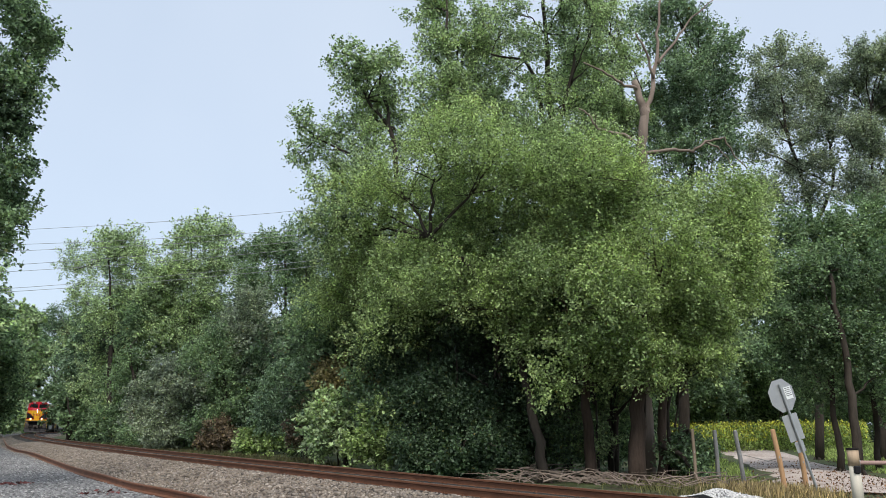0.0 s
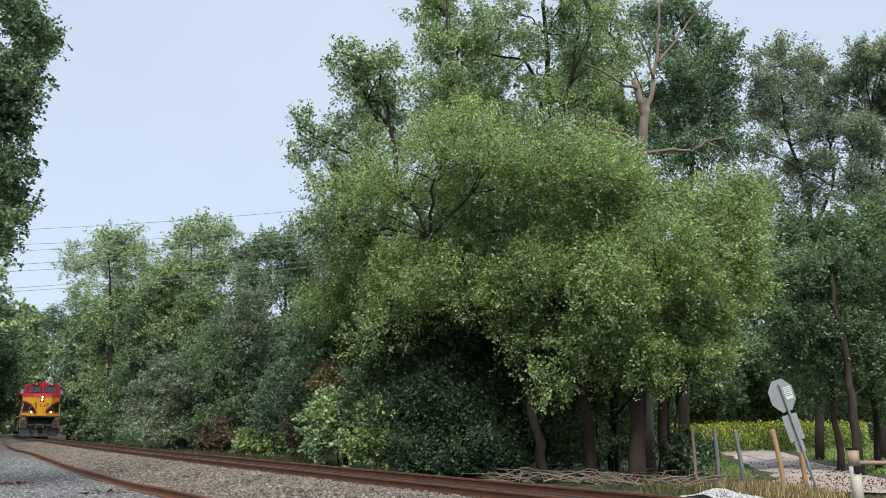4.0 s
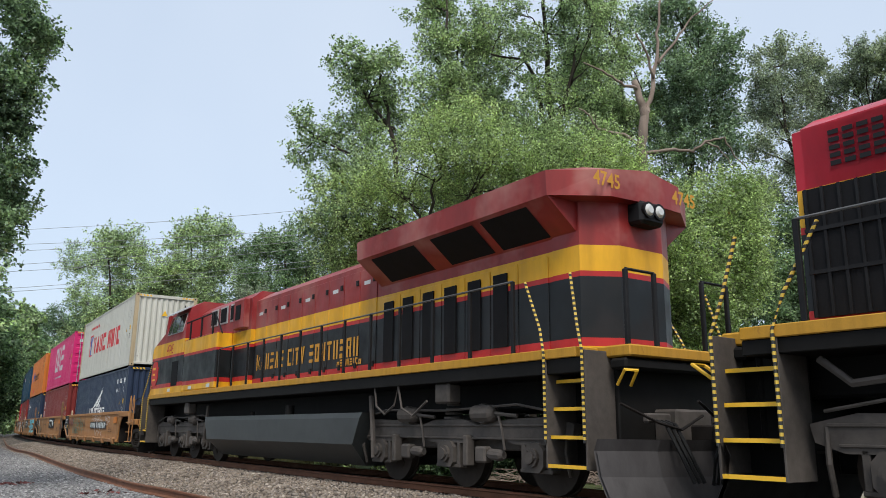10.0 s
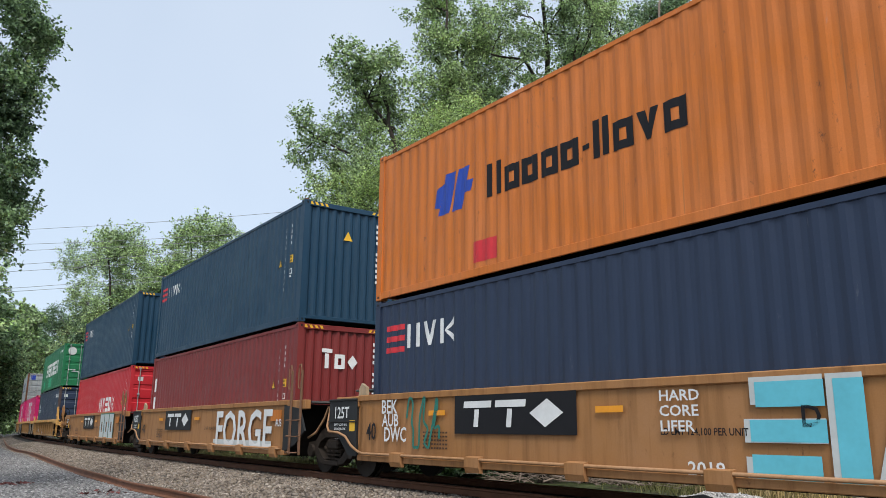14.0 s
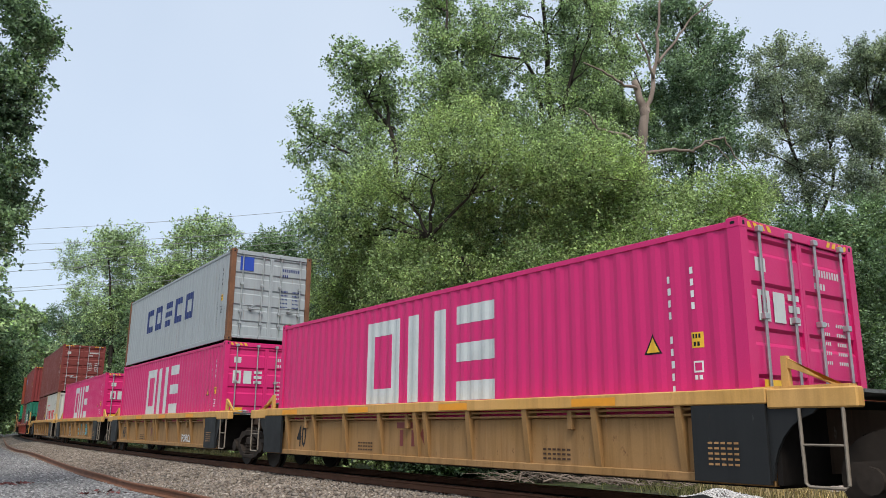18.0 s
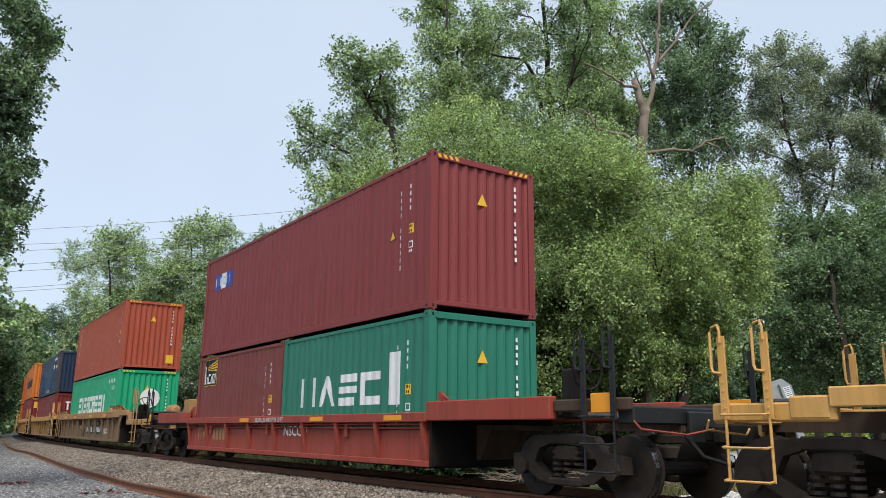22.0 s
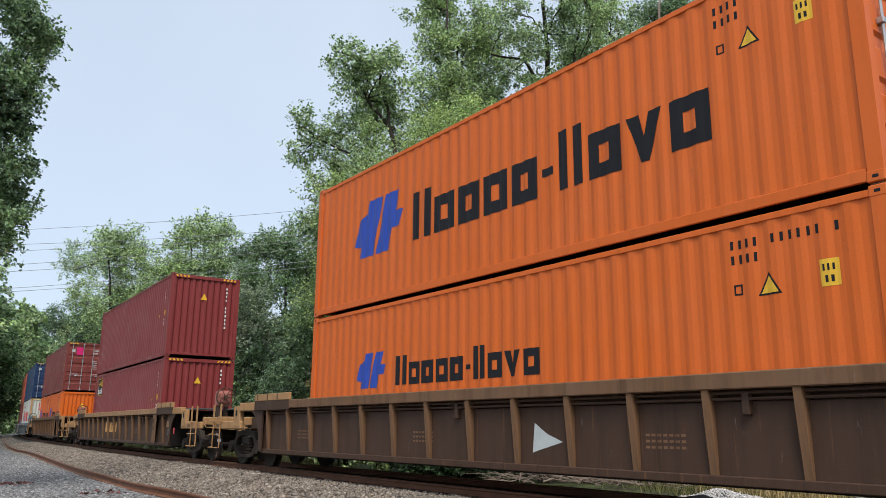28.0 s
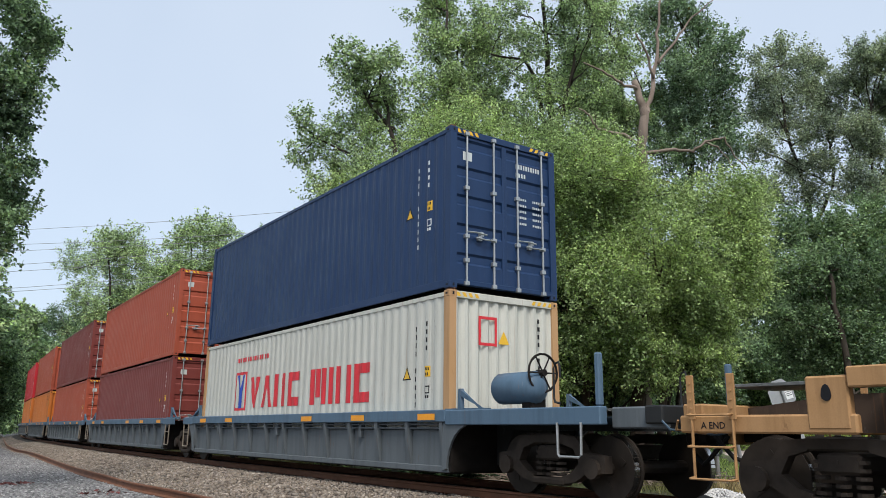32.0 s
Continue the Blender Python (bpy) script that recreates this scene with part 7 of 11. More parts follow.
                    part("aperture", Mesh().prism([(cx + 0.05 * math.cos(a), 1.24 + (0.11 if math.sin(a) > 0 else 0.05) * math.sin(a)) for a in np.linspace(0, 6.283, 13)[:-1]], "y", ys * (wide - 0.01), ys * (wide - 0.024)), BLACK_P, p)
                end_ladder(car, sg * (e - 0.72), sg * 0.5, ys, wide, tall, CAR_BLACK if wall in (CAR_RED, CAR_SLATE) else end_mat)
            part("catwalk", Mesh().box(min(sg * (h + run + 0.1), sg * (e - 0.05)), max(sg * (h + run + 0.1), sg * (e - 0.05)), -0.5, 0.5, top - 0.10, top - 0.06, 0.006), GRATE, p, "grated end catwalk")
            part("coupler", coupler, DARK_STEEL, car, "rusty knuckle coupler", key="coupler", at=Matrix.Translation((sg * e, 0, 0)) @ (Matrix() if sg > 0 else Matrix.Rotation(math.pi, 4, "Z")))
            part("uncoupling_lever", Mesh().tube([(sg * (e + 0.05), -1.35, 1.02), (sg * (e + 0.12), -1.3, 0.92), (sg * (e + 0.15), -0.5, 0.86), (sg * (e + 0.35), -0.1, 0.95)], 0.014, 6), end_mat, car)
            part("air_hose", Mesh().tube([(sg * (e + 0.05), -0.4, 0.85), (sg * (e + 0.3), -0.4, 0.6), (sg * (e + 0.55), -0.2, 0.5), (sg * (e + 0.75), -0.1, 0.62)], 0.028, 6), HOSE, car)
            if sg > 0:
                if wall is CAR_BROWN:
                    part("brake_stand", Mesh().prism([(e - 1.0, 1.1), (e - 0.7, 1.1), (e - 0.78, 1.62), (e - 0.92, 1.62)], "y", -0.72, -0.64).prism([(e - 1.0, 1.1), (e - 0.7, 1.1), (e - 0.78, 1.62), (e - 0.92, 1.62)], "y", -0.5, -0.42), END_BROWN, car)
                    part("brake_gear", Mesh().prism([(e - 0.98, 1.58), (e - 0.74, 1.54), (e - 0.66, 1.64), (e - 0.66, 1.88), (e - 0.74, 1.97), (e - 0.94, 1.94), (e - 1.0, 1.84)], "y", -0.76, -0.4).tube([(e - 0.67, -0.58, 1.76), (e - 0.60, -0.58, 1.76), (e - 0.59, -0.58, 1.76)], [0.15, 0.15, 0.1], 16), PINKISH_P, car, "faded red brake gear housing")
                    part("brake_wheel", hand_wheel, END_BROWN, car, "spoked hand-brake wheel", key="brake_wheel", at=Matrix.Translation((e - 0.56, -0.58, 1.78)))
                wall is CAR_BROWN or part("brake_stand", Mesh().box(e - 1.35 if style != "blue" else h + 1.6, e - 1.12 if style != "blue" else h + 1.83, -1.2, -0.9, 1.05, 1.72, 0.03), DARK_STEEL, car)
                wall is CAR_BROWN or part("brake_wheel", hand_wheel, DARK_STEEL, car, "spoked hand-brake wheel", key="brake_wheel", at=Matrix.Translation((e - 0.98 if style != "blue" else h + 1.92, -1.05, 1.7)))
                style or wall is CAR_BROWN or part("air_tank", Mesh().tube([(e - 1.5, 0.0, 1.55), (e - 1.45, 0.0, 1.55), (e - 0.8, 0.0, 1.55), (e - 0.75, 0.0, 1.55)], [0.08, 0.19, 0.19, 0.08], 12), END_BROWN if wall is CAR_RED else end_mat, car)
                if h > 8 and wall is not CAR_BROWN:
                    part("valve_box", Mesh().box(e - 1.6, e - 0.8, 0.5, 0.95, 1.35, 1.95, 0.03), end_mat, car)
        elif h > 8:
            for ys in (-1, 1):
                end_ladder(car, sg * (h + 0.17), sg * 0.58, ys, wide, tall, end_mat)
        elif wall is CAR_RUST:
            if kind == "truck":
                part("end_plate", Mesh().prism([(h - 0.09, 1.40), (h + 0.7, 1.32), (h + 1.0, 0.86), (h + 0.55, 0.58), (h + 0.0, 0.42), (h - 0.09, 0.42)], "y", -wide - 0.012, -wide + 0.03), CAR_BLACK, p, "black-painted end plate")
                end_ladder(car, h + 0.28, 0.5, -1, wide, 2.12, RUST_POST)
                end_ladder(car, h + 0.28, 0.5, 1, wide, 2.12, RUST_POST)
            else:
                part("end_plate", Mesh().prism([(-h - 1.14, 1.43), (-h - 0.06, 1.43), (-h - 0.06, 0.42), (-h - 0.35, 0.42), (-h - 0.8, 0.8), (-h - 1.14, 0.84)], "y", -wide - 0.012, -wide + 0.03), CAR_BLACK, p, "black-painted end plate lettered with white figures")
        else:
            st = part("step", lambda: stirrup(top - 0.2, 0.42), STEP_STEEL, car, key=f"step{top}", at=Matrix.Translation((sg * (h + 0.58), -wide + 0.01, 0.0)))
            part("rung", lambda: Mesh().tube([(-0.21, 0, 0), (0.21, 0, 0)], 0.013, 6), STEP_STEEL, st, key="step_rung", at=Matrix.Translation((0, 0, 0.78)))
        if wall is CAR_BROWN:
            x0, x1 = sorted((sg * (h - 1.6), sg * (h + 0.3)))
            fl = part("box_guide", Mesh().box(x0, x1, -wide - 0.02, -wide + 0.05, top + 0.014, top + 0.17, 0.008), end_mat, p)
            part("end_plate", Mesh().box(x0, x1, -wide - 0.016, -wide + 0.02, top - chord - 0.03, top + 0.012, 0.006), CAR_BROWN, p)
            for k in range(3):
                x = sg * (h - 1.0 + 0.55 * k)
                part("notch", Mesh().box(x - 0.022, x + 0.022, -wide - 0.026, -wide + 0.03, top + 0.03, top + 0.16), END_BROWN, fl)
        elif h > 8:
            fl = part("box_guide", Mesh().prism([(-wide - 0.02, top + 0.20), (-wide + 0.04, top + 0.20), (-wide + 0.22, top + 0.01), (-wide + 0.16, top + 0.01)], "x", min(sg * (h - 1.95), sg * (h + 0.3)), max(sg * (h - 1.95), sg * (h + 0.3))), chord_mat, p)
            for k in range(5):
                x = sg * (h - 1.85 + k * 0.5)
                part("gusset", Mesh().prism([(-wide - 0.012, top - 0.08), (-wide - 0.012, top + 0.18), (-wide + 0.12, top + 0.04), (-wide + 0.02, top - 0.08)], "x", x - 0.05, x + 0.05), CAR_BLACK if dark_end and k > 1 else chord_mat, fl)
            if dark_end:
                part("end_plate", Mesh().box(min(sg * (h - dark_end), sg * (h + 0.5)), max(sg * (h - dark_end), sg * (h + 0.5)), -wide * 1.008, -wide + 0.02, top - chord - 0.01, top - 0.02, 0.01), CAR_BLACK, p, "black-painted end plate")
    return car


# ---- the train: cars and what they carry ----
RIDERS = []           # (thing, middle at 20 s, half distance of the pivots, place on the vehicle)


def load(car, q, half, boxes):
    """boxes: (container, place along the car, height of its foot)."""
    RIDERS.append((car, q, half, (0, 0, 0)))
    for ob, x, z in boxes:
        RIDERS.append((ob, q, half, (x, 0, z)))


FLOOR = 0.36
UP_H, UP_L = FLOOR + HIGH + 0.03, FLOOR + LOW + 0.03


def shifted(shapes, dx, dz):
    return [Glyph([(u + dx, v + dz) for u, v in r] for r in p) if isinstance(p, Glyph) else [(u + dx, v + dz) for u, v in p] for p in shapes]


def square_blocks(x=-2.0, s=1.0):
    """Three big square-cut blocks."""
    z = 2.52 - 1.52 * s
    return [("trade_blocks", [Glyph(ring(x, x + 1.14 * s, z, z + 1.52 * s, 0.27 * s)), Glyph([rect(x + 1.42 * s, x + 1.74 * s, z, z + 1.52 * s), rect(x + 2.24 * s, x + 2.56 * s, z, z + 1.52 * s)]), Glyph([rect(x + 2.86 * s, x + 3.86 * s, z + c * s, z + (c + 0.3) * s) for c in (0, 0.61, 1.22)])], OFFWHITE_P, "pale grey square-cut trade mark")]


def dark_blocks(z, h, x=-4.9, w=4.6):
    return [("trade_mark", [[(x + 1.4 * u * h, z + v * h) for u, v in p] for p in ([(0.14, 0), (0.5, 0), (0.74, 1.15), (0.38, 1.15)], [(0.58, 0), (0.9, 0), (1.0, 0.42), (1.18, 0.42), (1.26, 0.74), (1.08, 0.74), (1.16, 1.15), (0.82, 1.15)], [(-0.02, 0.28), (0.18, 0.22), (0.34, 0.92), (0.1, 0.8)])], BLUE_P, "blue slanting trade mark"),
            ("trade_blocks", blocks(x + 1.7 * h + 0.42, z + 0.02, w * 1.04, h * 0.9, "2oooo-11ovo", 0.16), BLACK_P, "row of black trade lettering blocks")]


def red_blocks(z=1.08, x=-3.8, w=6.3, h=0.8):
    k = h / 0.8
    return [("trade_mark", ring(x, x + 0.8 * k, z - 0.06 * k, z + 0.98 * k, 0.075 * k), RED_P, ""), ("trade_mark", [[(x + 0.3 * k, z), (x + 0.5 * k, z), (x + 0.5 * k, z + 0.42 * k), (x + 0.68 * k, z + 0.9 * k), (x + 0.52 * k, z + 0.9 * k), (x + 0.4 * k, z + 0.55 * k), (x + 0.28 * k, z + 0.9 * k), (x + 0.12 * k, z + 0.9 * k), (x + 0.3 * k, z + 0.42 * k)]], BLUE_P, ""),
            ("trade_blocks", blocks(x + 1.1 * k, z, w, h, "4526 7126", 0.2), RED_P, "row of red trade lettering blocks"), ("web_marking", bars(x + 0.1, z + 1.25 * k, 2.2 * k, 0.12 * k, 13, 0.4), RED_P, "")]


def black_plate(x=-5.5, z=1.9):
    fan = [[(x + 0.30, z + 0.47 + 0.035 * i), (x + 1.06, z + 0.44 + 0.085 * i), (x + 1.06, z + 0.485 + 0.085 * i), (x + 0.30, z + 0.485 + 0.035 * i)] for i in range(4)]
    return [("sign_plate", [rect(x, x + 1.1, z + 0.02, z + 0.8)], BLACK_P, "black and yellow trade plate"), ("sign_edge", ring(x + 0.015, x + 1.085, z + 0.035, z + 0.785, 0.016), YELLOW_P, ""), ("sign_bands", fan, YELLOW_P, ""),
            ("sign_tower", [[(x + 0.09, z + 0.09), (x + 0.23, z + 0.09), (x + 0.20, z + 0.5), (x + 0.12, z + 0.5)], rect(x + 0.11, x + 0.21, z + 0.52, z + 0.6)], WHITE_P, ""), ("sign_blocks", blocks(x + 0.27, z + 0.1, 0.78, 0.27, "o6o02", 0.2, 0.08), WHITE_P, "")]


def end_column(rear=True):
    return [("trade_blocks", [rect(-5.75, -5.55, 0.5 + i * 0.62, 0.95 + i * 0.62) for i in range(3)], WHITE_P, "")]


E40 = 6.096
# first car: five wells with smooth sides, shared trucks
QA = (139.65, 124.07, 108.49, 92.88, 77.25)
for i, qf in enumerate(QA):
    q = qf - E40
    car = well_car("rust-orange smooth-sided well car with painted tags" if i else "rust-brown smooth-sided well car with a brake platform", q, 6.2, 1.50, 0.34, CAR_RUST, CAR_RUST, CAR_RUST, 0, 0.10, 0.03, "end" if i == 0 else "truck", "end" if i == 4 else None, 2.9 if i == 0 else 1.6, 2.9 if i == 4 else 1.5)
    if i == 0:
        painted("number_panel", car, [rect(0.2, 3.9, 0.85, 1.14)], BLACK_P, off=1.45)
        painted("number_marking", car, bars(0.35, 0.89, 1.2, 0.2, 4) + bars(1.75, 0.89, 2.0, 0.2, 6), OFFWHITE_P, off=1.456)
        painted("chalk_tag", car, heart(1.75, 0.86, 0.8, 0.72, 0.018) + heart(2.35, 0.9, 0.75, 0.68, 0.018) + heart(2.95, 0.88, 0.7, 0.66, 0.018) + tall_tag(0.4, 1.2, 2.2, 0.2, 8, 4, 0.014) + tall_tag(3.6, 1.0, 1.1, 0.36, 4, 9, 0.018), WHITE_P, off=1.459, label="white scrawled hearts and tag")
        painted("tag", car, tall_tag(-4.75, 0.62, 2.1, 0.72, 6, 11, 0.045) + tall_tag(-2.6, 0.7, 1.1, 0.55, 3, 12, 0.045), GREEN_P, off=1.456, label="green sprayed tag")
        painted("figures", car, [("125T", 0.3, -7.15, 1.1, 0.95), ("EMPTY LOAD 50 S.", 0.062, -7.12, 0.96, 1.0), ("3/16 ADJ BLOCK", 0.062, -7.12, 0.88, 1.0)], WHITE_P, off=1.464)
        painted("sticker", car, [rect(-6.52, -6.32, 0.86, 1.06)], YELLOW_P, off=1.464)
        painted("worn_patch", car, [rect(-6.05, -5.5, 1.05, 1.28), rect(-5.4, -4.7, 0.98, 1.36)], paint("faded_plum_patch", (0.21, 0.075, 0.05), 0.65, 0.3, 0.2), off=1.453, label="faded reddish patch of paint")
        painted("load_limit", car, [("A", 0.42, -1.55, 0.92, 1.0), ("LD LMT 124,100 PER UNIT", 0.12, -3.1, 1.05, 1.0), ("40", 0.4, -5.9, 0.78, 0.8)], BLACK_P, off=1.456)
    else:
        x = (0, 0.48, -3.24, -3.19, -2.0)[i]
        painted("trade_panel", car, [rect(x, x + 2.62, 0.84, 1.42)], BLACK_P, off=1.45)
        painted("trade_blocks", car, blocks(x + 0.2, 0.94, 2.25, 0.38, "ttd", 0.12, 0.12), WHITE_P, off=1.456, label="white slanting trade lettering blocks")
        painted("load_limit", car, [("EEDCB"[i], 0.3, -2.6 if i == 1 else 2.4, 0.95, 1.0), ("LD LMT 124,100 PER UNIT", 0.11, -2.05 if i == 1 else 0.7, 1.02 if i == 1 else 0.86, 0.9), ("40", 0.42, -5.9, 0.72, 0.8)], BLACK_P, off=1.456)
        painted("reflector", car, [rect(a, a + 0.45, 1.12, 1.20) for a in (x - 0.7, x + 2.95)], ORANGE_P, off=1.456)
        painted("figures", car, [("125T", 0.3, -7.15, 1.1, 0.95), ("EMPTY LOAD 50 S.", 0.062, -7.12, 0.96, 1.0), ("3/16 ADJ BLOCK", 0.062, -7.12, 0.88, 1.0)], WHITE_P, off=1.464)
        painted("sticker", car, [rect(-6.52, -6.32, 0.86, 1.06)], YELLOW_P, off=1.464)
        if i == 1:
            painted("chalk_tag", car, [("B+J", 0.5, -5.6, 1.0, 0.9)], WHITE_P, off=1.457)
            painted("tag", car, [("OK", 0.6, -4.9, 0.55, 1.0)], GREEN_P, off=1.457)
        if i == 2:
            painted("tag_edge", car, blocks(1.78, 0.37, 4.0, 1.08, "91536", 0.03), OFFWHITE_P, off=1.453, label="white edge of a sprayed tag")
            painted("tag", car, blocks(1.85, 0.42, 4.0, 0.98, "91536", 0.1), TEAL_P, off=1.456, label="pale blue sprayed block tag")
            painted("chalk_tag", car, [("HARD", 0.17, 0.7, 1.24, 1.2), ("CORE", 0.17, 0.7, 1.07, 1.2), ("LIFER", 0.17, 0.7, 0.9, 1.2), ("2019", 0.2, 1.05, 0.44, 1.2)], WHITE_P, off=1.459)
        if i == 2:
            painted("chalk_tag", car, [("BEK", 0.33, -5.4, 1.17, 0.9), ("AUB", 0.3, -5.36, 0.95, 0.9), ("DWC", 0.34, -5.3, 0.7, 0.85)], WHITE_P, off=1.457, label="white sprayed scrawl")
            painted("tag", car, tall_tag(-4.6, 0.62, 1.1, 0.78, 3, 66, 0.05), GREEN_P, off=1.456, label="green sprayed tag")
        if i == 3:
            painted("tag_shade", car, [rect(1.5, 5.45, 0.4, 0.62)], OFFWHITE_P, off=1.452, label="pale sprayed ground under the word")
            painted("tag", car, [("FORGE", 1.3, 1.62, 0.42, 0.95)], WHITE_P, off=1.458, label="big white sprayed word")
            painted("chalk_tag", car, [("AUB", 0.22, 5.65, 0.95, 0.8)], WHITE_P, off=1.459)
        if i == 4:
            painted("tag", car, [p for k in range(3) for p in ring(2.2 + k * 0.95, 3.0 + k * 0.95, 0.42, 1.42, 0.3)], OFFWHITE_P, off=1.458, label="white sprayed bubble tag")
            painted("tag_edge", car, [p for k in range(3) for p in ring(2.12 + k * 0.95, 3.08 + k * 0.95, 0.38, 1.46, 0.06)], GREEN_P, off=1.456)
    for a in np.arange(-5.0, 5.6, 2.1):
        part("bracket", lambda: Mesh().prism([(-1.44, 0.28), (-1.50, 0.28), (-1.53, 0.36), (-1.53, 0.50), (-1.44, 0.52)], "x", 0, 0.34), CAR_RUST, car, key="pipe_bracket", at=Matrix.Translation((float(a), 0, 0)))
    part("side_pipe", Mesh().tube([(6.05, -1.5, 0.47), (-5.95, -1.5, 0.47), (-6.12, -1.5, 0.5)] + ([(-6.4, -1.49, 0.60), (-6.62, -1.49, 0.76), (-6.9, -1.49, 0.83), (-7.3, -1.48, 0.85), (-7.42, -1.46, 0.95), (-7.46, -1.4, 1.16), (-7.6, -1.3, 1.34), (-7.78, -1.25, 1.32), (-7.95, -1.25, 1.1), (-8.2, -1.3, 0.82), (-8.5, -1.32, 0.72)] if i < 4 else []), 0.024, 7), PIPE_TAN, car, "tan air pipe along the foot of the side", smooth=True)
    if i < 4:
        part("ledge", Mesh().box(-7.34, -6.26, -1.485, -1.45, 1.02, 1.05, 0.006).box(-7.34, -6.26, -1.48, -1.45, 1.42, 1.46, 0.008), CAR_BLACK, car)
        part("tie_down", Mesh().prism([(-6.4, 1.5), (-6.1, 1.5), (-6.12, 1.66), (-6.3, 1.74), (-6.38, 1.64)], "y", -1.36, -1.3), paint("dusty_cream_bracket", (0.40, 0.30, 0.19), 0.65, 0.4, 0.2), car, "dusty bracket at the end of the well")
    part("marker_plate", Mesh().box(5.35, 5.95, -1.458, -1.45, 1.06, 1.30, 0.003), paint("bright_orange_patch", (0.52, 0.16, 0.015), 0.6, 0.3, 0.1), car, "orange repainted patch")
    painted("stencil_marking", car, [r for k in range(5) for r in bars(-4.1, 0.6 + 0.06 * k, 0.7, 0.028, 9)] + [r for k in range(3) for r in bars(4.4, 0.72 + 0.07 * k, 0.75, 0.03, 9)], CAR_BROWN, off=1.453)
    if i == 0:
        boxes = [(container("deep navy container with a white winged trade mark", NAVY, marks=[("trade_blocks", blocks(-1.9, 1.08, 3.6, 0.32, "24k 10619t169", 0.2), WHITE_P, ""), ("wing", [[(-1.2, 1.38), (0.3, 1.95), (1.0, 2.28), (0.8, 2.02), (-0.4, 1.5)], [(-0.4, 1.42), (0.7, 1.92), (0.5, 1.68), (0.1, 1.45)], [(0.2, 1.4), (0.6, 1.6), (0.45, 1.42)]], WHITE_P, "white wing")]), 0, FLOOR),
                 (container("off-white container with red trade lettering", WHITE_C, posts=paint("rust_streaked_white", (0.42, 0.33, 0.2), 0.6, 0.4, 0.3), marks=red_blocks()), 0, UP_H)]
        painted("serial_plate", boxes[0][0], code_row(4.0, 2.3, 8, 0.14, 0.2) + code_row(4.0, 1.95, 3, 0.14, 0.16), WHITE_P, FT40, off=1.207)
        end_text(boxes[0][0], code_row(-0.3, 2.1, 7, 0.12, 0.2), 0, 0, 0)
    elif i == 1:
        boxes = [(container("maroon container with a white trade mark", MAROON, marks=end_column(), tri=False), 0, FLOOR), (container("magenta container with pale grey trade mark", PINK, doors=True, marks=[(a, shifted(s, 0, 0.02), c, l) for a, s, c, l in square_blocks(-2.2, 1.0)] + [("small_marking", bars(-2.2, 0.58, 3.6, 0.11, 26, 0.45), OFFWHITE_P, "")]), 0, UP_H)]
        end_text(boxes[0][0], blocks(-0.6, 1.9, 1.0, 0.45, "tox", 0.2), 0, 0, 0)
    elif i == 2:
        boxes = [(container("dark navy container with a small flag mark", NAVY, marks=[("trade_mark", [rect(-5.7, -5.1, 1.9, 2.0), rect(-5.7, -5.1, 2.1, 2.2), rect(-5.7, -5.1, 2.3, 2.4)], RED_P, ""), ("trade_blocks", blocks(-5.0, 1.95, 1.5, 0.42, "24k", 0.2), WHITE_P, "")]), 0, FLOOR),
                 (container("scuffed amber-orange container with black trade lettering", AMBER, marks=dark_blocks(1.25, 0.62, -4.2, 3.8)), 0, UP_H)]
        painted("touch_up", boxes[1][0], [rect(-3.1, -2.5, 0.25, 0.6)], RED_P, FT40, off=1.207)
    elif i == 3:
        boxes = [(container("maroon container with a white end mark", MAROON, marks=end_column(), tri=False), 0, FLOOR), (container("deep blue container with a small flag mark", BLUE, marks=[("trade_mark", [rect(-5.8, -5.2, 1.95 + 0.18 * k, 2.04 + 0.18 * k) for k in range(3)], RED_P, ""), ("trade_blocks", blocks(-5.05, 2.0, 1.6, 0.36, "24k-", 0.2), WHITE_P, "")]), 0, UP_H)]
        end_text(boxes[0][0], blocks(-0.6, 1.9, 1.0, 0.45, "tox", 0.2), 0, 0, 0)
    else:
        boxes = [(container("signal-red container with white trade blocks", REDLINE, doors=True, marks=[("trade_blocks", blocks(0.0, 1.2, 3.4, 0.6, "7530k", 0.25), WHITE_P, "")]), 0, FLOOR), (container("dark blue container with a small flag mark", BLUE, marks=[("trade_mark", [rect(-5.8, -5.2, 1.95 + 0.18 * k, 2.04 + 0.18 * k) for k in range(3)], RED_P, ""), ("trade_blocks", blocks(-5.05, 2.0, 1.6, 0.36, "24k-", 0.2), WHITE_P, "")]), 0, UP_H)]
    load(car, q, 7.8, boxes)

RIBS_B = tuple(s * x for s in (-1, 1) for x in (0.15, 1.32, 2.63, 3.95, 5.25, 6.26))
RIBS_G = tuple(-0.29 + s * x for s in (-1, 1) for x in (0.06, 1.6, 3.15, 4.7, 6.12, 7.08))
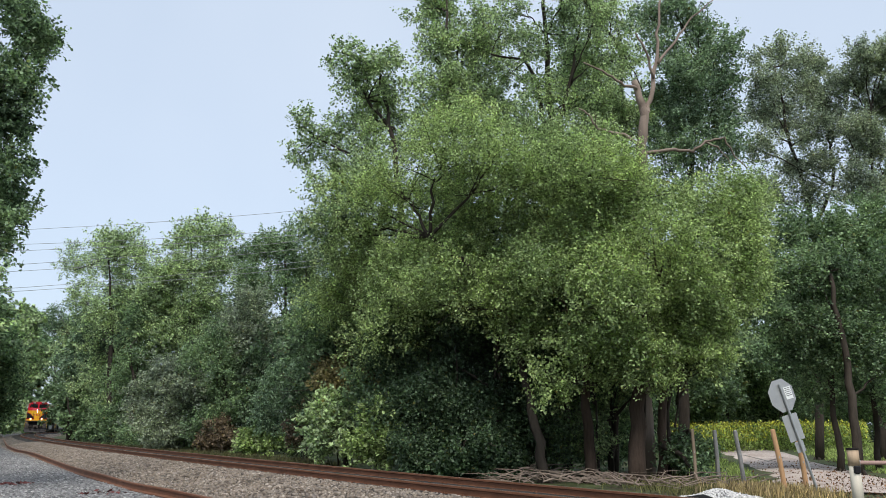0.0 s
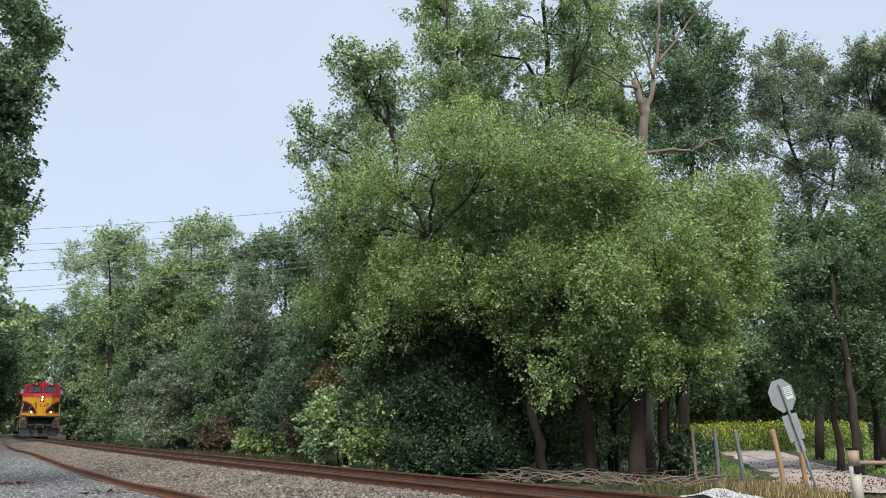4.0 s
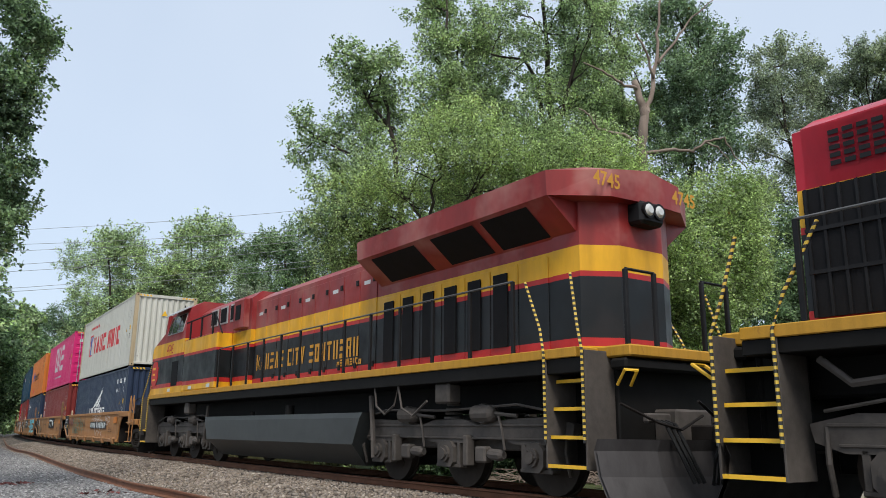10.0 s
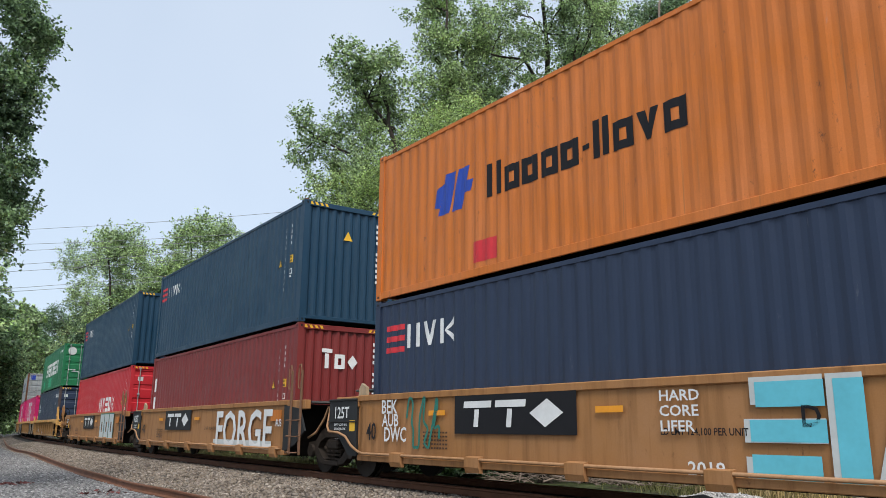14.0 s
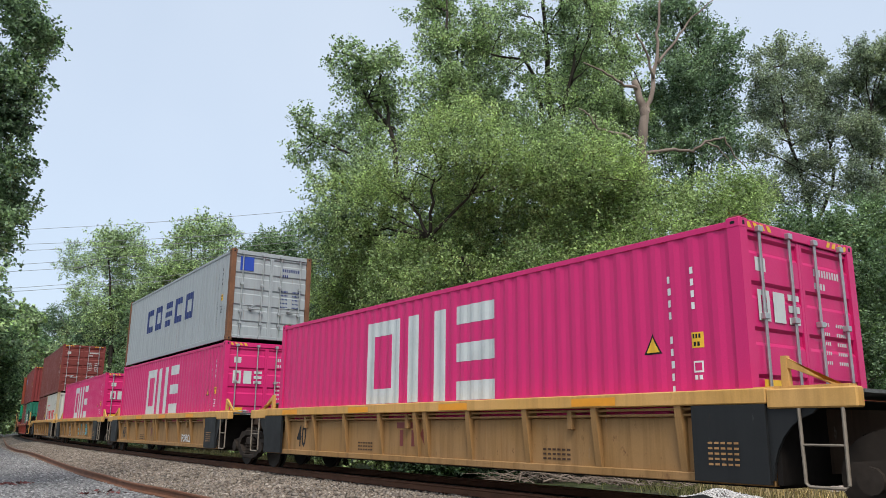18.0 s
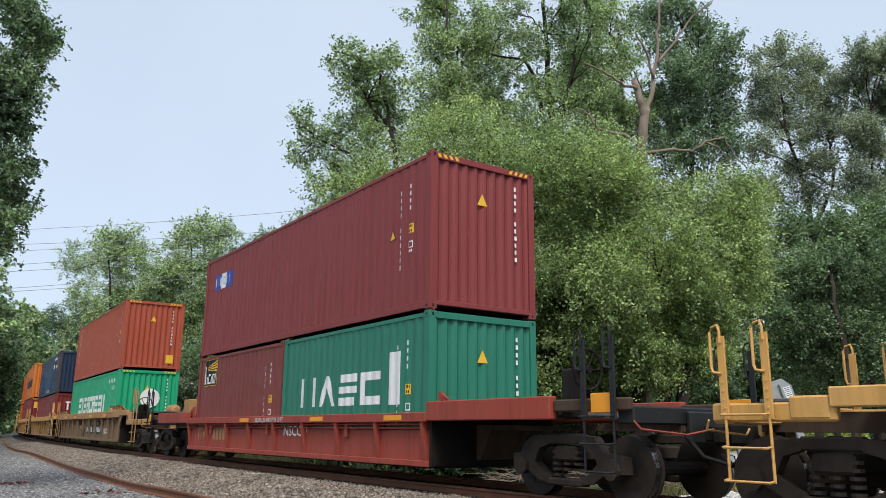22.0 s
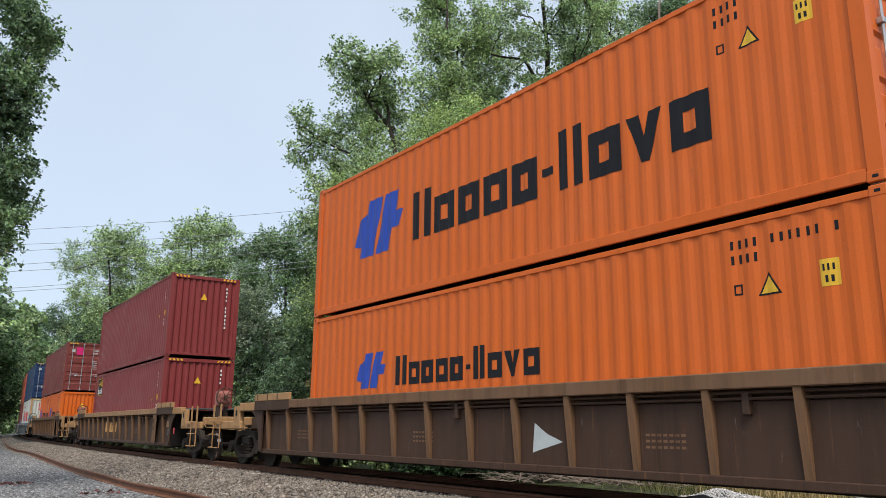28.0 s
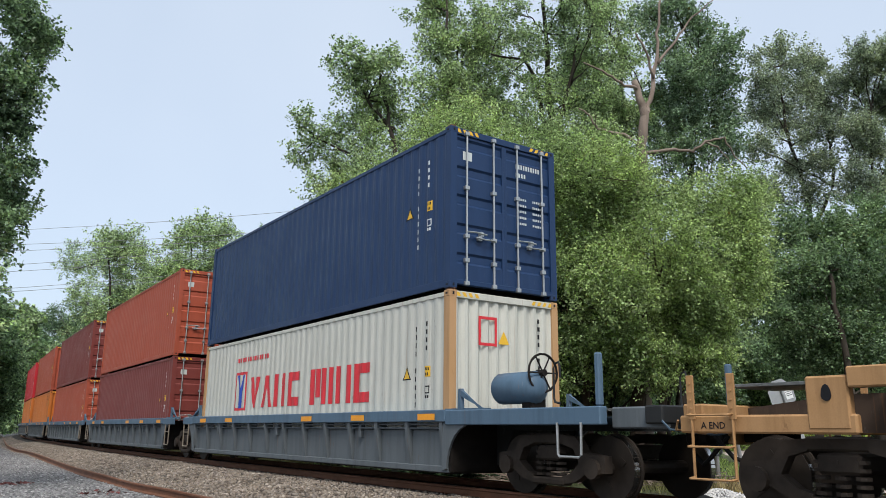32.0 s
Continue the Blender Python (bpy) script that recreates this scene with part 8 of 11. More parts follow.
# second car: five yellow wells with ribbed sides
QB = (57.15, 41.35, 25.3, 9.4, -6.45)
for i, qf in enumerate(QB):
    q = qf - E40
    car = well_car("yellow ribbed well car with a golden top rail", q, 6.35, 1.33, 0.36, CAR_YELLOW, CAR_GOLD, CAR_GOLD, RIBS_B, 0.15, 0.13, "end" if i == 0 else "truck", "end" if i == 4 else None, 3.0 if i == 0 else 1.75, 3.0 if i == 4 else 1.5, 1.42, 0.9 if i else 0.0)
    painted("figures", car, [("40", 0.62, (1.88, -4.87, -4.87, -4.87, 1.72)[i], 0.54, 0.7)], BLACK_P, off=1.29)
    painted("reflector", car, [rect(a, a + 0.75, 1.20, 1.30) for a in (-5.4, -2.4, 0.6, 3.6)], ORANGE_P, off=1.428)
    if i in (1, 2, 3):
        painted("trade_blocks", car, blocks(-0.85, 0.62, 1.1, 0.4, "ttd", 0.15), BROWN, off=1.29)
    else:
        painted("number_panel", car, [rect(-4.83, -2.95, 0.58, 0.82)], BLACK_P, off=1.29)
        painted("number_marking", car, bars(-3.8, 0.61, 0.75, 0.17, 6), OFFWHITE_P, off=1.293)
    tg = [("chalk_tag", [("FORG", 0.36, -1.1, 0.5, 0.75)]), None, ("chalk_tag", [("FORCE", 0.3, 2.9, 0.5, 1.0)]), ("chalk_tag", tall_tag(-2.5, 0.45, 1.1, 0.55, 4, 3, 0.022)), None][i]
    if tg:
        painted(tg[0], car, tg[1], WHITE_P, off=1.295, label="white sprayed tag")
    painted("stencil_marking", car, [r for x in (-2.2, 2.9, 5.65) for k in range(3) for r in bars(x, 0.52 + 0.06 * k, 0.55, 0.026, 6)], CAR_BROWN, off=1.293)
    if i == 0:
        painted("notice_panel", car, [rect(4.62, 5.08, 0.53, 0.86)], OFFWHITE_P, off=1.292)
        painted("notice_marking", car, [rect(4.64, 4.84, 0.64, 0.84), rect(4.86, 5.06, 0.64, 0.84), rect(4.64, 5.06, 0.55, 0.62)], BLACK_P, off=1.295)
        painted("plate", car, [rect(5.66, 6.02, 0.8, 0.92)], CAR_BROWN, off=1.292)
    if i == 0:
        painted("tag", car, [[(0.46 + 0.16 * k, 0.5 + 0.1 * (k % 2)), (0.5 + 0.16 * k, 0.5 + 0.1 * (k % 2)), (0.56 + 0.16 * k + 0.08 * (-1) ** k, 0.86), (0.52 + 0.16 * k + 0.08 * (-1) ** k, 0.86)] for k in range(5)] + ring(0.62, 0.85, 0.58, 0.8, 0.035), BLACK_P, off=1.294, label="black scrawled tag")
    if i == 3:
        painted("tag", car, blocks(0.6, 0.55, 1.0, 0.5, "90r", 0.15) + blocks(2.1, 0.55, 1.1, 0.5, "r3k", 0.15), TEAL_P, off=1.293, label="pale blue sprayed tag")
    painted("stencil", car, [r for k in range(5) for r in bars(5.65, 0.55 + 0.055 * k, 0.4, 0.022, 5)], CAR_TAN, off=1.432)
    if i == 0:
        boxes = [(container("navy container with white serial plates", NAVY, doors=True, posts=paint("rust_streaked_navy", (0.07, 0.05, 0.05), 0.7, 0.4, 0.5), codes=False, marks=[("serial_plate", code_row(4.2, 2.3, 9, 0.13, 0.24) + code_row(4.2, 1.85, 4, 0.11, 0.18), WHITE_P, ""), ("trade_blocks", blocks(-5.8, 1.5, 1.1, 0.22, "24k 106", 0.2), WHITE_P, ""), ("wing", [[(-5.5, 1.8), (-4.9, 2.2), (-5.1, 1.8)]], WHITE_P, "")]), 0, FLOOR),
                 (container("forest green container with white trade lettering", FOREST, FT40, LOW, True, codes=False, marks=[("trade_blocks", blocks(-3.4, 0.95, 6.85, 0.85, "343r6r332", 0.12), WHITE_P, "row of white trade lettering blocks"), ("serial_marking", code_row(4.0, 2.15, 10, 0.1, 0.15), WHITE_P, ""), ("touch_up", [rect(-1.4, 0.3, 0.2, 0.8), rect(-4.5, -3.9, 0.2, 0.7)], EMERALD, "")]), 0, UP_H)]
        painted("trade_disc", boxes[1][0], [[(-0.75 + 0.24 * math.cos(a), 2.15 + 0.24 * math.sin(a)) for a in np.linspace(0, 6.28, 17)[:-1]]], OFFWHITE_P, face="+x", off=FT40 / 2 - 0.02)
    elif i == 4:
        boxes = [(container("short white container with red trade lettering", WHITE_C, FT20, LOW, posts=paint("rust_streaked_white", (0.42, 0.33, 0.2)), marks=red_blocks(1.04, -2.35, 3.75, 0.52)), 3.067, FLOOR),
                 (container("short red-brown container with a small mark", BROWN, FT20, LOW, marks=[("trade_mark", [rect(-2.6, -2.25, 1.6, 2.1)], NAVY_P, "")]), -3.067, FLOOR),
                 (container("red-brown container with closed doors", BROWN, doors=True), 0, UP_L)]
        painted("trade_mark", boxes[0][0], ring(-0.62, -0.28, 1.65, 2.15, 0.05), RED_P, face="+x", off=FT20 / 2 - 0.02)
    else:
        boxes = [(container("magenta container with a big pale grey trade mark", PINK, doors=True, marks=square_blocks(-2.1, 1.0)), 0, FLOOR)]
        if i == 2:
            boxes.append((container("pale grey container with blue trade lettering and rusty corner posts", SILVER, FT40, LOW, True, posts=RUSTY, marks=[("trade_blocks", blocks(-3.05, 1.02, 6.1, 0.83, "60960", 0.32), NAVY_P, "row of blue trade lettering blocks")]), 0, UP_H))
            painted("sticker", boxes[1][0], [rect(-0.95, -0.55, 2.0, 2.4)], BLUE_P, face="+x", off=FT40 / 2 - 0.02)
        painted("door_mark", boxes[0][0], ring(-0.95, -0.72, 1.75, 2.1, 0.06) + [rect(-0.65, -0.42, 1.75, 2.1), rect(-0.35, -0.12, 1.75, 1.83), rect(-0.35, -0.12, 1.89, 1.97), rect(-0.35, -0.12, 2.03, 2.1)], OFFWHITE_P, face="+x", off=FT40 / 2 - 0.02)
        painted("caution_label", boxes[0][0], [rect(-0.95, -0.62, 0.75, 1.1)], YELLOW_P, face="+x", off=FT40 / 2 - 0.02)
    load(car, q, 8.0, boxes)

# a red car on its own
q = -27.54 - E40
car = well_car("faded red ribbed well car with scrawled tags", q, 6.3, 1.17, 0.30, CAR_RED, CAR_RED, CAR_RED, 9, 0.15, 0.13, "end", "end", 4.34, 4.34, 1.42, style="red", truck_at=0.68)
painted("figures", car, [("53,200 LBS MAX FOR 20 FT", 0.14, -1.0, 1.045, 1.0)], OFFWHITE_P, off=1.43)
painted("number_marking", car, blocks(-5.6, 0.6, 0.7, 0.3, "ttd", 0.2) + bars(-4.3, 0.6, 1.0, 0.3, 4), CAR_TAN, off=1.29)
painted("reflector", car, [rect(a, a + 0.6, 1.05, 1.14) for a in (-2.0, 2.0, 5.0)], ORANGE_P, off=1.428)
painted("chalk_tag", car, [("NSCC 9", 0.3, 0.4, 0.75, 1.2)], WHITE_P, off=1.295)
boxes = [(container("short green-teal container with white trade lettering", TEAL, FT20, LOW, marks=[("trade_blocks", blocks(-2.05, 1.02, 3.6, 0.62, "2596", 0.18), WHITE_P, "row of white trade lettering blocks"), ("plate", [rect(1.72, 2.1, 1.0, 1.95)], WHITE_P, "")]), 3.067, FLOOR - 0.03),
         (container("short maroon container with a black trade plate", BROWN, FT20, LOW, marks=[(a, shifted(s, 2.9, -0.2), c, l) for a, s, c, l in black_plate()]), -3.067, FLOOR - 0.03),
         (container("brick-red container with a blue and white trade plate", BRICK, marks=[("trade_plate", [rect(-5.28, -4.82, 1.88, 2.32), rect(-4.36, -3.9, 1.88, 2.32)], BLUE_P, ""), ("trade_plate", [rect(-4.82, -4.36, 1.88, 2.32)], WHITE_P, ""), ("trade_blocks", blocks(-5.22, 1.98, 1.3, 0.24, "701", 0.35), OFFWHITE_P, "")]), 0, UP_L - 0.03)]
load(car, q, 9.2, boxes)

# three yellow wells for long boxes
QG = (-50.74, -70.42, -90.5)
for i, qf in enumerate(QG):
    q = qf - E40
    car = well_car("mustard-yellow ribbed long well car with black end plates", q, 8.15, 1.54, 0.34, CAR_YELLOW if i else CAR_GRIMY, CAR_GOLD if i else CAR_TAN, CAR_GOLD if i else CAR_TAN, RIBS_G, 0.26, 0.13, "end" if i == 0 else "truck", "end" if i == 2 else None, 3.4 if i == 0 else 1.75, 3.4 if i == 2 else 1.5, 1.45, 1.4 if i else 0.0, tall=2.15)
    painted("figures", car, [("53", 0.74, (-1.2, 0.25, 0.25)[i], 0.5, 1.12)], BLACK_P, off=1.32)
    painted("figures", car, [("BCA"[i], 0.22, (-2.4, 0.75, 0.75)[i], 1.33, 1.0), ("20", 0.1, -0.35, 1.34, 1.0), ("40", 0.15, 5.7, 1.4, 1.0), ("20", 0.15, 5.7, 1.24, 1.0), ("45", 0.14, 6.4, 1.38, 1.0)], BLACK_P, off=1.458)
    painted("reflector", car, [rect(a, a + 0.7, 1.32, 1.44) for a in (-6.0, -2.8, 1.5, 4.85)] + ([rect(7.3, 7.65, 1.3, 1.46), rect(7.72, 8.22, 1.27, 1.36)] if i else []), ORANGE_P, off=1.464)
    if i == 0:
        painted("number_panel", car, [rect(0.3, 2.0, 0.62, 1.0), rect(2.15, 4.0, 0.62, 1.0)], BLACK_P, off=1.32)
        painted("number_marking", car, bars(0.4, 0.7, 1.5, 0.22, 4) + bars(2.25, 0.7, 1.7, 0.22, 6), OFFWHITE_P, off=1.323)
        painted("chalk_tag", car, [("NSCC 9", 0.3, 4.6, 0.65, 1.2)], WHITE_P, off=1.325)
    else:
        painted("trade_blocks", car, blocks(1.64, 0.52, 1.0, 0.42, "ttd", 0.15), OXIDE, off=1.32)
        painted("figures", car, [("125T", 0.36, -8.0, 0.7, 1.0), ("48", 0.2, 6.95, 1.38, 1.0), ("53", 0.2, 7.98, 1.39, 1.0)] + [("SPRG 7 DC D5", 0.09, 6.95, 1.0 - 0.0, 1.0), ("7 1C D6", 0.09, 7.1, 0.88, 1.0), ("5 IIC D6A", 0.09, 7.1, 0.76, 1.0), ("2 DC B353", 0.09, 7.1, 0.64, 1.0), ("2 1C B354", 0.09, 7.1, 0.52, 1.0)], WHITE_P, off=1.466)
        painted("load_limit", car, [("LD. LMT. 116,300", 0.12, -6.2, 0.9, 1.0), ("PER UNIT", 0.12, -6.2, 0.76, 1.0)], BLACK_P, off=1.32)
    for x in (-1.15, 4.0):
        part("hose", Mesh().tube([(x - 0.5, -1.39, 1.2), (x - 0.35, -1.39, 1.2), (x - 0.15, -1.39, 1.06), (x, -1.39, 1.02), (x + 0.15, -1.39, 1.08), (x + 0.32, -1.39, 1.21), (x + 0.45, -1.39, 1.21)], 0.026, 7), HOSE, car, "black rubber hose hanging in a loop", smooth=True)
        part("bracket", Mesh().box(x - 0.13, x + 0.1, -1.36, -1.315, 0.82, 1.0, 0.012), PIPE_TAN, car)
    post = part("lift_post", Mesh().prism([(-1.44, 1.28), (-1.40, 0.64), (-1.36, 0.58), (-1.31, 0.58), (-1.31, 1.28)], "x", -0.42, -0.18), CAR_YELLOW if i else CAR_GRIMY, car)
    for x in (-0.46, -0.14):
        for z in (0.62, 0.72, 0.82):
            part("bolt", lambda: Mesh().wheel(0, -1.345, 0, 0.025, 0.06, 6), END_BROWN, post, key="post_bolt", at=Matrix.Translation((x, 0, z)))
    painted("label_border", car, ring(-1.72, -1.42, 0.62, 0.96, 0.018), BLACK_P, off=1.322)
    painted("figures", car, [("H", 0.14, -1.62, 0.7, 1.0)], BLACK_P, off=1.322)
    part("lifting_lug", Mesh().prism([(6.1, 1.5), (6.75, 1.5), (6.6, 1.66), (6.2, 1.66)], "y", -1.46, -1.3), CAR_GOLD, car)
    if i == 0:
        boxes = [(container("emerald green container with white trade lettering", EMERALD, codes=False, marks=[("trade_blocks", blocks(-3.48, 1.18, 6.9, 0.78, "343r6r332", 0.12), WHITE_P, "row of white trade lettering blocks"), ("serial_marking", code_row(4.05, 2.4, 8, 0.11, 0.18) + code_row(4.8, 2.1, 4, 0.09, 0.18), WHITE_P, "")]), 0, FLOOR),
                 (container("faded red-oxide container with a column of white letters", OXIDE, marks=[("serial_marking", [rect(-5.4, -5.22, 1.02 + 0.29 * k, 1.24 + 0.29 * k) for k in range(6)], WHITE_P, "")]), 0, UP_H)]
        painted("trade_disc", boxes[0][0], [[(0.1 + 0.4 * math.cos(a), 1.75 + 0.4 * math.sin(a)) for a in np.linspace(0, 6.28, 17)[:-1]]], WHITE_P, face="+x", off=FT40 / 2 - 0.02)
        painted("caution_label", boxes[1][0], [rect(0.6, 0.9, 0.3, 0.65)], YELLOW_P, face="+x", off=FT40 / 2 - 0.02)
    elif i == 1:
        boxes = [(container("maroon container with a white end mark", MAROON, FT40, LOW, marks=end_column(), tri=False), 0, FLOOR),
                 (container("navy container with fresh blue patches and a rusty post", NAVY, FT40, LOW, posts=paint("rust_streaked_navy", (0.07, 0.05, 0.05)), codes=False, marks=[("touch_up", [rect(-1.9, 1.7, 0.5, 1.68), rect(0.5, 1.75, 1.68, 2.1), rect(3.0, 5.3, 0.4, 0.75), rect(-5.9, -3.7, 0.5, 0.95)], PATCH_P, "patch of fresh blue paint"), ("worn_patch", [rect(-0.88, -0.2, 0.16, 0.36), rect(0.2, 1.33, 0.16, 0.36)], ZINC_P, ""), ("serial_marking", code_row(2.9, 2.15, 11, 0.1, 0.17), WHITE_P, ""), ("label", [rect(2.9, 3.5, 1.65, 1.9), rect(4.2, 4.4, 1.6, 1.8)], WHITE_P, ""), ("trade_mark", [rect(-5.6, -5.25, 1.75, 2.1)], RED_P, ""), ("height_label", [rect(4.8, 5.0, 1.6, 1.8)], YELLOW_P, "")]), 0, UP_L)]
        end_text(boxes[0][0], blocks(-0.6, 1.6, 1.0, 0.5, "tox", 0.2), 0, 0, 0)
    else:
        boxes = [(container("dark maroon container with a yellow label", MAROON), 0, FLOOR), (container("amber-orange container with black trade lettering", AMBER, marks=dark_blocks(0.95, 1.0, -4.2, 6.3)), 0, UP_H)]
        painted("caution_label", boxes[0][0], [rect(-0.95, -0.5, 2.1, 2.6)], YELLOW_P, face="+x", off=FT40 / 2 - 0.02)
        painted("hazard_label", boxes[1][0], [[(0.1, 1.85), (0.3, 2.05), (0.1, 2.25), (-0.1, 2.05)], [(0.35, 1.7), (0.55, 1.9), (0.35, 2.1), (0.15, 1.9)]], WHITE_P, face="+x", off=FT40 / 2 - 0.02)
    load(car, q, 9.7, boxes)

RIBS_N = tuple(-0.3 + s * (1.08 * k + 0.02) for k in range(8) for s in (-1, 1) if k or s > 0) + (8.12,)
# three brown cars, each on its own trucks
for i, qf in enumerate((-114.14, -137.98, -161.82)):
    q = qf - E40
    car = well_car("dirty brown ribbed well car with tan top rail", q, 8.25, 1.51, 0.34, CAR_BROWN, WARM_TAN if i == 1 else DULL_TAN, CAR_TAN, RIBS_N, 0.17, 0.13, "end", "end", 3.2, 3.2, 1.45, tall=1.5, truck_at=0.5)
    part("figure_plate", Mesh().box(6.22, 6.62, -1.452, -1.43, 0.42, 1.31, 0.006), RIB_BROWN, car)
    painted("figures", car, [("20", 0.17, 6.28, 1.06, 1.0), ("40", 0.17, 6.30, 0.84, 1.0)], DARK_STEEL, off=1.456)
    painted("label", car, [rect(7.5, 7.9, 0.92, 1.12)], CAR_TAN, off=1.321, label="tan painted panel")
    painted("label", car, [rect(7.72, 7.92, 0.68, 0.86)], ZINC_P, off=1.321)
    painted("label_border", car, ring(7.75, 7.89, 0.71, 0.83, 0.016), BLACK_P, off=1.325)
    painted("stencil_marking", car, [r for x in (-6.4, -1.9, 3.1) for k in range(3) for r in bars(x, 0.7 + 0.07 * k, 0.6, 0.03, 7)], RIB_BROWN, off=1.321)
    painted("end_word", car, [("B END", 0.1, 10.2, 0.93, 1.0)], BLACK_P, off=1.422)
    painted("end_word", car, [("A END", 0.1, -11.15, 0.93, 1.0)], BLACK_P, off=1.422)
    painted("reflector", car, [rect(8.72, 8.87, 0.72, 0.9)], RED_P if i == 1 else ORANGE_P, off=1.425)
    if i == 1:
        painted("trade_panel", car, [rect(-2.2, 0.0, 0.72, 1.1)], CAR_GOLD, off=1.32)
        painted("trade_blocks", car, blocks(-1.0, 0.8, 0.8, 0.25, "ttd", 0.15), BROWN, off=1.323)
    if i == 0:
        painted("bare_patch", car, [[(1.1, 0.6), (1.7, 0.75), (1.4, 0.85), (1.15, 1.0)]], OFFWHITE_P, off=1.32)
        boxes = [(container("plain orange container with a small trade mark", ORANGE, marks=dark_blocks(1.3, 0.58, -4.1, 3.75)), 0, FLOOR), (container("bright orange container with big black trade lettering", ORANGE, doors=True, marks=dark_blocks(0.98, 1.0, -4.35, 6.3)), 0, UP_H)]
    elif i == 1:
        boxes = [(container("wine-red container with a black trade plate", WINE, marks=black_plate()), 0, FLOOR), (container("wine-red container with yellow labels", WINE), 0, UP_H)]
    else:
        boxes = [(container("short orange container with trade lettering", ORANGE, FT20, LOW, marks=dark_blocks(1.03, 0.62, -2.6, 3.7)), 3.067, FLOOR), (container("short orange container with trade lettering", ORANGE, FT20, LOW, marks=dark_blocks(1.03, 0.62, -2.6, 3.7)), -3.067, FLOOR), (container("red-brown container with closed doors", BROWN, doors=True), 0, UP_L)]
        painted("sticker", boxes[2][0], [rect(-0.65, -0.3, 2.15, 2.6)], PINK, face="+x", off=FT40 / 2 - 0.02)
    load(car, q, 10.4, boxes)

# last car: blue wells
for i, qf in enumerate((-183.98, -199.6, -215.2, -230.8, -246.4)):
    q = qf - E40
    car = well_car("faded blue ribbed well car with blue top rail", q, 6.25, 1.20, 0.24, CAR_SLATE, CAR_BLUE, CAR_BLUE, 13, 0.18, 0.13, "end" if i == 0 else "truck", "end" if i == 4 else None, 4.2 if i == 0 else 1.65, 3.0 if i == 4 else 1.5, 1.42, style="blue" if i == 0 else "", truck_at=0.49)
    painted("reflector", car, [rect(a, a + 0.5, 1.05, 1.15) for a in (-5.6, -3.6, 1.0, 3.2, 5.5)], ORANGE_P, off=1.428)
    if i == 0:
        boxes = [(container("white container with rust-streaked posts and red lettering", WHITE_C, posts=paint("orange_rust_streaked_white", (0.44, 0.25, 0.11), 0.6, 0.4, 0.3), marks=red_blocks(1.1, -3.6, 6.2, 0.75)), 0, FLOOR - 0.06), (container("dark blue container with closed doors and zinc lock rods", ROYAL, doors=True), 0, UP_H - 0.06)]
        painted("trade_mark", boxes[0][0], ring(-0.6, -0.2, 2.0, 2.5, 0.05), RED_P, face="+x", off=FT40 / 2 - 0.02)
        part("air_reservoir", Mesh().tube([(7.25, -1.12, 1.5), (7.35, -1.12, 1.5), (8.1, -1.12, 1.5), (8.2, -1.12, 1.5)], [0.1, 0.23, 0.23, 0.1], 16), CAR_BLUE, car, "blue air tank", smooth=True)
    elif i < 3:
        boxes = [(container("red-brown container with closed doors and yellow label", BROWN if i == 1 else OXIDE, doors=True), 0, FLOOR - 0.06), (container("red-oxide container with closed doors", OXIDE if i == 1 else BROWN, doors=True), 0, UP_H - 0.06)]
    else:
        boxes = [(container("plain amber-orange steel container", AMBER), 0, FLOOR - 0.06), (container("plain faded red-oxide container", OXIDE if i == 3 else REDLINE), 0, UP_H - 0.06)]
    load(car, q, 7.8, boxes)


# ---- locomotives ----
LOCO_RED, LOCO_YELLOW, LOCO_BLACK = (0.44, 0.012, 0.028), (0.70, 0.365, 0.014), (0.006, 0.008, 0.0095)
STRIPE_RED = (0.42, 0.02, 0.02)


def livery(name, bands, fade=0.15, rough=0.35):
    """Paint laid in level bands: (lower edge in metres, colour), with faded and dirty areas."""
    m, nt, b = nodes_of(name, rough)
    tc, sp, dv = nt.nodes.new("ShaderNodeTexCoord"), nt.nodes.new("ShaderNodeSeparateXYZ"), nt.nodes.new("ShaderNodeMath")
    dv.operation = "DIVIDE"
    dv.inputs[1].default_value = 5.0
    nt.links.new(tc.outputs["Object"], sp.inputs[0])
    nt.links.new(sp.outputs["Z"], dv.inputs[0])
    r = nt.nodes.new("ShaderNodeValToRGB")
    r.color_ramp.interpolation = "CONSTANT"
    while len(r.color_ramp.elements) < len(bands):
        r.color_ramp.elements.new(0.99)
    for e, (z, c) in zip(r.color_ramp.elements, bands):
        e.position, e.color = max(0, z / 5.0), (*c, 1)
    nt.links.new(dv.outputs[0], r.inputs["Fac"])
    dirt = ramp_of(nt, noise_of(nt, 2.2, 5, (1, 1, 0.25)), [(0.35, (0.6, 0.6, 0.6)), (0.7, (1.12, 1.12, 1.12))])
    col = mix_of(nt, 0.7, r.outputs["Color"], dirt, "MULTIPLY")
    pale = ramp_of(nt, noise_of(nt, 0.8, 4), [(0.5, (0, 0, 0)), (0.75, (fade, fade, fade))])
    mask = ramp_of(nt, dv.outputs[0], [(0, (0.04, 0.04, 0.04)), (bands[-1][0] / 5.0, (0.04, 0.04, 0.04)), (bands[-1][0] / 5.0 + 0.004, (1, 1, 1))])
    col = mix_of(nt, mix_of(nt, 1.0, pale, mask, "MULTIPLY"), col, (0.40, 0.20, 0.17, 1))
    b.inputs["Specular IOR Level"].default_value = 0.35
    nt.links.new(col, b.inputs["Base Color"])
    nt.links.new(ramp_of(nt, noise_of(nt, 1.6, 4), [(0.3, (rough - 0.1,) * 3), (0.7, (rough + 0.22,) * 3)]), b.inputs["Roughness"])
    bump_of(nt, b, noise_of(nt, 1.5, 3), 0.15, 0.012)
    return m


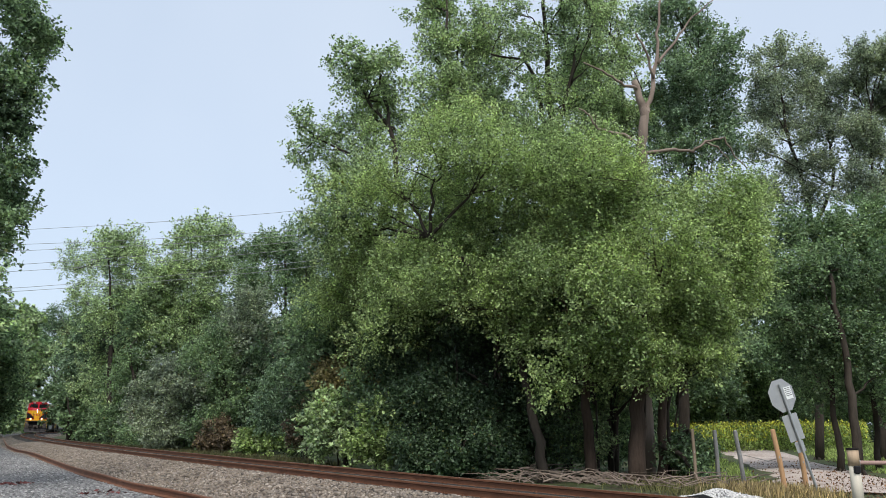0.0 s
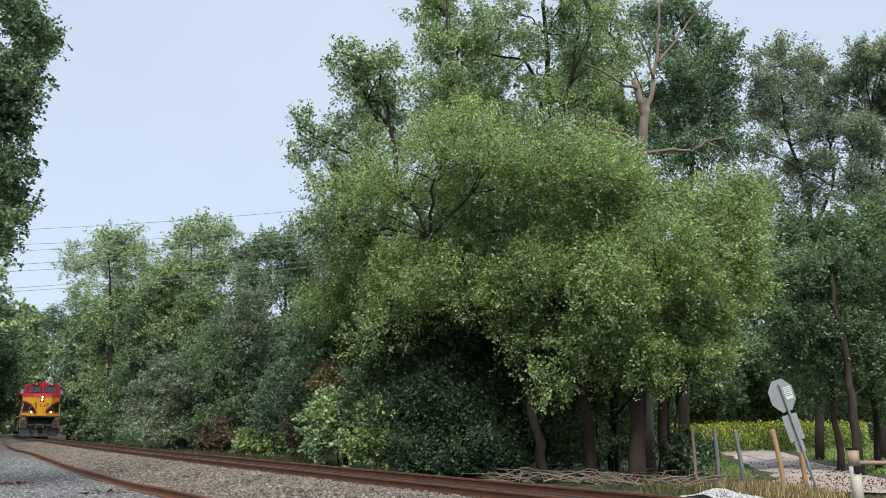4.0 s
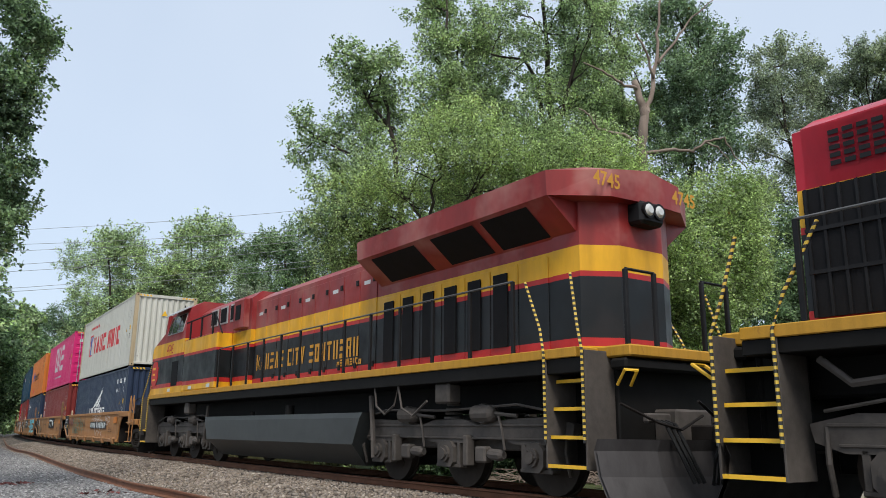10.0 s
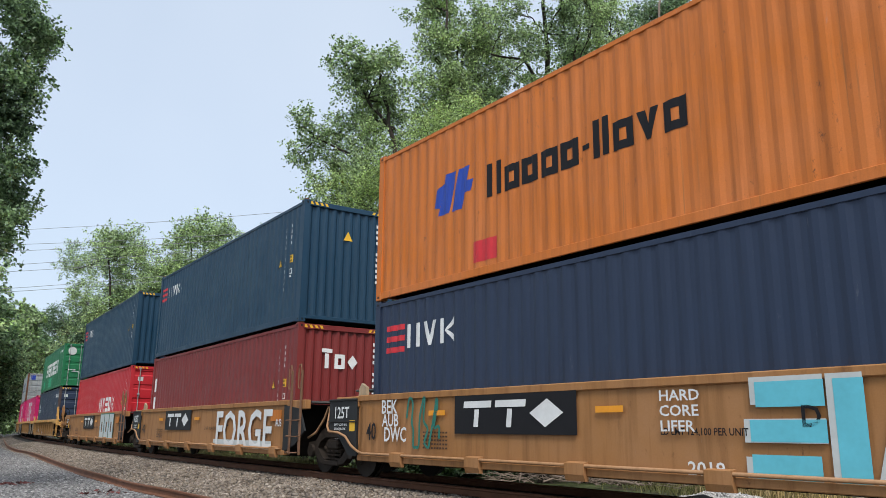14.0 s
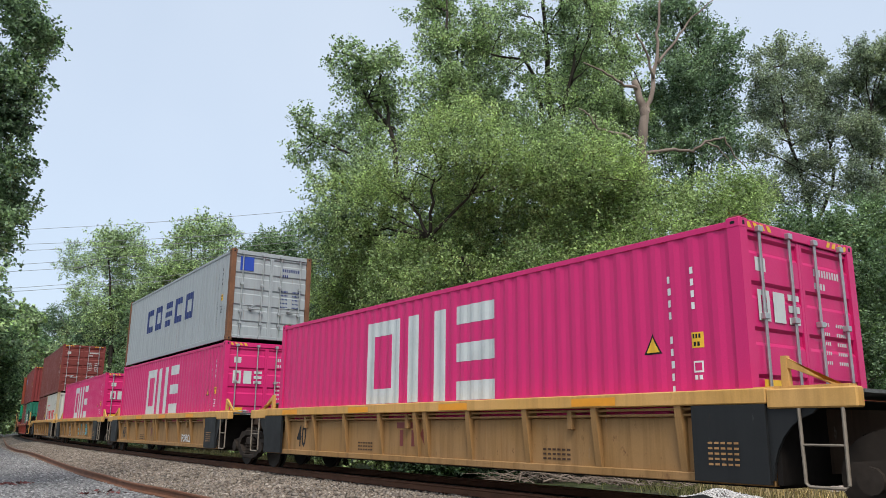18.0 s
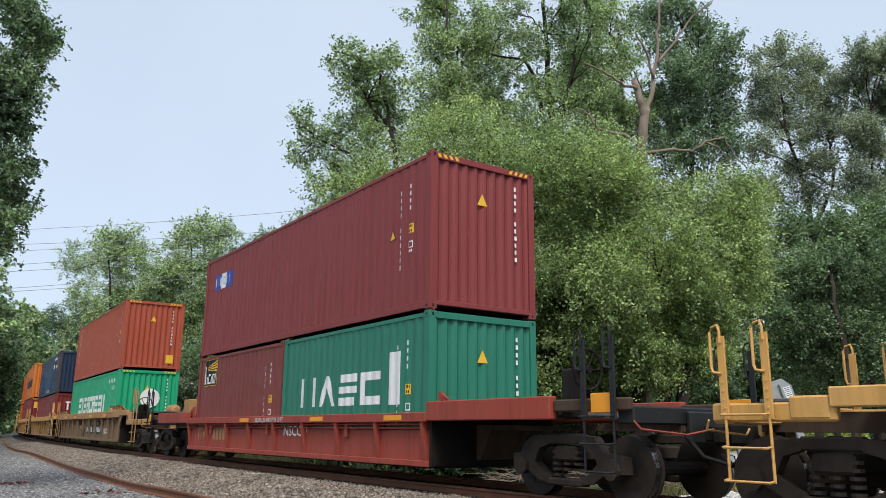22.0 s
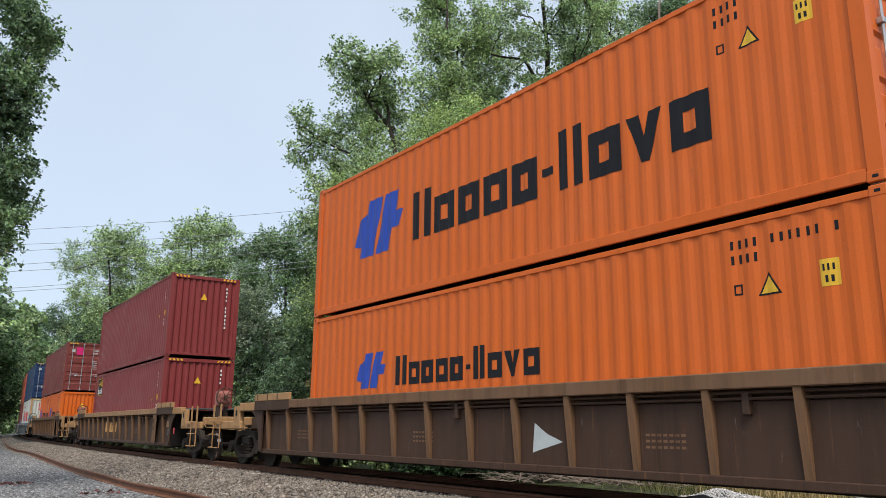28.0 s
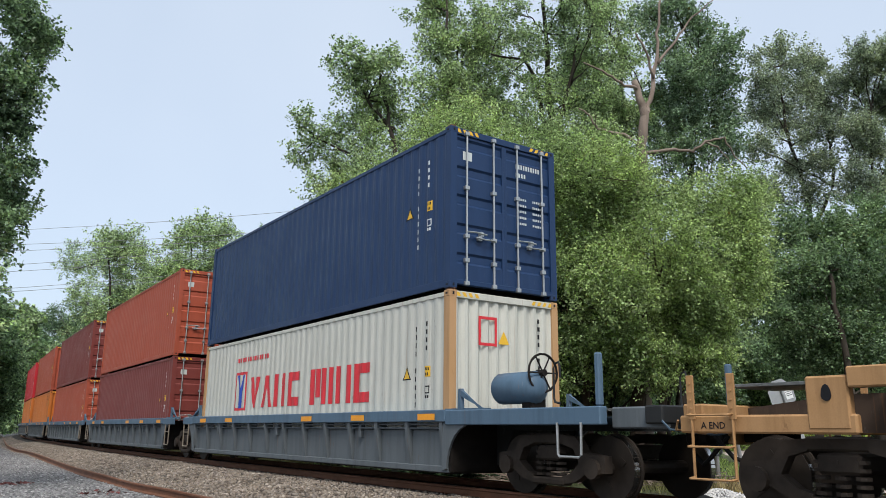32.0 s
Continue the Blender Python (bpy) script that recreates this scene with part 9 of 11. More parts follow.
HOOD = livery("hood_livery", [(0, LOCO_YELLOW), (2.02, STRIPE_RED), (2.12, LOCO_BLACK), (2.94, STRIPE_RED), (3.02, LOCO_YELLOW), (3.42, LOCO_RED)], 0.1)
CABP = livery("cab_livery", [(0, LOCO_YELLOW), (2.17, STRIPE_RED), (2.265, LOCO_BLACK), (3.07, STRIPE_RED), (3.14, LOCO_YELLOW), (3.56, LOCO_RED)], 0.06)
NOSEP = livery("nose_livery", [(0, LOCO_YELLOW), (3.34, LOCO_RED)], 0.06)
HOOD2 = livery("second_hood_livery", [(0, LOCO_YELLOW), (2.02, STRIPE_RED), (2.14, LOCO_BLACK), (3.0, STRIPE_RED), (3.07, LOCO_YELLOW), (3.45, (0.25, 0.024, 0.022))], 0.75, 0.42)
CABP2 = livery("second_cab_livery", [(0, LOCO_YELLOW), (2.12, STRIPE_RED), (2.24, LOCO_BLACK), (2.98, STRIPE_RED), (3.05, LOCO_YELLOW), (3.45, (0.27, 0.022, 0.024))], 0.3, 0.42)
DECK_EDGE = paint("worn_yellow_edge", (0.44, 0.22, 0.012), 0.55, 0.3, 0.2)
LOCO_DARK = plain("dusty_black_underframe", (0.008, 0.0075, 0.007), 0.65, 0.0, 6, 0.45, 0.4, 0.008)
PLOUGH_P = plain("scuffed_grey_black_steel", (0.044, 0.041, 0.041), 0.6, 0.1, 5, 0.75, 0.5, 0.01, stretch=(1, 1, 0.35))
TRUCK_P = plain("dusty_cast_steel", (0.062, 0.053, 0.046), 0.75, 0.0, 8, 0.6, 0.5, 0.01)
TANK_P = plain("satin_black_tank", (0.030, 0.033, 0.033), 0.42, 0.0, 4, 0.35, 0.2, 0.01)
WORN_RAIL = plain("worn_dark_rail", (0.10, 0.10, 0.098), 0.5, 0.4, 20, 0.4, 0.2, 0.003)
GRILLE = plain("black_grille", (0.008, 0.008, 0.009), 0.7, 0, 30, 0.3, 0.3, 0.004)
GLASS_M, gnt, gbs = nodes_of("tinted_window_glass", 0.05)
gbs.inputs["Base Color"].default_value = (0.012, 0.016, 0.017, 1)
gbs.inputs["Specular IOR Level"].default_value = 0.9
WIN_FRAME = plain("bare_window_frame", (0.42, 0.42, 0.41), 0.4, 0.5, 20, 0.2, 0.1, 0.002)


def lamp_mat(name, c, k):
    m, nt, b = nodes_of(name, 0.2)
    b.inputs["Base Color"].default_value = (*c, 1)
    b.inputs["Emission Color"].default_value = (*c, 1)
    b.inputs["Emission Strength"].default_value = k
    return m


HEADLAMP = lamp_mat("lit_headlamp", (1.0, 0.62, 0.27), 45.0)
WARM_LENS = lamp_mat("warm_headlamp_lens", (1.0, 0.66, 0.36), 0.75)
LENS_OFF = plain("unlit_lens", (0.55, 0.55, 0.52), 0.1, 0.2, 20, 0.1, 0)
sm, snt, sb = nodes_of("yellow_black_wrapped_rail", 0.5)
stc, ssp, smul, sfr = snt.nodes.new("ShaderNodeTexCoord"), snt.nodes.new("ShaderNodeSeparateXYZ"), snt.nodes.new("ShaderNodeMath"), snt.nodes.new("ShaderNodeMath")
smul.operation, sfr.operation = "MULTIPLY", "FRACT"
smul.inputs[1].default_value = 14.0
snt.links.new(stc.outputs["Object"], ssp.inputs[0])
snt.links.new(ssp.outputs["Z"], smul.inputs[0])
snt.links.new(smul.outputs[0], sfr.inputs[0])
srm = snt.nodes.new("ShaderNodeValToRGB")
srm.color_ramp.interpolation = "CONSTANT"
srm.color_ramp.elements[0].color = (0.62, 0.42, 0.06, 1)
srm.color_ramp.elements[1].position, srm.color_ramp.elements[1].color = 0.5, (0.02, 0.02, 0.02, 1)
snt.links.new(sfr.outputs[0], srm.inputs["Fac"])
snt.links.new(srm.outputs[0], sb.inputs["Base Color"])
WRAP_RAIL = sm


def loco_truck_mesh(r, axles):
    """Cast side beams over the axles, with pedestals, axle boxes, brake and damper cylinders."""
    m = Mesh()
    a0, a1 = axles[0], axles[-1]
    for sg in (-1, 1):
        y0, y1 = sorted((sg * 1.03, sg * 1.17))
        m.prism([(a0 - 0.78, 0.98), (a0 - 0.74, 0.80), (a0 - 0.45, 0.70), (a0 + 0.45, 0.70), (a0 + 0.75, 0.78), (-0.75, 0.78), (-0.45, 0.70), (0.45, 0.70), (0.75, 0.78), (a1 - 0.75, 0.78), (a1 - 0.45, 0.70), (a1 + 0.45, 0.70), (a1 + 0.74, 0.80), (a1 + 0.78, 0.98),
                 (a1 + 0.3, 1.08), (a1 - 0.5, 1.06), (0.75, 0.98), (0.4, 1.06), (-0.4, 1.06), (-0.75, 0.98), (a0 + 0.5, 1.06), (a0 - 0.3, 1.08)], "y", y0, y1)
        ya, yb = sorted((sg * 1.16, sg * 1.19))
        m.box(a0 - 0.6, a1 + 0.6, ya, yb, 0.95, 0.985, 0.006)
        m.box(a0 - 0.5, a1 + 0.5, ya, yb, 0.76, 0.79, 0.006)
        for x in axles:
            for d in (-0.31, 0.23):
                m.box(x + d, x + d + 0.08, y0, y1, 0.36, 0.74, 0.01)
            m.box(x - 0.33, x + 0.33, y0, y1, 0.32, 0.37, 0.01)
            ya, yb = sorted((sg * 1.10, sg * 1.22))
            m.prism([(x + 0.21 * c, r + 0.2 * d) for c, d in ((-1, -0.6), (-0.6, -1), (0.6, -1), (1, -0.6), (1, 0.5), (0.55, 1), (-0.55, 1), (-1, 0.5))], "y", ya, yb)
            m.wheel(x, sg * 1.24, r, 0.13, 0.06, 14)
            m.wheel(x, sg * 1.285, r, 0.085, 0.04, 10)
            for k in range(3):
                m.wheel(x + 0.1 * math.cos(k * 2.1), sg * 1.275, r + 0.1 * math.sin(k * 2.1), 0.018, 0.03, 6)
        for x, s_ in ((a0 + 1.05, 1), (a1 - 1.05, -1)):
            ya, yb = sorted((sg * 1.12, sg * 1.28))
            m.box(x - 0.22, x + 0.04, ya, yb, 0.42, 0.66, 0.03)
            m.tube([(x + 0.04, sg * 1.2, 0.55), (x + 0.12, sg * 1.2, 0.55), (x + 0.34, sg * 1.2, 0.54), (x + 0.40, sg * 1.2, 0.54)], [0.05, 0.085, 0.085, 0.05], 10)
            m.box(x - 0.52, x - 0.40, ya, yb, 0.36, 0.82, 0.02)
            m.tube([(x - 0.3, sg * 1.22, 1.14), (x - 0.25, sg * 1.22, 1.14), (x + 0.16, sg * 1.22, 1.14), (x + 0.22, sg * 1.22, 1.14)], [0.07, 0.13, 0.13, 0.06], 12)
            m.wheel(x - 0.05, sg * 1.22, 1.14, 0.15, 0.1, 12)
            m.tube([(x + 0.22, sg * 1.22, 1.14), (x + 0.7, sg * 1.2, 1.1)], 0.03, 6)
            m.tube([(x + 0.3, sg * 1.22, 1.1), (x + 0.42, sg * 1.26, 0.92), (x + 0.46, sg * 1.24, 0.62)], 0.02, 6)
        m.tube([(a0 - 0.6, sg * 1.2, 1.1), (a0 + 0.3, sg * 1.24, 1.24), (0, sg * 1.22, 1.2), (a1 - 0.3, sg * 1.24, 1.26), (a1 + 0.6, sg * 1.2, 1.12)], 0.02, 6)
        for k in range(4):
            m.tube([(-0.05, sg * 1.02, 1.07 + k * 0.07), (-0.05, sg * 1.02, 1.105 + k * 0.07)], 0.16 - 0.015 * k, 12)
        for x in (a0 - 0.62, a1 + 0.62):
            m.tube([(x, sg * 1.15, 0.95), (x + 0.02, sg * 1.2, 0.6), (x, sg * 1.1, 0.3)], 0.03, 6)
    m.box(a0, a1, -0.95, 0.95, 0.6, 0.95, 0.03)
    return m


def loco_truck(ob, q, x, flip=1):
    axles = (-2.1, 0.0, 2.1)
    t = part("truck", lambda: loco_truck_mesh(0.53, axles), TRUCK_P, ob, "grimy three-axle truck", key="loco_truck", at=Matrix.Translation((x, 0, 0)))
    for a in axles:
        w = part("wheelset", lambda: wheelset_mesh(0.53), WHEEL_STEEL, t, key="wheelset0.53", at=Matrix.Translation((a, 0, 0.53)))
        WHEELSETS.append((w, q, x + a, a, 0.53))


def tank_mesh(x0, x1, slope=0.5):
    m = Mesh()
    prof = [(-1.42, 1.2), (-1.45, 1.1), (-1.45, 0.62), (-1.02, 0.22), (1.02, 0.22), (1.45, 0.62), (1.45, 1.1), (1.42, 1.2)]
    n, v = len(prof), []
    for x in (x0, x1):
        inner = slope if x == x1 else -slope
        for y, z in prof:
            v.append((x - inner * (1.2 - z) / 0.98 * (1 if x == x1 else 1), y, z))
    return m.add(v, [(i, (i + 1) % n, n + (i + 1) % n, n + i) for i in range(n)] + [tuple(range(n))[::-1], tuple(range(n, 2 * n))])


def steps(ob, x, sx, sy, mat_rail):
    """Corner stair with edged treads and wrapped rails. sx: which end, sy: which side."""
    y0, y1 = sorted((sy * 1.52, sy * 0.95))
    xa, xb = sorted((x, x + sx * 0.75))
    s = part("stair", Mesh().box(xa, xb, min(sy * 0.95, sy * 0.98), max(sy * 0.95, sy * 0.98), 0.42, 1.9), LOCO_DARK, ob)
    for xs in (xa, xb - 0.03):
        part("stair_side", Mesh().box(xs, xs + 0.03, y0, y1, 0.42, 1.9, 0.006), TRUCK_P, s)
    for i in range(4):
        z = 0.44 + 0.36 * i
        yo = sy * (1.5 - 0.06 * i)
        ya, yb = sorted((yo, sy * 0.98))
        t = part("tread", Mesh().box(xa + 0.03, xb - 0.03, ya, yb, z, z + 0.03), LOCO_DARK, s)
        ya, yb = sorted((yo, yo + sy * 0.015))
        part("tread_edge", Mesh().box(xa + 0.03, xb - 0.03, ya, yb, z - 0.01, z + 0.035), YELLOW_P, t, "yellow edge strip")
    for xx in (xa + 0.02, xb - 0.02):
        part("handrail", Mesh().tube([(xx, sy * 1.54, 0.75), (xx, sy * 1.55, 1.9), (xx - sx * 0.12, sy * 1.5, 2.25), (xx - sx * 0.3 if xx == (xb - 0.02 if sx > 0 else xa + 0.02) else xx - sx * 0.5, sy * 1.42, 2.95)], 0.02, 6), mat_rail, s, "yellow and black wrapped handrail")


def side_rail(ob, xs, y, z0, z1, mat, post_mat):
    part("handrail", Mesh().tube([(xs[0], y, z1), (xs[-1], y, z1)], 0.017, 6), mat, ob, "worn dark handrail")
    for x in xs:
        part("rail_post", lambda: Mesh().box(-0.03, 0.03, -0.02, 0.02, 0, z1 - z0, 0.004), post_mat, ob, key=f"rail_post{z1 - z0:.2f}", at=Matrix.Translation((x, y, z0)))


def hood_doors(ob, x0, x1, n, y, z0, z1, mat, latch=True):
    w = (x1 - x0) / n
    for i in range(n):
        a = x0 + i * w
        for sg in (-1, 1):
            ya, yb = sorted((sg * y, sg * (y + 0.018)))
            d = part("hood_door", Mesh().box(a + 0.012, a + w - 0.012, ya, yb, z0, z1, 0.006), mat, ob)
            if latch and sg < 0:
                for z in (z0 + 0.10, z1 - 0.3):
                    part("latch", Mesh().box(a + w - 0.14, a + w - 0.05, ya - 0.03, ya, z, z + 0.11, 0.006), BLACK_STEEL, d)
                if i % 2 == 0:
                    part("label_plate", Mesh().box(a + w * 0.25, a + w * 0.6, ya - 0.003, ya, z1 - 0.32, z1 - 0.24), OFFWHITE_P, d)


def pilot(ob, x, sx):
    """Plough, coupler and hoses at an end."""
    m = Mesh()
    v = []
    for y, dx in ((-1.52, -0.25), (-0.9, 0.15), (0.0, 0.32), (0.9, 0.15), (1.52, -0.25)):
        for z, fx in ((0.10, 0.26), (0.36, 0.12), (0.66, 0.06), (0.80, 0.12)):
            v.append((x + sx * (dx + fx), y, z))
    f = [(a * 4 + b, a * 4 + b + 1, (a + 1) * 4 + b + 1, (a + 1) * 4 + b) for a in range(4) for b in range(3)]
    o = len(v)
    v += [(p[0] - sx * 0.05, p[1], p[2]) for p in v]
    f += [tuple(i + o for i in q)[::-1] for q in f]
    part("plough", m.add(v, f), PLOUGH_P, ob, "scuffed black snow plough")
    xr = x - sx * 0.28
    part("end_plate", Mesh().box(min(xr, xr - sx * 0.08), max(xr, xr - sx * 0.08), -1.0, 1.0, 0.7, 1.8, 0.02), LOCO_DARK, ob)
    part("end_shelf", Mesh().box(min(x, xr), max(x, xr), -1.15, 1.15, 1.66, 1.8, 0.03), LOCO_DARK, ob)
    part("draft_pocket", Mesh().box(min(x + sx * 0.1, xr), max(x + sx * 0.1, xr), -0.36, 0.36, 0.66, 1.18, 0.03), TRUCK_P, ob)
    for sy in (-1, 1):
        part("hose_bracket", Mesh().box(min(x, x + sx * 0.1), max(x, x + sx * 0.1), sy * 0.68 - 0.22, sy * 0.68 + 0.22, 1.0, 1.12, 0.02), TRUCK_P, ob)
    part("coupler", coupler, DARK_STEEL, ob, "rusty knuckle coupler", key="coupler", at=Matrix.Translation((x - sx * 0.05, 0, 0)) @ (Matrix() if sx > 0 else Matrix.Rotation(math.pi, 4, "Z")))
    for y in (-0.75, -0.66, -0.57, 0.57, 0.66, 0.75):
        part("air_hose", Mesh().tube([(x, y, 1.05), (x + sx * 0.24, y, 0.98), (x + sx * 0.46, y, 0.6), (x + sx * 0.56, y + 0.08, 0.3)], 0.024, 6), HOSE, ob)
    for sy in (-1, 1):
        part("lever", Mesh().tube([(x + sx * 0.3, sy * 0.1, 1.1), (x + sx * 0.32, sy * 0.55, 0.92), (x + sx * 0.25, sy * 0.9, 1.0), (x + sx * 0.15, sy * 1.45, 1.22)], 0.018, 6), DARK_STEEL, ob)
        part("step_hoop", Mesh().tube([(x + sx * 0.02, sy * 1.1, 1.45), (x + sx * 0.22, sy * 1.2, 1.62), (x + sx * 0.22, sy * 1.42, 1.62), (x + sx * 0.02, sy * 1.34, 1.45)], 0.022, 6), YELLOW_P, ob)


def lamps(ob, places, mat, r=0.1, nose=1):
    for x, y, z in places:
        h = part("lamp_housing", Mesh().tube([(x - nose * 0.16, y, z), (x, y, z)], [r * 1.25, r * 1.35], 14), BLACK_STEEL, ob)
        part("lens", Mesh().tube([(x, y, z), (x + nose * 0.03, y, z)], [r, r * 0.6], 14), WARM_LENS if mat is HEADLAMP else mat, h, "glowing headlamp lens" if mat is HEADLAMP else "unlit lamp lens")
        mat is not HEADLAMP or part("bulb", Mesh().tube([(x + nose * 0.03, y, z), (x + nose * 0.036, y, z)], [r * 0.55, r * 0.4], 12), mat, h)


def window_(ob, pts, axis_pt, name="window"):
    """A pane with a frame, from four corners in space."""
    a = [Vector(p) for p in pts]
    nrm = (a[1] - a[0]).cross(a[3] - a[0]).normalized() * 0.012
    c = sum(a, Vector()) / 4
    fr = Mesh()
    outer = [p + (p - c) * 0.07 for p in a]
    v = [p + nrm for p in a] + [p + nrm for p in outer] + [p - nrm for p in outer]
    f = [(i, (i + 1) % 4, 4 + (i + 1) % 4, 4 + i) for i in range(4)] + [(4 + i, 4 + (i + 1) % 4, 8 + (i + 1) % 4, 8 + i) for i in range(4)]
    w = part(name, fr.add([tuple(p) for p in v], f), BLACK_STEEL if axis_pt else WIN_FRAME, ob)
    part("pane", Mesh().add([tuple(p + nrm * 0.6) for p in a], [(0, 1, 2, 3)]), GLASS_M, w)


def nose_shell(x0, x1, sx, zt0, zt1, mat, ob, halfw=1.5, tip=0.78):
    """A short blunt nose, narrowed to its face."""
    plan = [(x0, -halfw), (x0 + (x1 - x0) * 0.45, -halfw + 0.02), (x1, -tip), (x1, tip), (x0 + (x1 - x0) * 0.45, halfw - 0.02), (x0, halfw)]
    n = len(plan)
    v = []
    for z in (1.95, zt1 - 0.25, None):
        for x, y in plan:
            k = (x - x0) / (x1 - x0)
            zz = z if z is not None else zt0 + (zt1 - zt0) * k
            sh = 0.93 if z is None else 1.0
            v.append((x0 + (x - x0) * (sh if z is None else 1), y * sh, zz))
    f = [(l * n + i, l * n + (i + 1) % n, (l + 1) * n + (i + 1) % n, (l + 1) * n + i) for l in (0, 1) for i in range(n)]
    f += [tuple(range(n))[::-1], tuple(range(2 * n, 3 * n))]
    return part("nose", Mesh().add(v, f), mat, ob)


def eight(x, z, w, h):
    """An eight-sided outline about a middle."""
    return [(x + w * u, z + h * v) for u, v in ((-1, -0.45), (-0.45, -1), (0.45, -1), (1, -0.45), (1, 0.45), (0.45, 1), (-0.45, 1), (-1, 0.45))]


def first_loco():
    q = 177.4
    ob = thing("locomotive", "red, yellow and black diesel locomotive with lit headlamps", "locomotive", "locomotives of the train")
    part("underframe", Mesh().box(-10.2, 10.3, -0.7, 0.7, 1.25, 1.8, 0.03).box(-10.3, 10.4, -1.5, 1.5, 1.66, 1.82, 0.01), LOCO_DARK, ob)
    part("walkway", Mesh().box(-10.3, 10.2, -1.53, 1.53, 1.82, 1.95, 0.01), DECK_EDGE, ob, "deck with worn yellow edge")
    hood = part("engine_hood", Mesh().prism([(-0.93, 1.95), (0.93, 1.95), (0.93, 4.12), (0.62, 4.3), (-0.62, 4.3), (-0.93, 4.12)], "x", -9.75, 4.2), HOOD, ob)
    hood_doors(hood, -2.2, 1.1, 6, 0.93, 2.0, 3.98, HOOD)
    hood_doors(hood, 1.1, 2.95, 3, 0.93, 2.0, 3.9, HOOD)
    hood_doors(hood, -8.6, -2.3, 9, 0.93, 2.0, 3.36, HOOD, False)
    # flared radiator wings near the tail
    for sg in (-1, 1):
        pr = [(sg * 0.9, 3.5), (sg * 1.56, 4.18), (sg * 1.56, 4.46), (sg * 1.2, 4.66), (0.0, 4.7), (0.0, 3.5)]
        w = part("radiator_wing", Mesh().prism(pr, "x", -8.1, -2.35), HOOD, ob)
        part("radiator_grille", Mesh().add([(-8.02, sg * 0.925, 3.506), (-2.43, sg * 0.925, 3.506), (-2.43, sg * 1.553, 4.152), (-8.02, sg * 1.553, 4.152)], [(0, 1, 2, 3)]), GRILLE, w, "dark radiator grille")
        part("divider", Mesh().prism([(sg * 0.95, 3.53), (sg * 1.54, 4.14), (sg * 1.55, 4.12), (sg * 0.97, 3.51)], "x", -5.30, -5.24), HOOD, w)
    yl = flat_paint("yellow_livery", LOCO_YELLOW)
    for i, x in enumerate((-7.9, -7.2, -6.75, -5.9, -5.3, -4.4, -3.9, -3.0)):
        lb = part("label_plate", Mesh().box(x, x + 0.16, -0.958, -0.948, 3.14, 3.30, 0.003), OFFWHITE_P if i % 3 == 1 else BLACK_P, hood, "small warning plate")
        i % 3 == 1 or part("label_face", Mesh().box(x + 0.025, x + 0.135, -0.962, -0.957, 3.165, 3.275, 0.003), yl, lb)
    for i in range(9):
        part("door_latch", lambda: Mesh().box(0, 0.07, -0.99, -0.945, 2.16, 2.32, 0.01).box(0.015, 0.055, -1.0, -0.985, 2.2, 2.28, 0.005), BLACK_STEEL, hood, key="low_latch", at=Matrix.Translation((-8.3 + i * 0.7, 0, 0)))
    hs = part("hose_reel", Mesh().tube([(-8.15 + 0.17 * math.cos(a), -1.0 - 0.015 * k, 3.12 + 0.17 * math.sin(a)) for k in range(3) for a in np.linspace(0, 6.28, 13)[:-1]], 0.018, 5), HOSE, ob, "coiled black hose")
    part("hose_tail", Mesh().tube([(-8.15, -1.02, 2.95), (-8.2, -1.06, 2.6), (-8.05, -1.06, 2.4), (-7.9, -1.03, 2.7), (-7.95, -1.0, 3.0)], 0.018, 5), HOSE, hs)
    part("sand_box", Mesh().prism([(-7.95, 2.1), (-7.55, 2.1), (-7.55, 2.75), (-7.7, 2.95), (-7.95, 2.95)], "y", -1.15, -0.93), BLACK_STEEL, ob)
    for x in (-6.2, -3.6, 0.6):
        part("blower_hose", Mesh().tube([(x, -1.3, 1.62), (x + 0.15, -1.38, 1.45), (x + 0.5, -1.4, 1.42), (x + 0.62, -1.4, 1.25)], 0.03, 6), WORN_RAIL, ob, "bare metal pipe")
    part("roof_fan_deck", Mesh().box(-8.0, -2.5, -1.0, 1.0, 4.68, 4.76, 0.02), HOOD, ob)
    # tail end
    part("tail_shroud", Mesh().prism([(-0.93, 1.95), (0.93, 1.95), (0.93, 4.1), (0.5, 4.3), (-0.5, 4.3), (-0.93, 4.1)], "x", -9.85, -8.12), HOOD, ob)
    for j in range(5):
        for i in range(7):
            part("louvre", lambda: Mesh().prism([(0, 0), (0.11, 0), (0.11, 0.05), (0, 0.05)], "y", -0.953, -0.945), BLACK_STEEL, hood, key="tail_louvre", at=Matrix.Translation((-9.45 + i * 0.15, 0, 3.62 + j * 0.085)))
    tg = part("tail_grille", Mesh().box(-9.78, -8.3, -0.962, -0.94, 2.05, 3.42), GRILLE, ob, "black tail grille with level and upright bars")
    for i in range(9):
        part("bar", lambda: Mesh().box(0, 0.03, -0.985, -0.955, 2.05, 3.42), BLACK_STEEL, tg, key="tail_bar", at=Matrix.Translation((-9.76 + i * 0.18, 0, 0)))
    for z in (2.5, 2.95):
        part("bar", lambda: Mesh().box(-9.78, -8.3, -0.99, -0.96, 0, 0.04), BLACK_STEEL, tg, key="tail_bar_level", at=Matrix.Translation((0, 0, z)))
    # exhaust, dynamic brake hump, air intake
    part("brake_hatch", Mesh().box(1.1, 4.2, -0.95, 0.95, 3.98, 4.56, 0.03), HOOD, ob)
    part("exhaust_stack", Mesh().box(0.2, 0.75, -0.3, 0.3, 4.28, 4.52, 0.05), BLACK_STEEL, ob, "sooty exhaust stack")
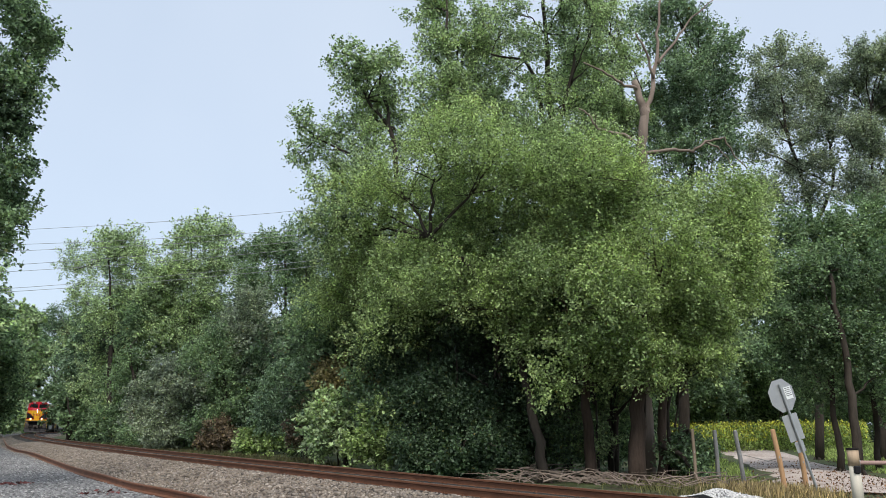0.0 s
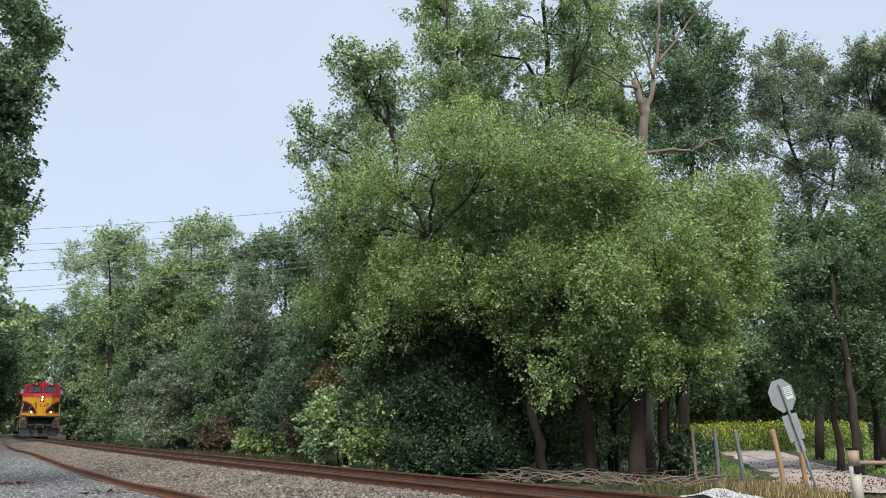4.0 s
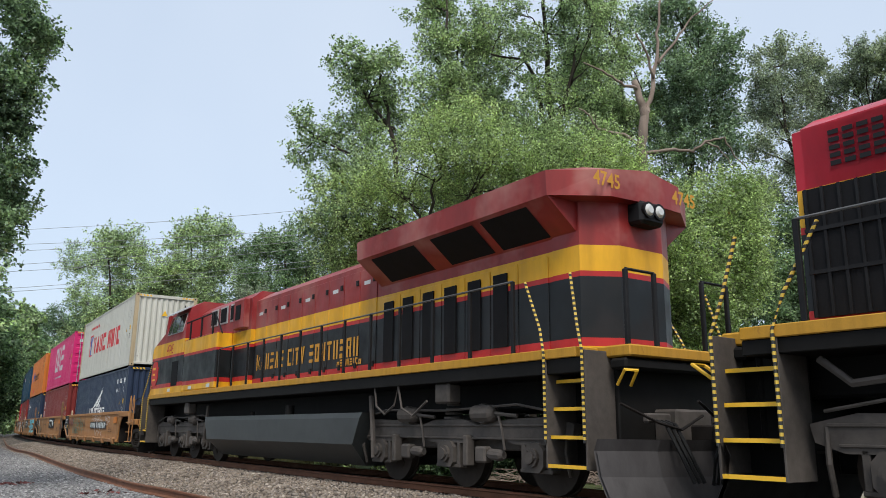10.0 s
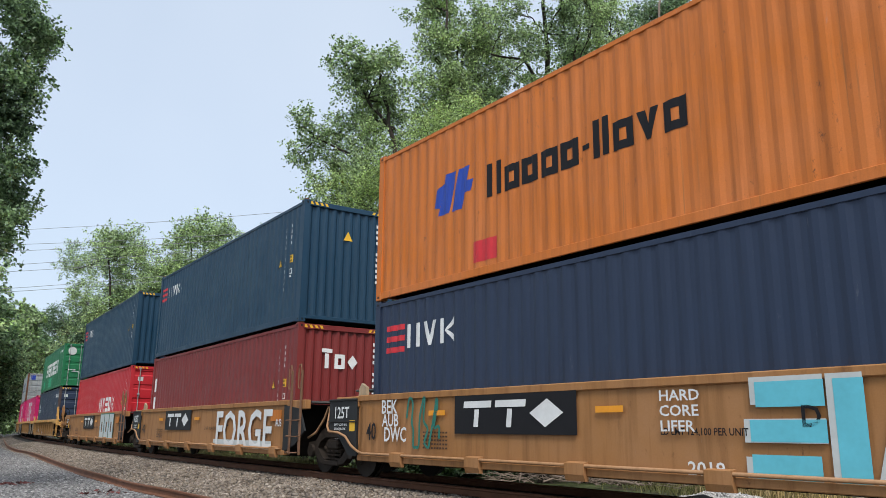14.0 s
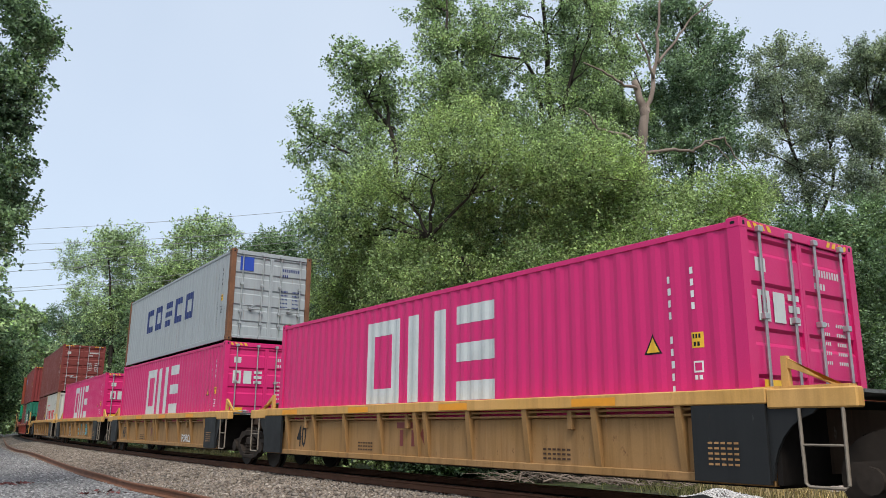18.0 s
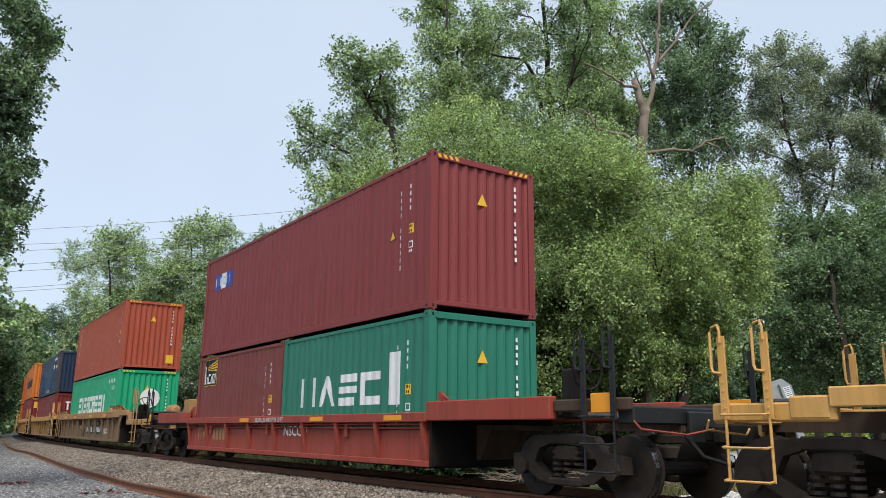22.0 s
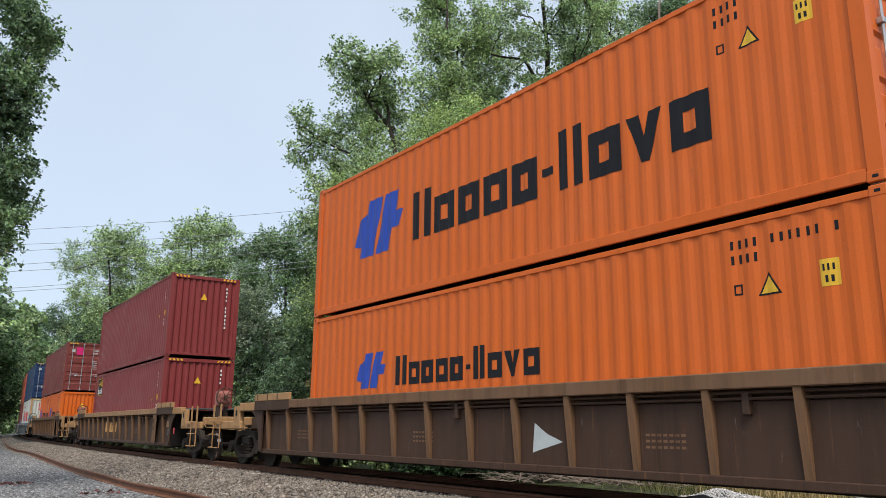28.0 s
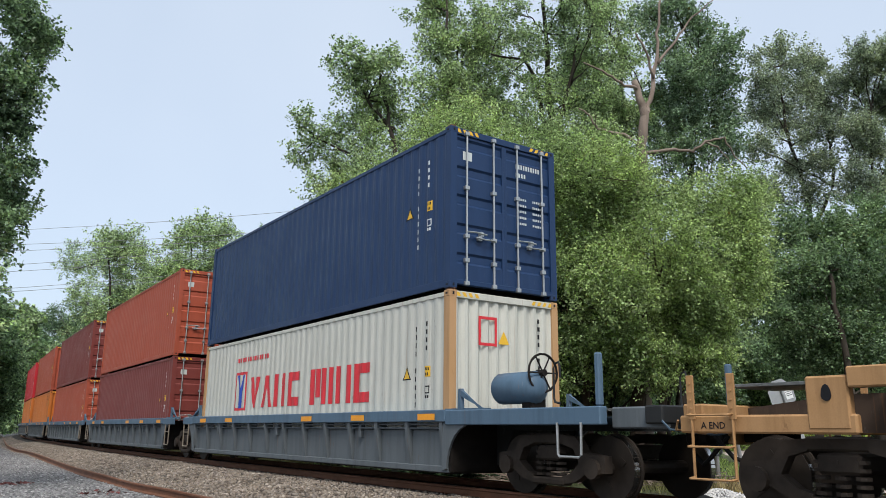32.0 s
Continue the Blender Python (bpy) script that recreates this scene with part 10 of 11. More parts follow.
    ib = part("intake_box", Mesh().prism([(-0.9, 3.82), (-1.38, 3.9), (-1.38, 4.4), (-0.95, 4.54)], "x", 2.95, 4.2), HOOD, ob)
    for i in range(16):
        part("intake_slat", lambda: Mesh().box(0, 0.03, -1.41, -1.375, 3.93, 4.38), GRILLE, ib, key="intake_slat", at=Matrix.Translation((2.99 + i * 0.075, 0, 0)))
    # equipment section behind the cab
    eq = part("equipment_hood", Mesh().prism([(-1.2, 1.95), (1.2, 1.95), (1.2, 4.3), (0.9, 4.5), (-0.9, 4.5), (-1.2, 4.3)], "x", 4.2, 6.62), CABP, ob)
    part("equipment_door", Mesh().box(5.35, 6.1, -1.225, -1.195, 2.9, 4.2, 0.01), CABP, eq)
    part("door_frame", Mesh().box(5.28, 5.35, -1.24, -1.2, 2.9, 4.27).box(6.1, 6.17, -1.24, -1.2, 2.9, 4.27).box(5.28, 6.17, -1.24, -1.2, 4.2, 4.27), CABP, eq)
    sc = part("side_cabinet", Mesh().prism([(3.75, 1.95), (6.6, 1.95), (6.6, 2.92), (4.3, 2.92), (3.75, 2.5)], "y", -1.5, -1.2), plain("greenish_black_paint", (0.022, 0.03, 0.031), 0.5, 0, 5, 0.3, 0.2, 0.006), ob)
    for k in range(2):
        for i in range(4):
            for j in range(2):
                part("louvre", lambda: Mesh().box(0, 0.17, -1.518, -1.49, 0, 0.03, 0.004), BLACK_STEEL, sc, key="cab_louvre", at=Matrix.Translation((4.75 + k * 0.75 + j * 0.22, 0, 2.45 + i * 0.09)))
    painted("stripe", sc, [rect(3.75, 6.6, 1.96, 2.03)], flat_paint("yellow_livery", LOCO_YELLOW), off=1.5)
    painted("stripe", sc, [rect(3.75, 6.6, 2.04, 2.13)], flat_paint("red_livery", STRIPE_RED), off=1.5)
    # cab
    cabm = Mesh().prism([(-1.5, 1.95), (1.5, 1.95), (1.5, 3.75), (1.38, 4.36), (1.0, 4.6), (0.5, 4.68), (-0.5, 4.68), (-1.0, 4.6), (-1.38, 4.36), (-1.5, 3.75)], "x", 6.62, 8.85)
    cab = part("cab", cabm, CABP, ob)
    for sg in (-1, 1):
        window_(cab, [(6.85, sg * 1.515, 3.72), (7.2, sg * 1.515, 3.72), (7.2, sg * 1.41, 4.25), (6.85, sg * 1.41, 4.25)][::sg * -1 or 1], 0, "side_window")
        window_(cab, [(7.3, sg * 1.515, 3.72), (8.0, sg * 1.515, 3.72), (8.0, sg * 1.41, 4.25), (7.3, sg * 1.41, 4.25)][::sg * -1 or 1], 0, "side_window")
        window_(cab, [(8.1, sg * 1.515, 3.74), (8.5, sg * 1.515, 3.74), (8.5, sg * 1.41, 4.25), (8.1, sg * 1.41, 4.25)][::sg * -1 or 1], 0, "side_window")
        part("sunshade", Mesh().prism([(sg * 1.3, 4.48), (sg * 1.84, 4.24), (sg * 1.84, 4.21), (sg * 1.3, 4.44)], "x", 6.8, 8.25), WIN_FRAME, cab, "pale metal sunshade")
        part("mirror", Mesh().box(8.02, 8.08, min(sg * 1.52, sg * 1.72), max(sg * 1.52, sg * 1.72), 3.72, 4.16, 0.01), WIN_FRAME, cab)
    for sg in (-1, 1):
        a, b = (sg * 0.12, sg * 1.2)
        pts = [(8.87, min(a, b), 3.82), (8.87, max(a, b), 3.82), (8.87, max(a, b) * (1 if sg < 0 else 0.93), 4.28), (8.87, min(a, b) * (0.93 if sg < 0 else 1), 4.28)]
        window_(cab, pts, 1, "windscreen")
        nb = part("number_board", Mesh().box(8.7, 8.95, sg * 0.62 - 0.32, sg * 0.62 + 0.32, 4.4, 4.66, 0.03), flat_paint("red_livery", STRIPE_RED), cab)
        part("board_face", Mesh().box(8.95, 8.965, sg * 0.62 - 0.27, sg * 0.62 + 0.27, 4.43, 4.63), BLACK_P, nb)
        painted("road_number", nb, [("4150", 0.2, sg * 0.62 - 0.22, 4.46, 1.0)], WHITE_P, face="+x", off=8.966)
        part("wiper", Mesh().tube([(8.9, sg * 0.6, 4.38), (8.91, sg * 0.75, 3.95)], 0.012, 5), BLACK_STEEL, cab)
    nose = nose_shell(8.85, 10.12, 1, 3.78, 3.62, NOSEP, ob)
    red, blk = flat_paint("red_livery", STRIPE_RED), flat_paint("black_livery", LOCO_BLACK, 0.35)
    # black flanks with red borders on the nose's slanting corners and sides
    for sg in (-1, 1):
        def corner(k, z, off=0.004):
            a, b = Vector((9.42, sg * 1.48, 0)), Vector((10.12, sg * 0.78, 0))
            p = a.lerp(b, k)
            return (p.x + off, p.y + sg * off, z)
        for nm, mt, o, zz in (("nose_stripe", red, 0.004, ((0, 2.1), (1.0, 2.1), (1.0, 2.82), (0.55, 3.0), (0, 3.12))), ("nose_flank", blk, 0.008, ((0, 2.22), (1.0, 2.22), (1.0, 2.70), (0.55, 2.90), (0, 3.02)))):
            part(nm, Mesh().add([corner(k, z, o) for k, z in zz], [tuple(range(len(zz)))]), mt, nose)
        for nm, mt, o, zz in (("face_stripe", red, 0.004, ((0.78, 2.10), (0.30, 2.10), (0.52, 2.50), (0.78, 2.82))), ("face_flank", blk, 0.008, ((0.78, 2.22), (0.46, 2.22), (0.60, 2.48), (0.78, 2.70)))):
            part(nm, Mesh().add([(10.12 + o, sg * y, z) for y, z in zz], [(0, 1, 2, 3)]), mt, nose)
        ya = sg * 1.505
        part("side_band", Mesh().add([(8.85, ya, 2.16), (9.42, ya - sg * 0.02, 2.12), (9.42, ya - sg * 0.02, 3.12), (8.85, ya, 3.14)], [(0, 1, 2, 3)]), red, nose)
        part("side_flank", Mesh().add([(8.85, ya + sg * 0.004, 2.28), (9.42, ya - sg * 0.016, 2.26), (9.42, ya - sg * 0.016, 3.02), (8.85, ya + sg * 0.004, 3.06)], [(0, 1, 2, 3)]), blk, nose)
    em = part("emblem", Mesh().prism(eight(8.98, 2.67, 0.42, 0.42), "y", -1.519, -1.5), red, nose, "red eight-sided emblem with a thin yellow border and yellow marks")
    e8 = eight(8.98, 2.67, 0.38, 0.38)
    painted("emblem_border", em, stroke(e8 + e8[:1], 0.022), YELLOW_P, off=1.519)
    painted("emblem_marking", em, [rect(8.68, 8.82, 2.78, 2.92), rect(8.86, 9.2, 2.82, 2.90), rect(8.68, 8.82, 2.60, 2.74), rect(8.86, 9.06, 2.63, 2.71), rect(8.68, 8.82, 2.42, 2.56), rect(8.86, 9.26, 2.45, 2.53), rect(8.9, 9.15, 2.36, 2.39)], YELLOW_P, off=1.521)
    fp = part("front_emblem", Mesh().box(10.12, 10.135, -0.5, 0.5, 2.55, 2.92), YELLOW_P, nose, "yellow plate with red blocks")
    painted("emblem_blocks", fp, blocks(-0.4, 2.62, 0.85, 0.24, "k69", 0.15), red, face="+x", off=10.136)
    painted("label", nose, [rect(-0.62, -0.48, 3.38, 3.52), rect(-0.44, -0.30, 3.38, 3.52), rect(-0.26, -0.12, 3.36, 3.5)], OFFWHITE_P, face="+x", off=10.06)
    hb = part("headlamp_box", Mesh().box(10.0, 10.15, -0.15, 0.15, 3.02, 3.57, 0.03), plain("dark_red_housing", (0.10, 0.012, 0.012), 0.5, 0, 8, 0.4, 0.1, 0.003), nose)
    lamps(nose, [(10.19, 0, 3.42), (10.19, 0, 3.18)], HEADLAMP, 0.095)
    part("nose_rail", Mesh().tube([(9.6, -1.3, 3.66), (9.6, -1.3, 3.78), (9.3, -0.9, 3.86), (9.3, -0.9, 3.74)], 0.014, 5), red, nose)
    part("bell", Mesh().tube([(9.3, -0.95, 3.72), (9.3, -0.95, 3.92)], [0.12, 0.09], 10), red, nose)
    for o in (cab, nose):
        o.matrix_basis = Matrix.Translation((0, 0, 1.95)) @ Matrix.Diagonal((1, 1, 1.075, 1)) @ Matrix.Translation((0, 0, -1.95))
    # front platform
    pf = part("front_platform", Mesh().box(10.1, 10.75, -1.12, 1.12, 1.82, 1.97, 0.02), DECK_EDGE, ob, "yellow-edged end platform")
    for y in (-0.5, -0.42, 0.42, 0.5):
        part("platform_post", Mesh().box(10.63, 10.665, y - 0.02, y + 0.02, 1.97, 3.0, 0.006), BLACK_STEEL, pf)
    for sy in (-1, 1):
        part("platform_rail", Mesh().tube([(10.65, sy * 0.5, 3.0), (10.65, sy * 0.9, 2.6), (10.65, sy * 1.05, 2.0)], 0.02, 6), WRAP_RAIL, pf)
    lamps(ob, [(10.72, -0.78, 2.18), (10.72, 0.78, 2.18)], HEADLAMP, 0.10)
    pilot(ob, 10.75, 1)
    pilot(ob, -10.75, -1)
    part("tail_platform", Mesh().box(-10.8, -9.8, -1.1, 1.1, 1.82, 1.97, 0.02), DECK_EDGE, ob)
    for sx, x in ((1, 9.75), (-1, -9.9)):
        for sy in (-1, 1):
            steps(ob, x, sx, sy, WRAP_RAIL)
    side_rail(ob, [-9.6 + i * 1.08 for i in range(13)], -1.5, 1.95, 2.98, WORN_RAIL, BLACK_STEEL)
    side_rail(ob, [-9.6 + i * 1.08 for i in range(13)], 1.5, 1.95, 2.98, WORN_RAIL, BLACK_STEEL)
    part("cab_handrail", Mesh().tube([(3.7, -1.5, 2.98), (4.35, -1.5, 3.72), (6.55, -1.5, 3.78)], 0.022, 6), BLACK_STEEL, ob)
    for x in (4.6, 5.3, 6.2):
        part("rail_post", Mesh().box(x - 0.03, x + 0.03, -1.52, -1.48, 2.9, 3.76), BLACK_STEEL, ob)
    painted("trade_blocks", ob, blocks(-2.7, 2.3, 5.4, 0.36, "k52959 61t4 902t23r2", 0.3), flat_paint("gold_lettering", (0.50, 0.24, 0.02)), off=0.955, label="gold trade lettering blocks")
    painted("road_number", cab, [("4150", 0.42, 7.2, 3.2, 0.85)], red, off=1.5)
    part("seam", Mesh().box(6.63, 6.645, -1.512, -1.498, 1.98, 3.05), BLACK_STEEL, cab)
    for a, b, c, d in ((6.72, 7.95, 2.80, 2.812), (6.72, 7.85, 2.26, 2.272), (6.72, 6.732, 2.26, 2.81)):
        part("seam", Mesh().box(a, b, -1.508, -1.498, c, d), BLACK_STEEL, cab)
    part("grab_iron", Mesh().tube([(7.9, -1.5, 2.84), (7.92, -1.55, 2.82), (8.28, -1.55, 2.16), (8.3, -1.5, 2.14)], 0.009, 6), WORN_RAIL, cab)
    part("window_ledge", Mesh().box(6.85, 8.5, -1.56, -1.49, 3.6, 3.66, 0.01), flat_paint("cab_red", LOCO_RED), cab)
    for x in (7.1, 7.62):
        part("hasp", Mesh().box(x, x + 0.1, -1.525, -1.498, 2.48, 2.56, 0.01), BLACK_STEEL, cab)
    part("step_bar", Mesh().box(6.9, 7.9, -1.575, -1.53, 1.985, 2.03, 0.012), DECK_EDGE, ob)
    part("cab_plate", Mesh().box(8.05, 8.42, -1.515, -1.498, 3.36, 3.40), BLACK_STEEL, cab)
    part("ground_lamp", Mesh().tube([(7.55, -1.3, 1.58), (7.55, -1.3, 1.46)], [0.05, 0.1], 10), TRUCK_P, ob)
    part("ground_bulb", Mesh().tube([(7.55, -1.3, 1.455), (7.55, -1.3, 1.445)], [0.05, 0.04], 8), WARM_LENS, ob, "lit ground lamp")
    painted("label", cab, [rect(8.3, 8.5, 2.0, 2.26)], OFFWHITE_P, off=1.512)
    part("fuel_tank", tank_mesh(-3.8, 3.95), TANK_P, ob, "big satin black fuel tank")
    for a, b in ((-3.7, -1.9), (-1.1, 3.4)):
        part("air_reservoir", Mesh().tube([(a, -1.22, 1.5), (a + 0.12, -1.22, 1.5), (b - 0.12, -1.22, 1.5), (b, -1.22, 1.5)], [0.1, 0.22, 0.22, 0.1], 14), TANK_P, ob, "black air tank", smooth=True)
    part("filler", Mesh().tube([(-1.5, -1.46, 1.36), (-1.5, -1.3, 1.3)], 0.07, 10), RED_P, ob)
    part("control_box", Mesh().box(-1.75, -1.3, -1.42, -1.2, 1.42, 1.64, 0.02), TRUCK_P, ob)
    for x, h in ((4.3, 0.5), (4.6, 0.35), (5.0, 0.3), (-4.2, 0.4), (-4.6, 0.3), (-8.9, 0.4)):
        part("valve", Mesh().tube([(x, -1.2, 1.7), (x, -1.2, 1.66 - h)], 0.06, 8).box(x - 0.08, x + 0.08, -1.3, -1.1, 1.7 - h - 0.1, 1.7 - h, 0.02), TRUCK_P, ob)
    for pts in ([(3.9, -1.3, 1.5), (4.2, -1.3, 1.2), (4.25, -1.3, 0.5), (4.5, -1.25, 0.3)], [(4.4, -1.3, 1.4), (4.5, -1.3, 0.9), (4.7, -1.3, 0.4), (5.2, -1.25, 0.25)], [(-4.0, -1.3, 1.5), (-4.1, -1.32, 1.0), (-4.3, -1.3, 0.45), (-4.8, -1.2, 0.3)], [(-9.6, -1.3, 1.6), (-9.3, -1.3, 1.35), (-8.6, -1.3, 1.42), (-8.3, -1.3, 1.3)]):
        part("pipe", Mesh().tube(pts, 0.042, 6), TRUCK_P, ob)
    for a in (7.2, -7.0):
        part("blower_duct", Mesh().box(a, a + 0.55, -1.35, -1.1, 1.25, 1.66, 0.06), TRUCK_P, ob)
    loco_truck(ob, q, 6.95)
    loco_truck(ob, q, -6.95)
    RIDERS.append((ob, q, 6.95, (0, 0, 0)))


def second_loco():
    q = 154.6
    ob = thing("locomotive", "weathered red, yellow and black locomotive running cab last", "locomotive", "locomotives of the train")
    part("underframe", Mesh().box(-10.3, 10.3, -0.7, 0.7, 1.2, 1.8, 0.03).box(-10.2, 10.3, -1.5, 1.5, 1.62, 1.82, 0.01), LOCO_DARK, ob)
    part("walkway", Mesh().box(-10.0, 10.2, -1.53, 1.53, 1.82, 1.95, 0.01), DECK_EDGE, ob, "deck with worn yellow edge")
    hood = part("engine_hood", Mesh().prism([(-0.93, 1.95), (0.93, 1.95), (0.93, 4.2), (0.6, 4.42), (-0.6, 4.42), (-0.93, 4.2)], "x", -2.3, 9.2), HOOD2, ob)
    hood_doors(hood, -2.2, 4.1, 9, 0.93, 2.0, 4.1, HOOD2)
    hood_doors(hood, 4.3, 9.1, 7, 0.93, 2.0, 3.4, HOOD2, False)
    for i in range(6):
        part("door_grille", lambda: Mesh().box(0.08, 0.42, -0.975, -0.95, 2.15, 3.3), GRILLE, hood, key="door_grille", at=Matrix.Translation((4.35 + i * 0.68, 0, 0)))
    # end of the long hood, with slanted corners
    plan = [(9.2, -0.95), (9.75, -0.95), (10.05, -0.45), (10.05, 0.45), (9.75, 0.95), (9.2, 0.95)]
    part("end_hood", Mesh().prism(plan, "z", 1.95, 4.2), HOOD2, ob)
    for sg in (-1, 1):
        pr = [(sg * 0.9, 3.62), (sg * 1.5, 4.1), (sg * 1.52, 4.46), (sg * 0.75, 4.66), (0.0, 4.68), (0.0, 3.62)]
        w = part("radiator_wing", Mesh().prism(pr, "x", 4.25, 9.7), HOOD2, ob)
        part("wing_end", Mesh().add([(9.7, 0, 4.08), (9.7, sg * 1.5, 4.1), (9.7, sg * 1.52, 4.46), (9.7, sg * 0.75, 4.66), (9.7, 0, 4.68), (10.25, 0, 4.1), (10.2, sg * 0.75, 4.1), (10.2, sg * 0.72, 4.5), (10.25, 0, 4.6)], [(1, 6, 7, 2), (2, 7, 3), (3, 7, 8, 4), (6, 5, 8, 7), (0, 5, 6, 1)]), HOOD2, w)
        for a, b in ((4.7, 6.2), (6.7, 7.9), (8.1, 9.2)):
            part("radiator_grille", Mesh().add([(a, sg * 0.97, 3.67), (b, sg * 0.97, 3.67), (b, sg * 1.45, 4.05), (a, sg * 1.45, 4.05)], [(0, 1, 2, 3)]), GRILLE, w, "dark radiator grille")
    for y in (-1.1, 0.55):
        painted("road_number", ob, [("4745", 0.3, y, 4.22, 0.9)], flat_paint("gold_lettering", (0.50, 0.24, 0.02)), face="+x", off=10.21)
    lb = part("headlamp_box", Mesh().box(10.0, 10.3, -0.25, 0.25, 3.78, 4.12, 0.05), BLACK_STEEL, ob)
    lamps(ob, [(10.33, -0.11, 3.98), (10.33, 0.11, 3.98)], LENS_OFF, 0.09)
    # mid hood: tall equipment box and blower housing next to the cab
    part("equipment_hood", Mesh().prism([(-1.05, 1.95), (1.05, 1.95), (1.05, 4.3), (0.8, 4.5), (-0.8, 4.5), (-1.05, 4.3)], "x", -6.5, -2.3), CABP2, ob)
    part("vent_box", Mesh().box(-3.3, -2.5, -1.2, -1.0, 3.5, 4.3, 0.03), HOOD2, ob)
    part("vent_grille", Mesh().box(-3.1, -2.75, -1.215, -1.19, 3.75, 4.15), GRILLE, ob)
    for i in range(3):
        v = part("vent_frame", Mesh().box(-5.5 + i * 0.8, -4.92 + i * 0.8, -1.075, -1.04, 3.8, 4.3, 0.01), WIN_FRAME, ob)
        part("vent_grille", Mesh().box(-5.44 + i * 0.8, -4.98 + i * 0.8, -1.085, -1.06, 3.85, 4.25), GRILLE, v)
    part("side_cabinet", Mesh().box(-6.5, -3.6, -1.5, -1.05, 1.95, 3.5, 0.03), CABP2, ob)
    part("cabinet_rail", Mesh().tube([(-6.4, -1.5, 4.0), (-3.9, -1.5, 4.05), (-3.2, -1.5, 3.4)], 0.022, 6), BLACK_STEEL, ob)
    for x in (-6.0, -5.0, -4.0):
        part("rail_post", Mesh().box(x - 0.03, x + 0.03, -1.52, -1.48, 3.45, 4.03), BLACK_STEEL, ob)
    cab = part("cab", Mesh().prism([(-1.5, 1.95), (1.5, 1.95), (1.5, 3.7), (1.36, 4.35), (1.0, 4.55), (-1.0, 4.55), (-1.36, 4.35), (-1.5, 3.7)], "x", -8.45, -6.5), CABP2, ob)
    for a, b in ((-8.3, -7.95), (-7.85, -7.3), (-7.2, -6.75)):
        for sg in (-1, 1):
            window_(cab, [(a, sg * 1.515, 3.68), (b, sg * 1.515, 3.68), (b, sg * 1.40, 4.2), (a, sg * 1.40, 4.2)][::sg * -1 or 1], 0, "side_window")
    part("sunshade", Mesh().prism([(-1.3, 4.44), (-1.8, 4.16), (-1.8, 4.13), (-1.3, 4.40)], "x", -8.0, -6.6), WIN_FRAME, cab, "bent pale metal sunshade with rust")
    nose = part("nose", Mesh().prism([(-8.45, 1.95), (-8.45, 4.3), (-8.65, 3.75), (-9.85, 3.4), (-9.95, 3.2), (-9.95, 1.95)], "y", -1.5, 1.5), CABP2, ob)
    red = flat_paint("red_livery", STRIPE_RED)
    for o in (cab, nose):
        o.matrix_basis = Matrix.Translation((0, 0, 1.95)) @ Matrix.Diagonal((1, 1, 1.07, 1)) @ Matrix.Translation((0, 0, -1.95))
    em = part("emblem", Mesh().prism(eight(-9.5, 2.62, 0.36, 0.4), "y", -1.516, -1.5), red, ob, "faded red eight-sided emblem")
    painted("emblem_marking", em, [rect(-9.7, -9.4, 2.76, 2.83), rect(-9.7, -9.42, 2.58, 2.64), rect(-9.7, -9.38, 2.4, 2.46)], YELLOW_P, off=1.516)
    painted("road_number", cab, [("4745", 0.4, -8.3, 3.1, 0.85)], red, off=1.5)
    gold = flat_paint("gold_lettering", (0.50, 0.24, 0.02))
    painted("trade_blocks", ob, blocks(-2.0, 2.35, 5.5, 0.4, "k52959 61t4 902t23r2", 0.3), gold, off=0.955, label="worn gold trade lettering blocks")
    painted("trade_blocks", ob, blocks(2.5, 2.18, 1.1, 0.14, "o3 7316o", 0.3), gold, off=0.955)
    part("louvre_panel", Mesh().box(-7.6, -7.0, -1.515, -1.49, 2.15, 2.85, 0.01), GRILLE, cab)
    for x in (-5.8, -7.9, -4.2):
        painted("label", ob, [rect(x, x + 0.3, 1.99, 2.09)], OFFWHITE_P, off=1.512)
    part("fuel_tank", tank_mesh(-4.3, 4.5), TANK_P, ob, "long satin black fuel tank")
    part("tank_cap", Mesh().tube([(1.0, -1.3, 1.2), (1.0, -1.3, 1.4)], 0.1, 10), LOCO_DARK, ob)
    part("vent_cap", Mesh().tube([(-1.2, -1.3, 1.2), (-1.2, -1.3, 1.3)], 0.06, 8), LOCO_DARK, ob)
    for pts, r in (([(5.0, -1.45, 1.62), (5.1, -1.47, 1.3), (5.4, -1.47, 1.15), (5.7, -1.47, 1.3), (5.8, -1.45, 1.62)], 0.02), ([(5.8, -1.45, 1.62), (5.95, -1.47, 1.25), (6.3, -1.47, 1.12), (6.7, -1.46, 1.35)], 0.02), ([(4.6, -1.3, 1.5), (4.7, -1.3, 0.9), (4.75, -1.3, 0.4)], 0.05), ([(-4.5, -1.3, 1.5), (-4.6, -1.3, 0.9), (-4.8, -1.25, 0.4)], 0.045)):
        part("pipe", Mesh().tube(pts, r, 6), TRUCK_P, ob)
    for a in (-6.2, 6.9):
        part("junction_box", Mesh().box(a, a + 0.4, -1.45, -1.2, 1.3, 1.62, 0.03), TRUCK_P, ob)
    part("end_platform", Mesh().box(9.9, 10.75, -1.12, 1.12, 1.82, 1.97, 0.02), DECK_EDGE, ob)
    part("end_platform", Mesh().box(-10.75, -9.95, -1.12, 1.12, 1.82, 1.97, 0.02), DECK_EDGE, ob)
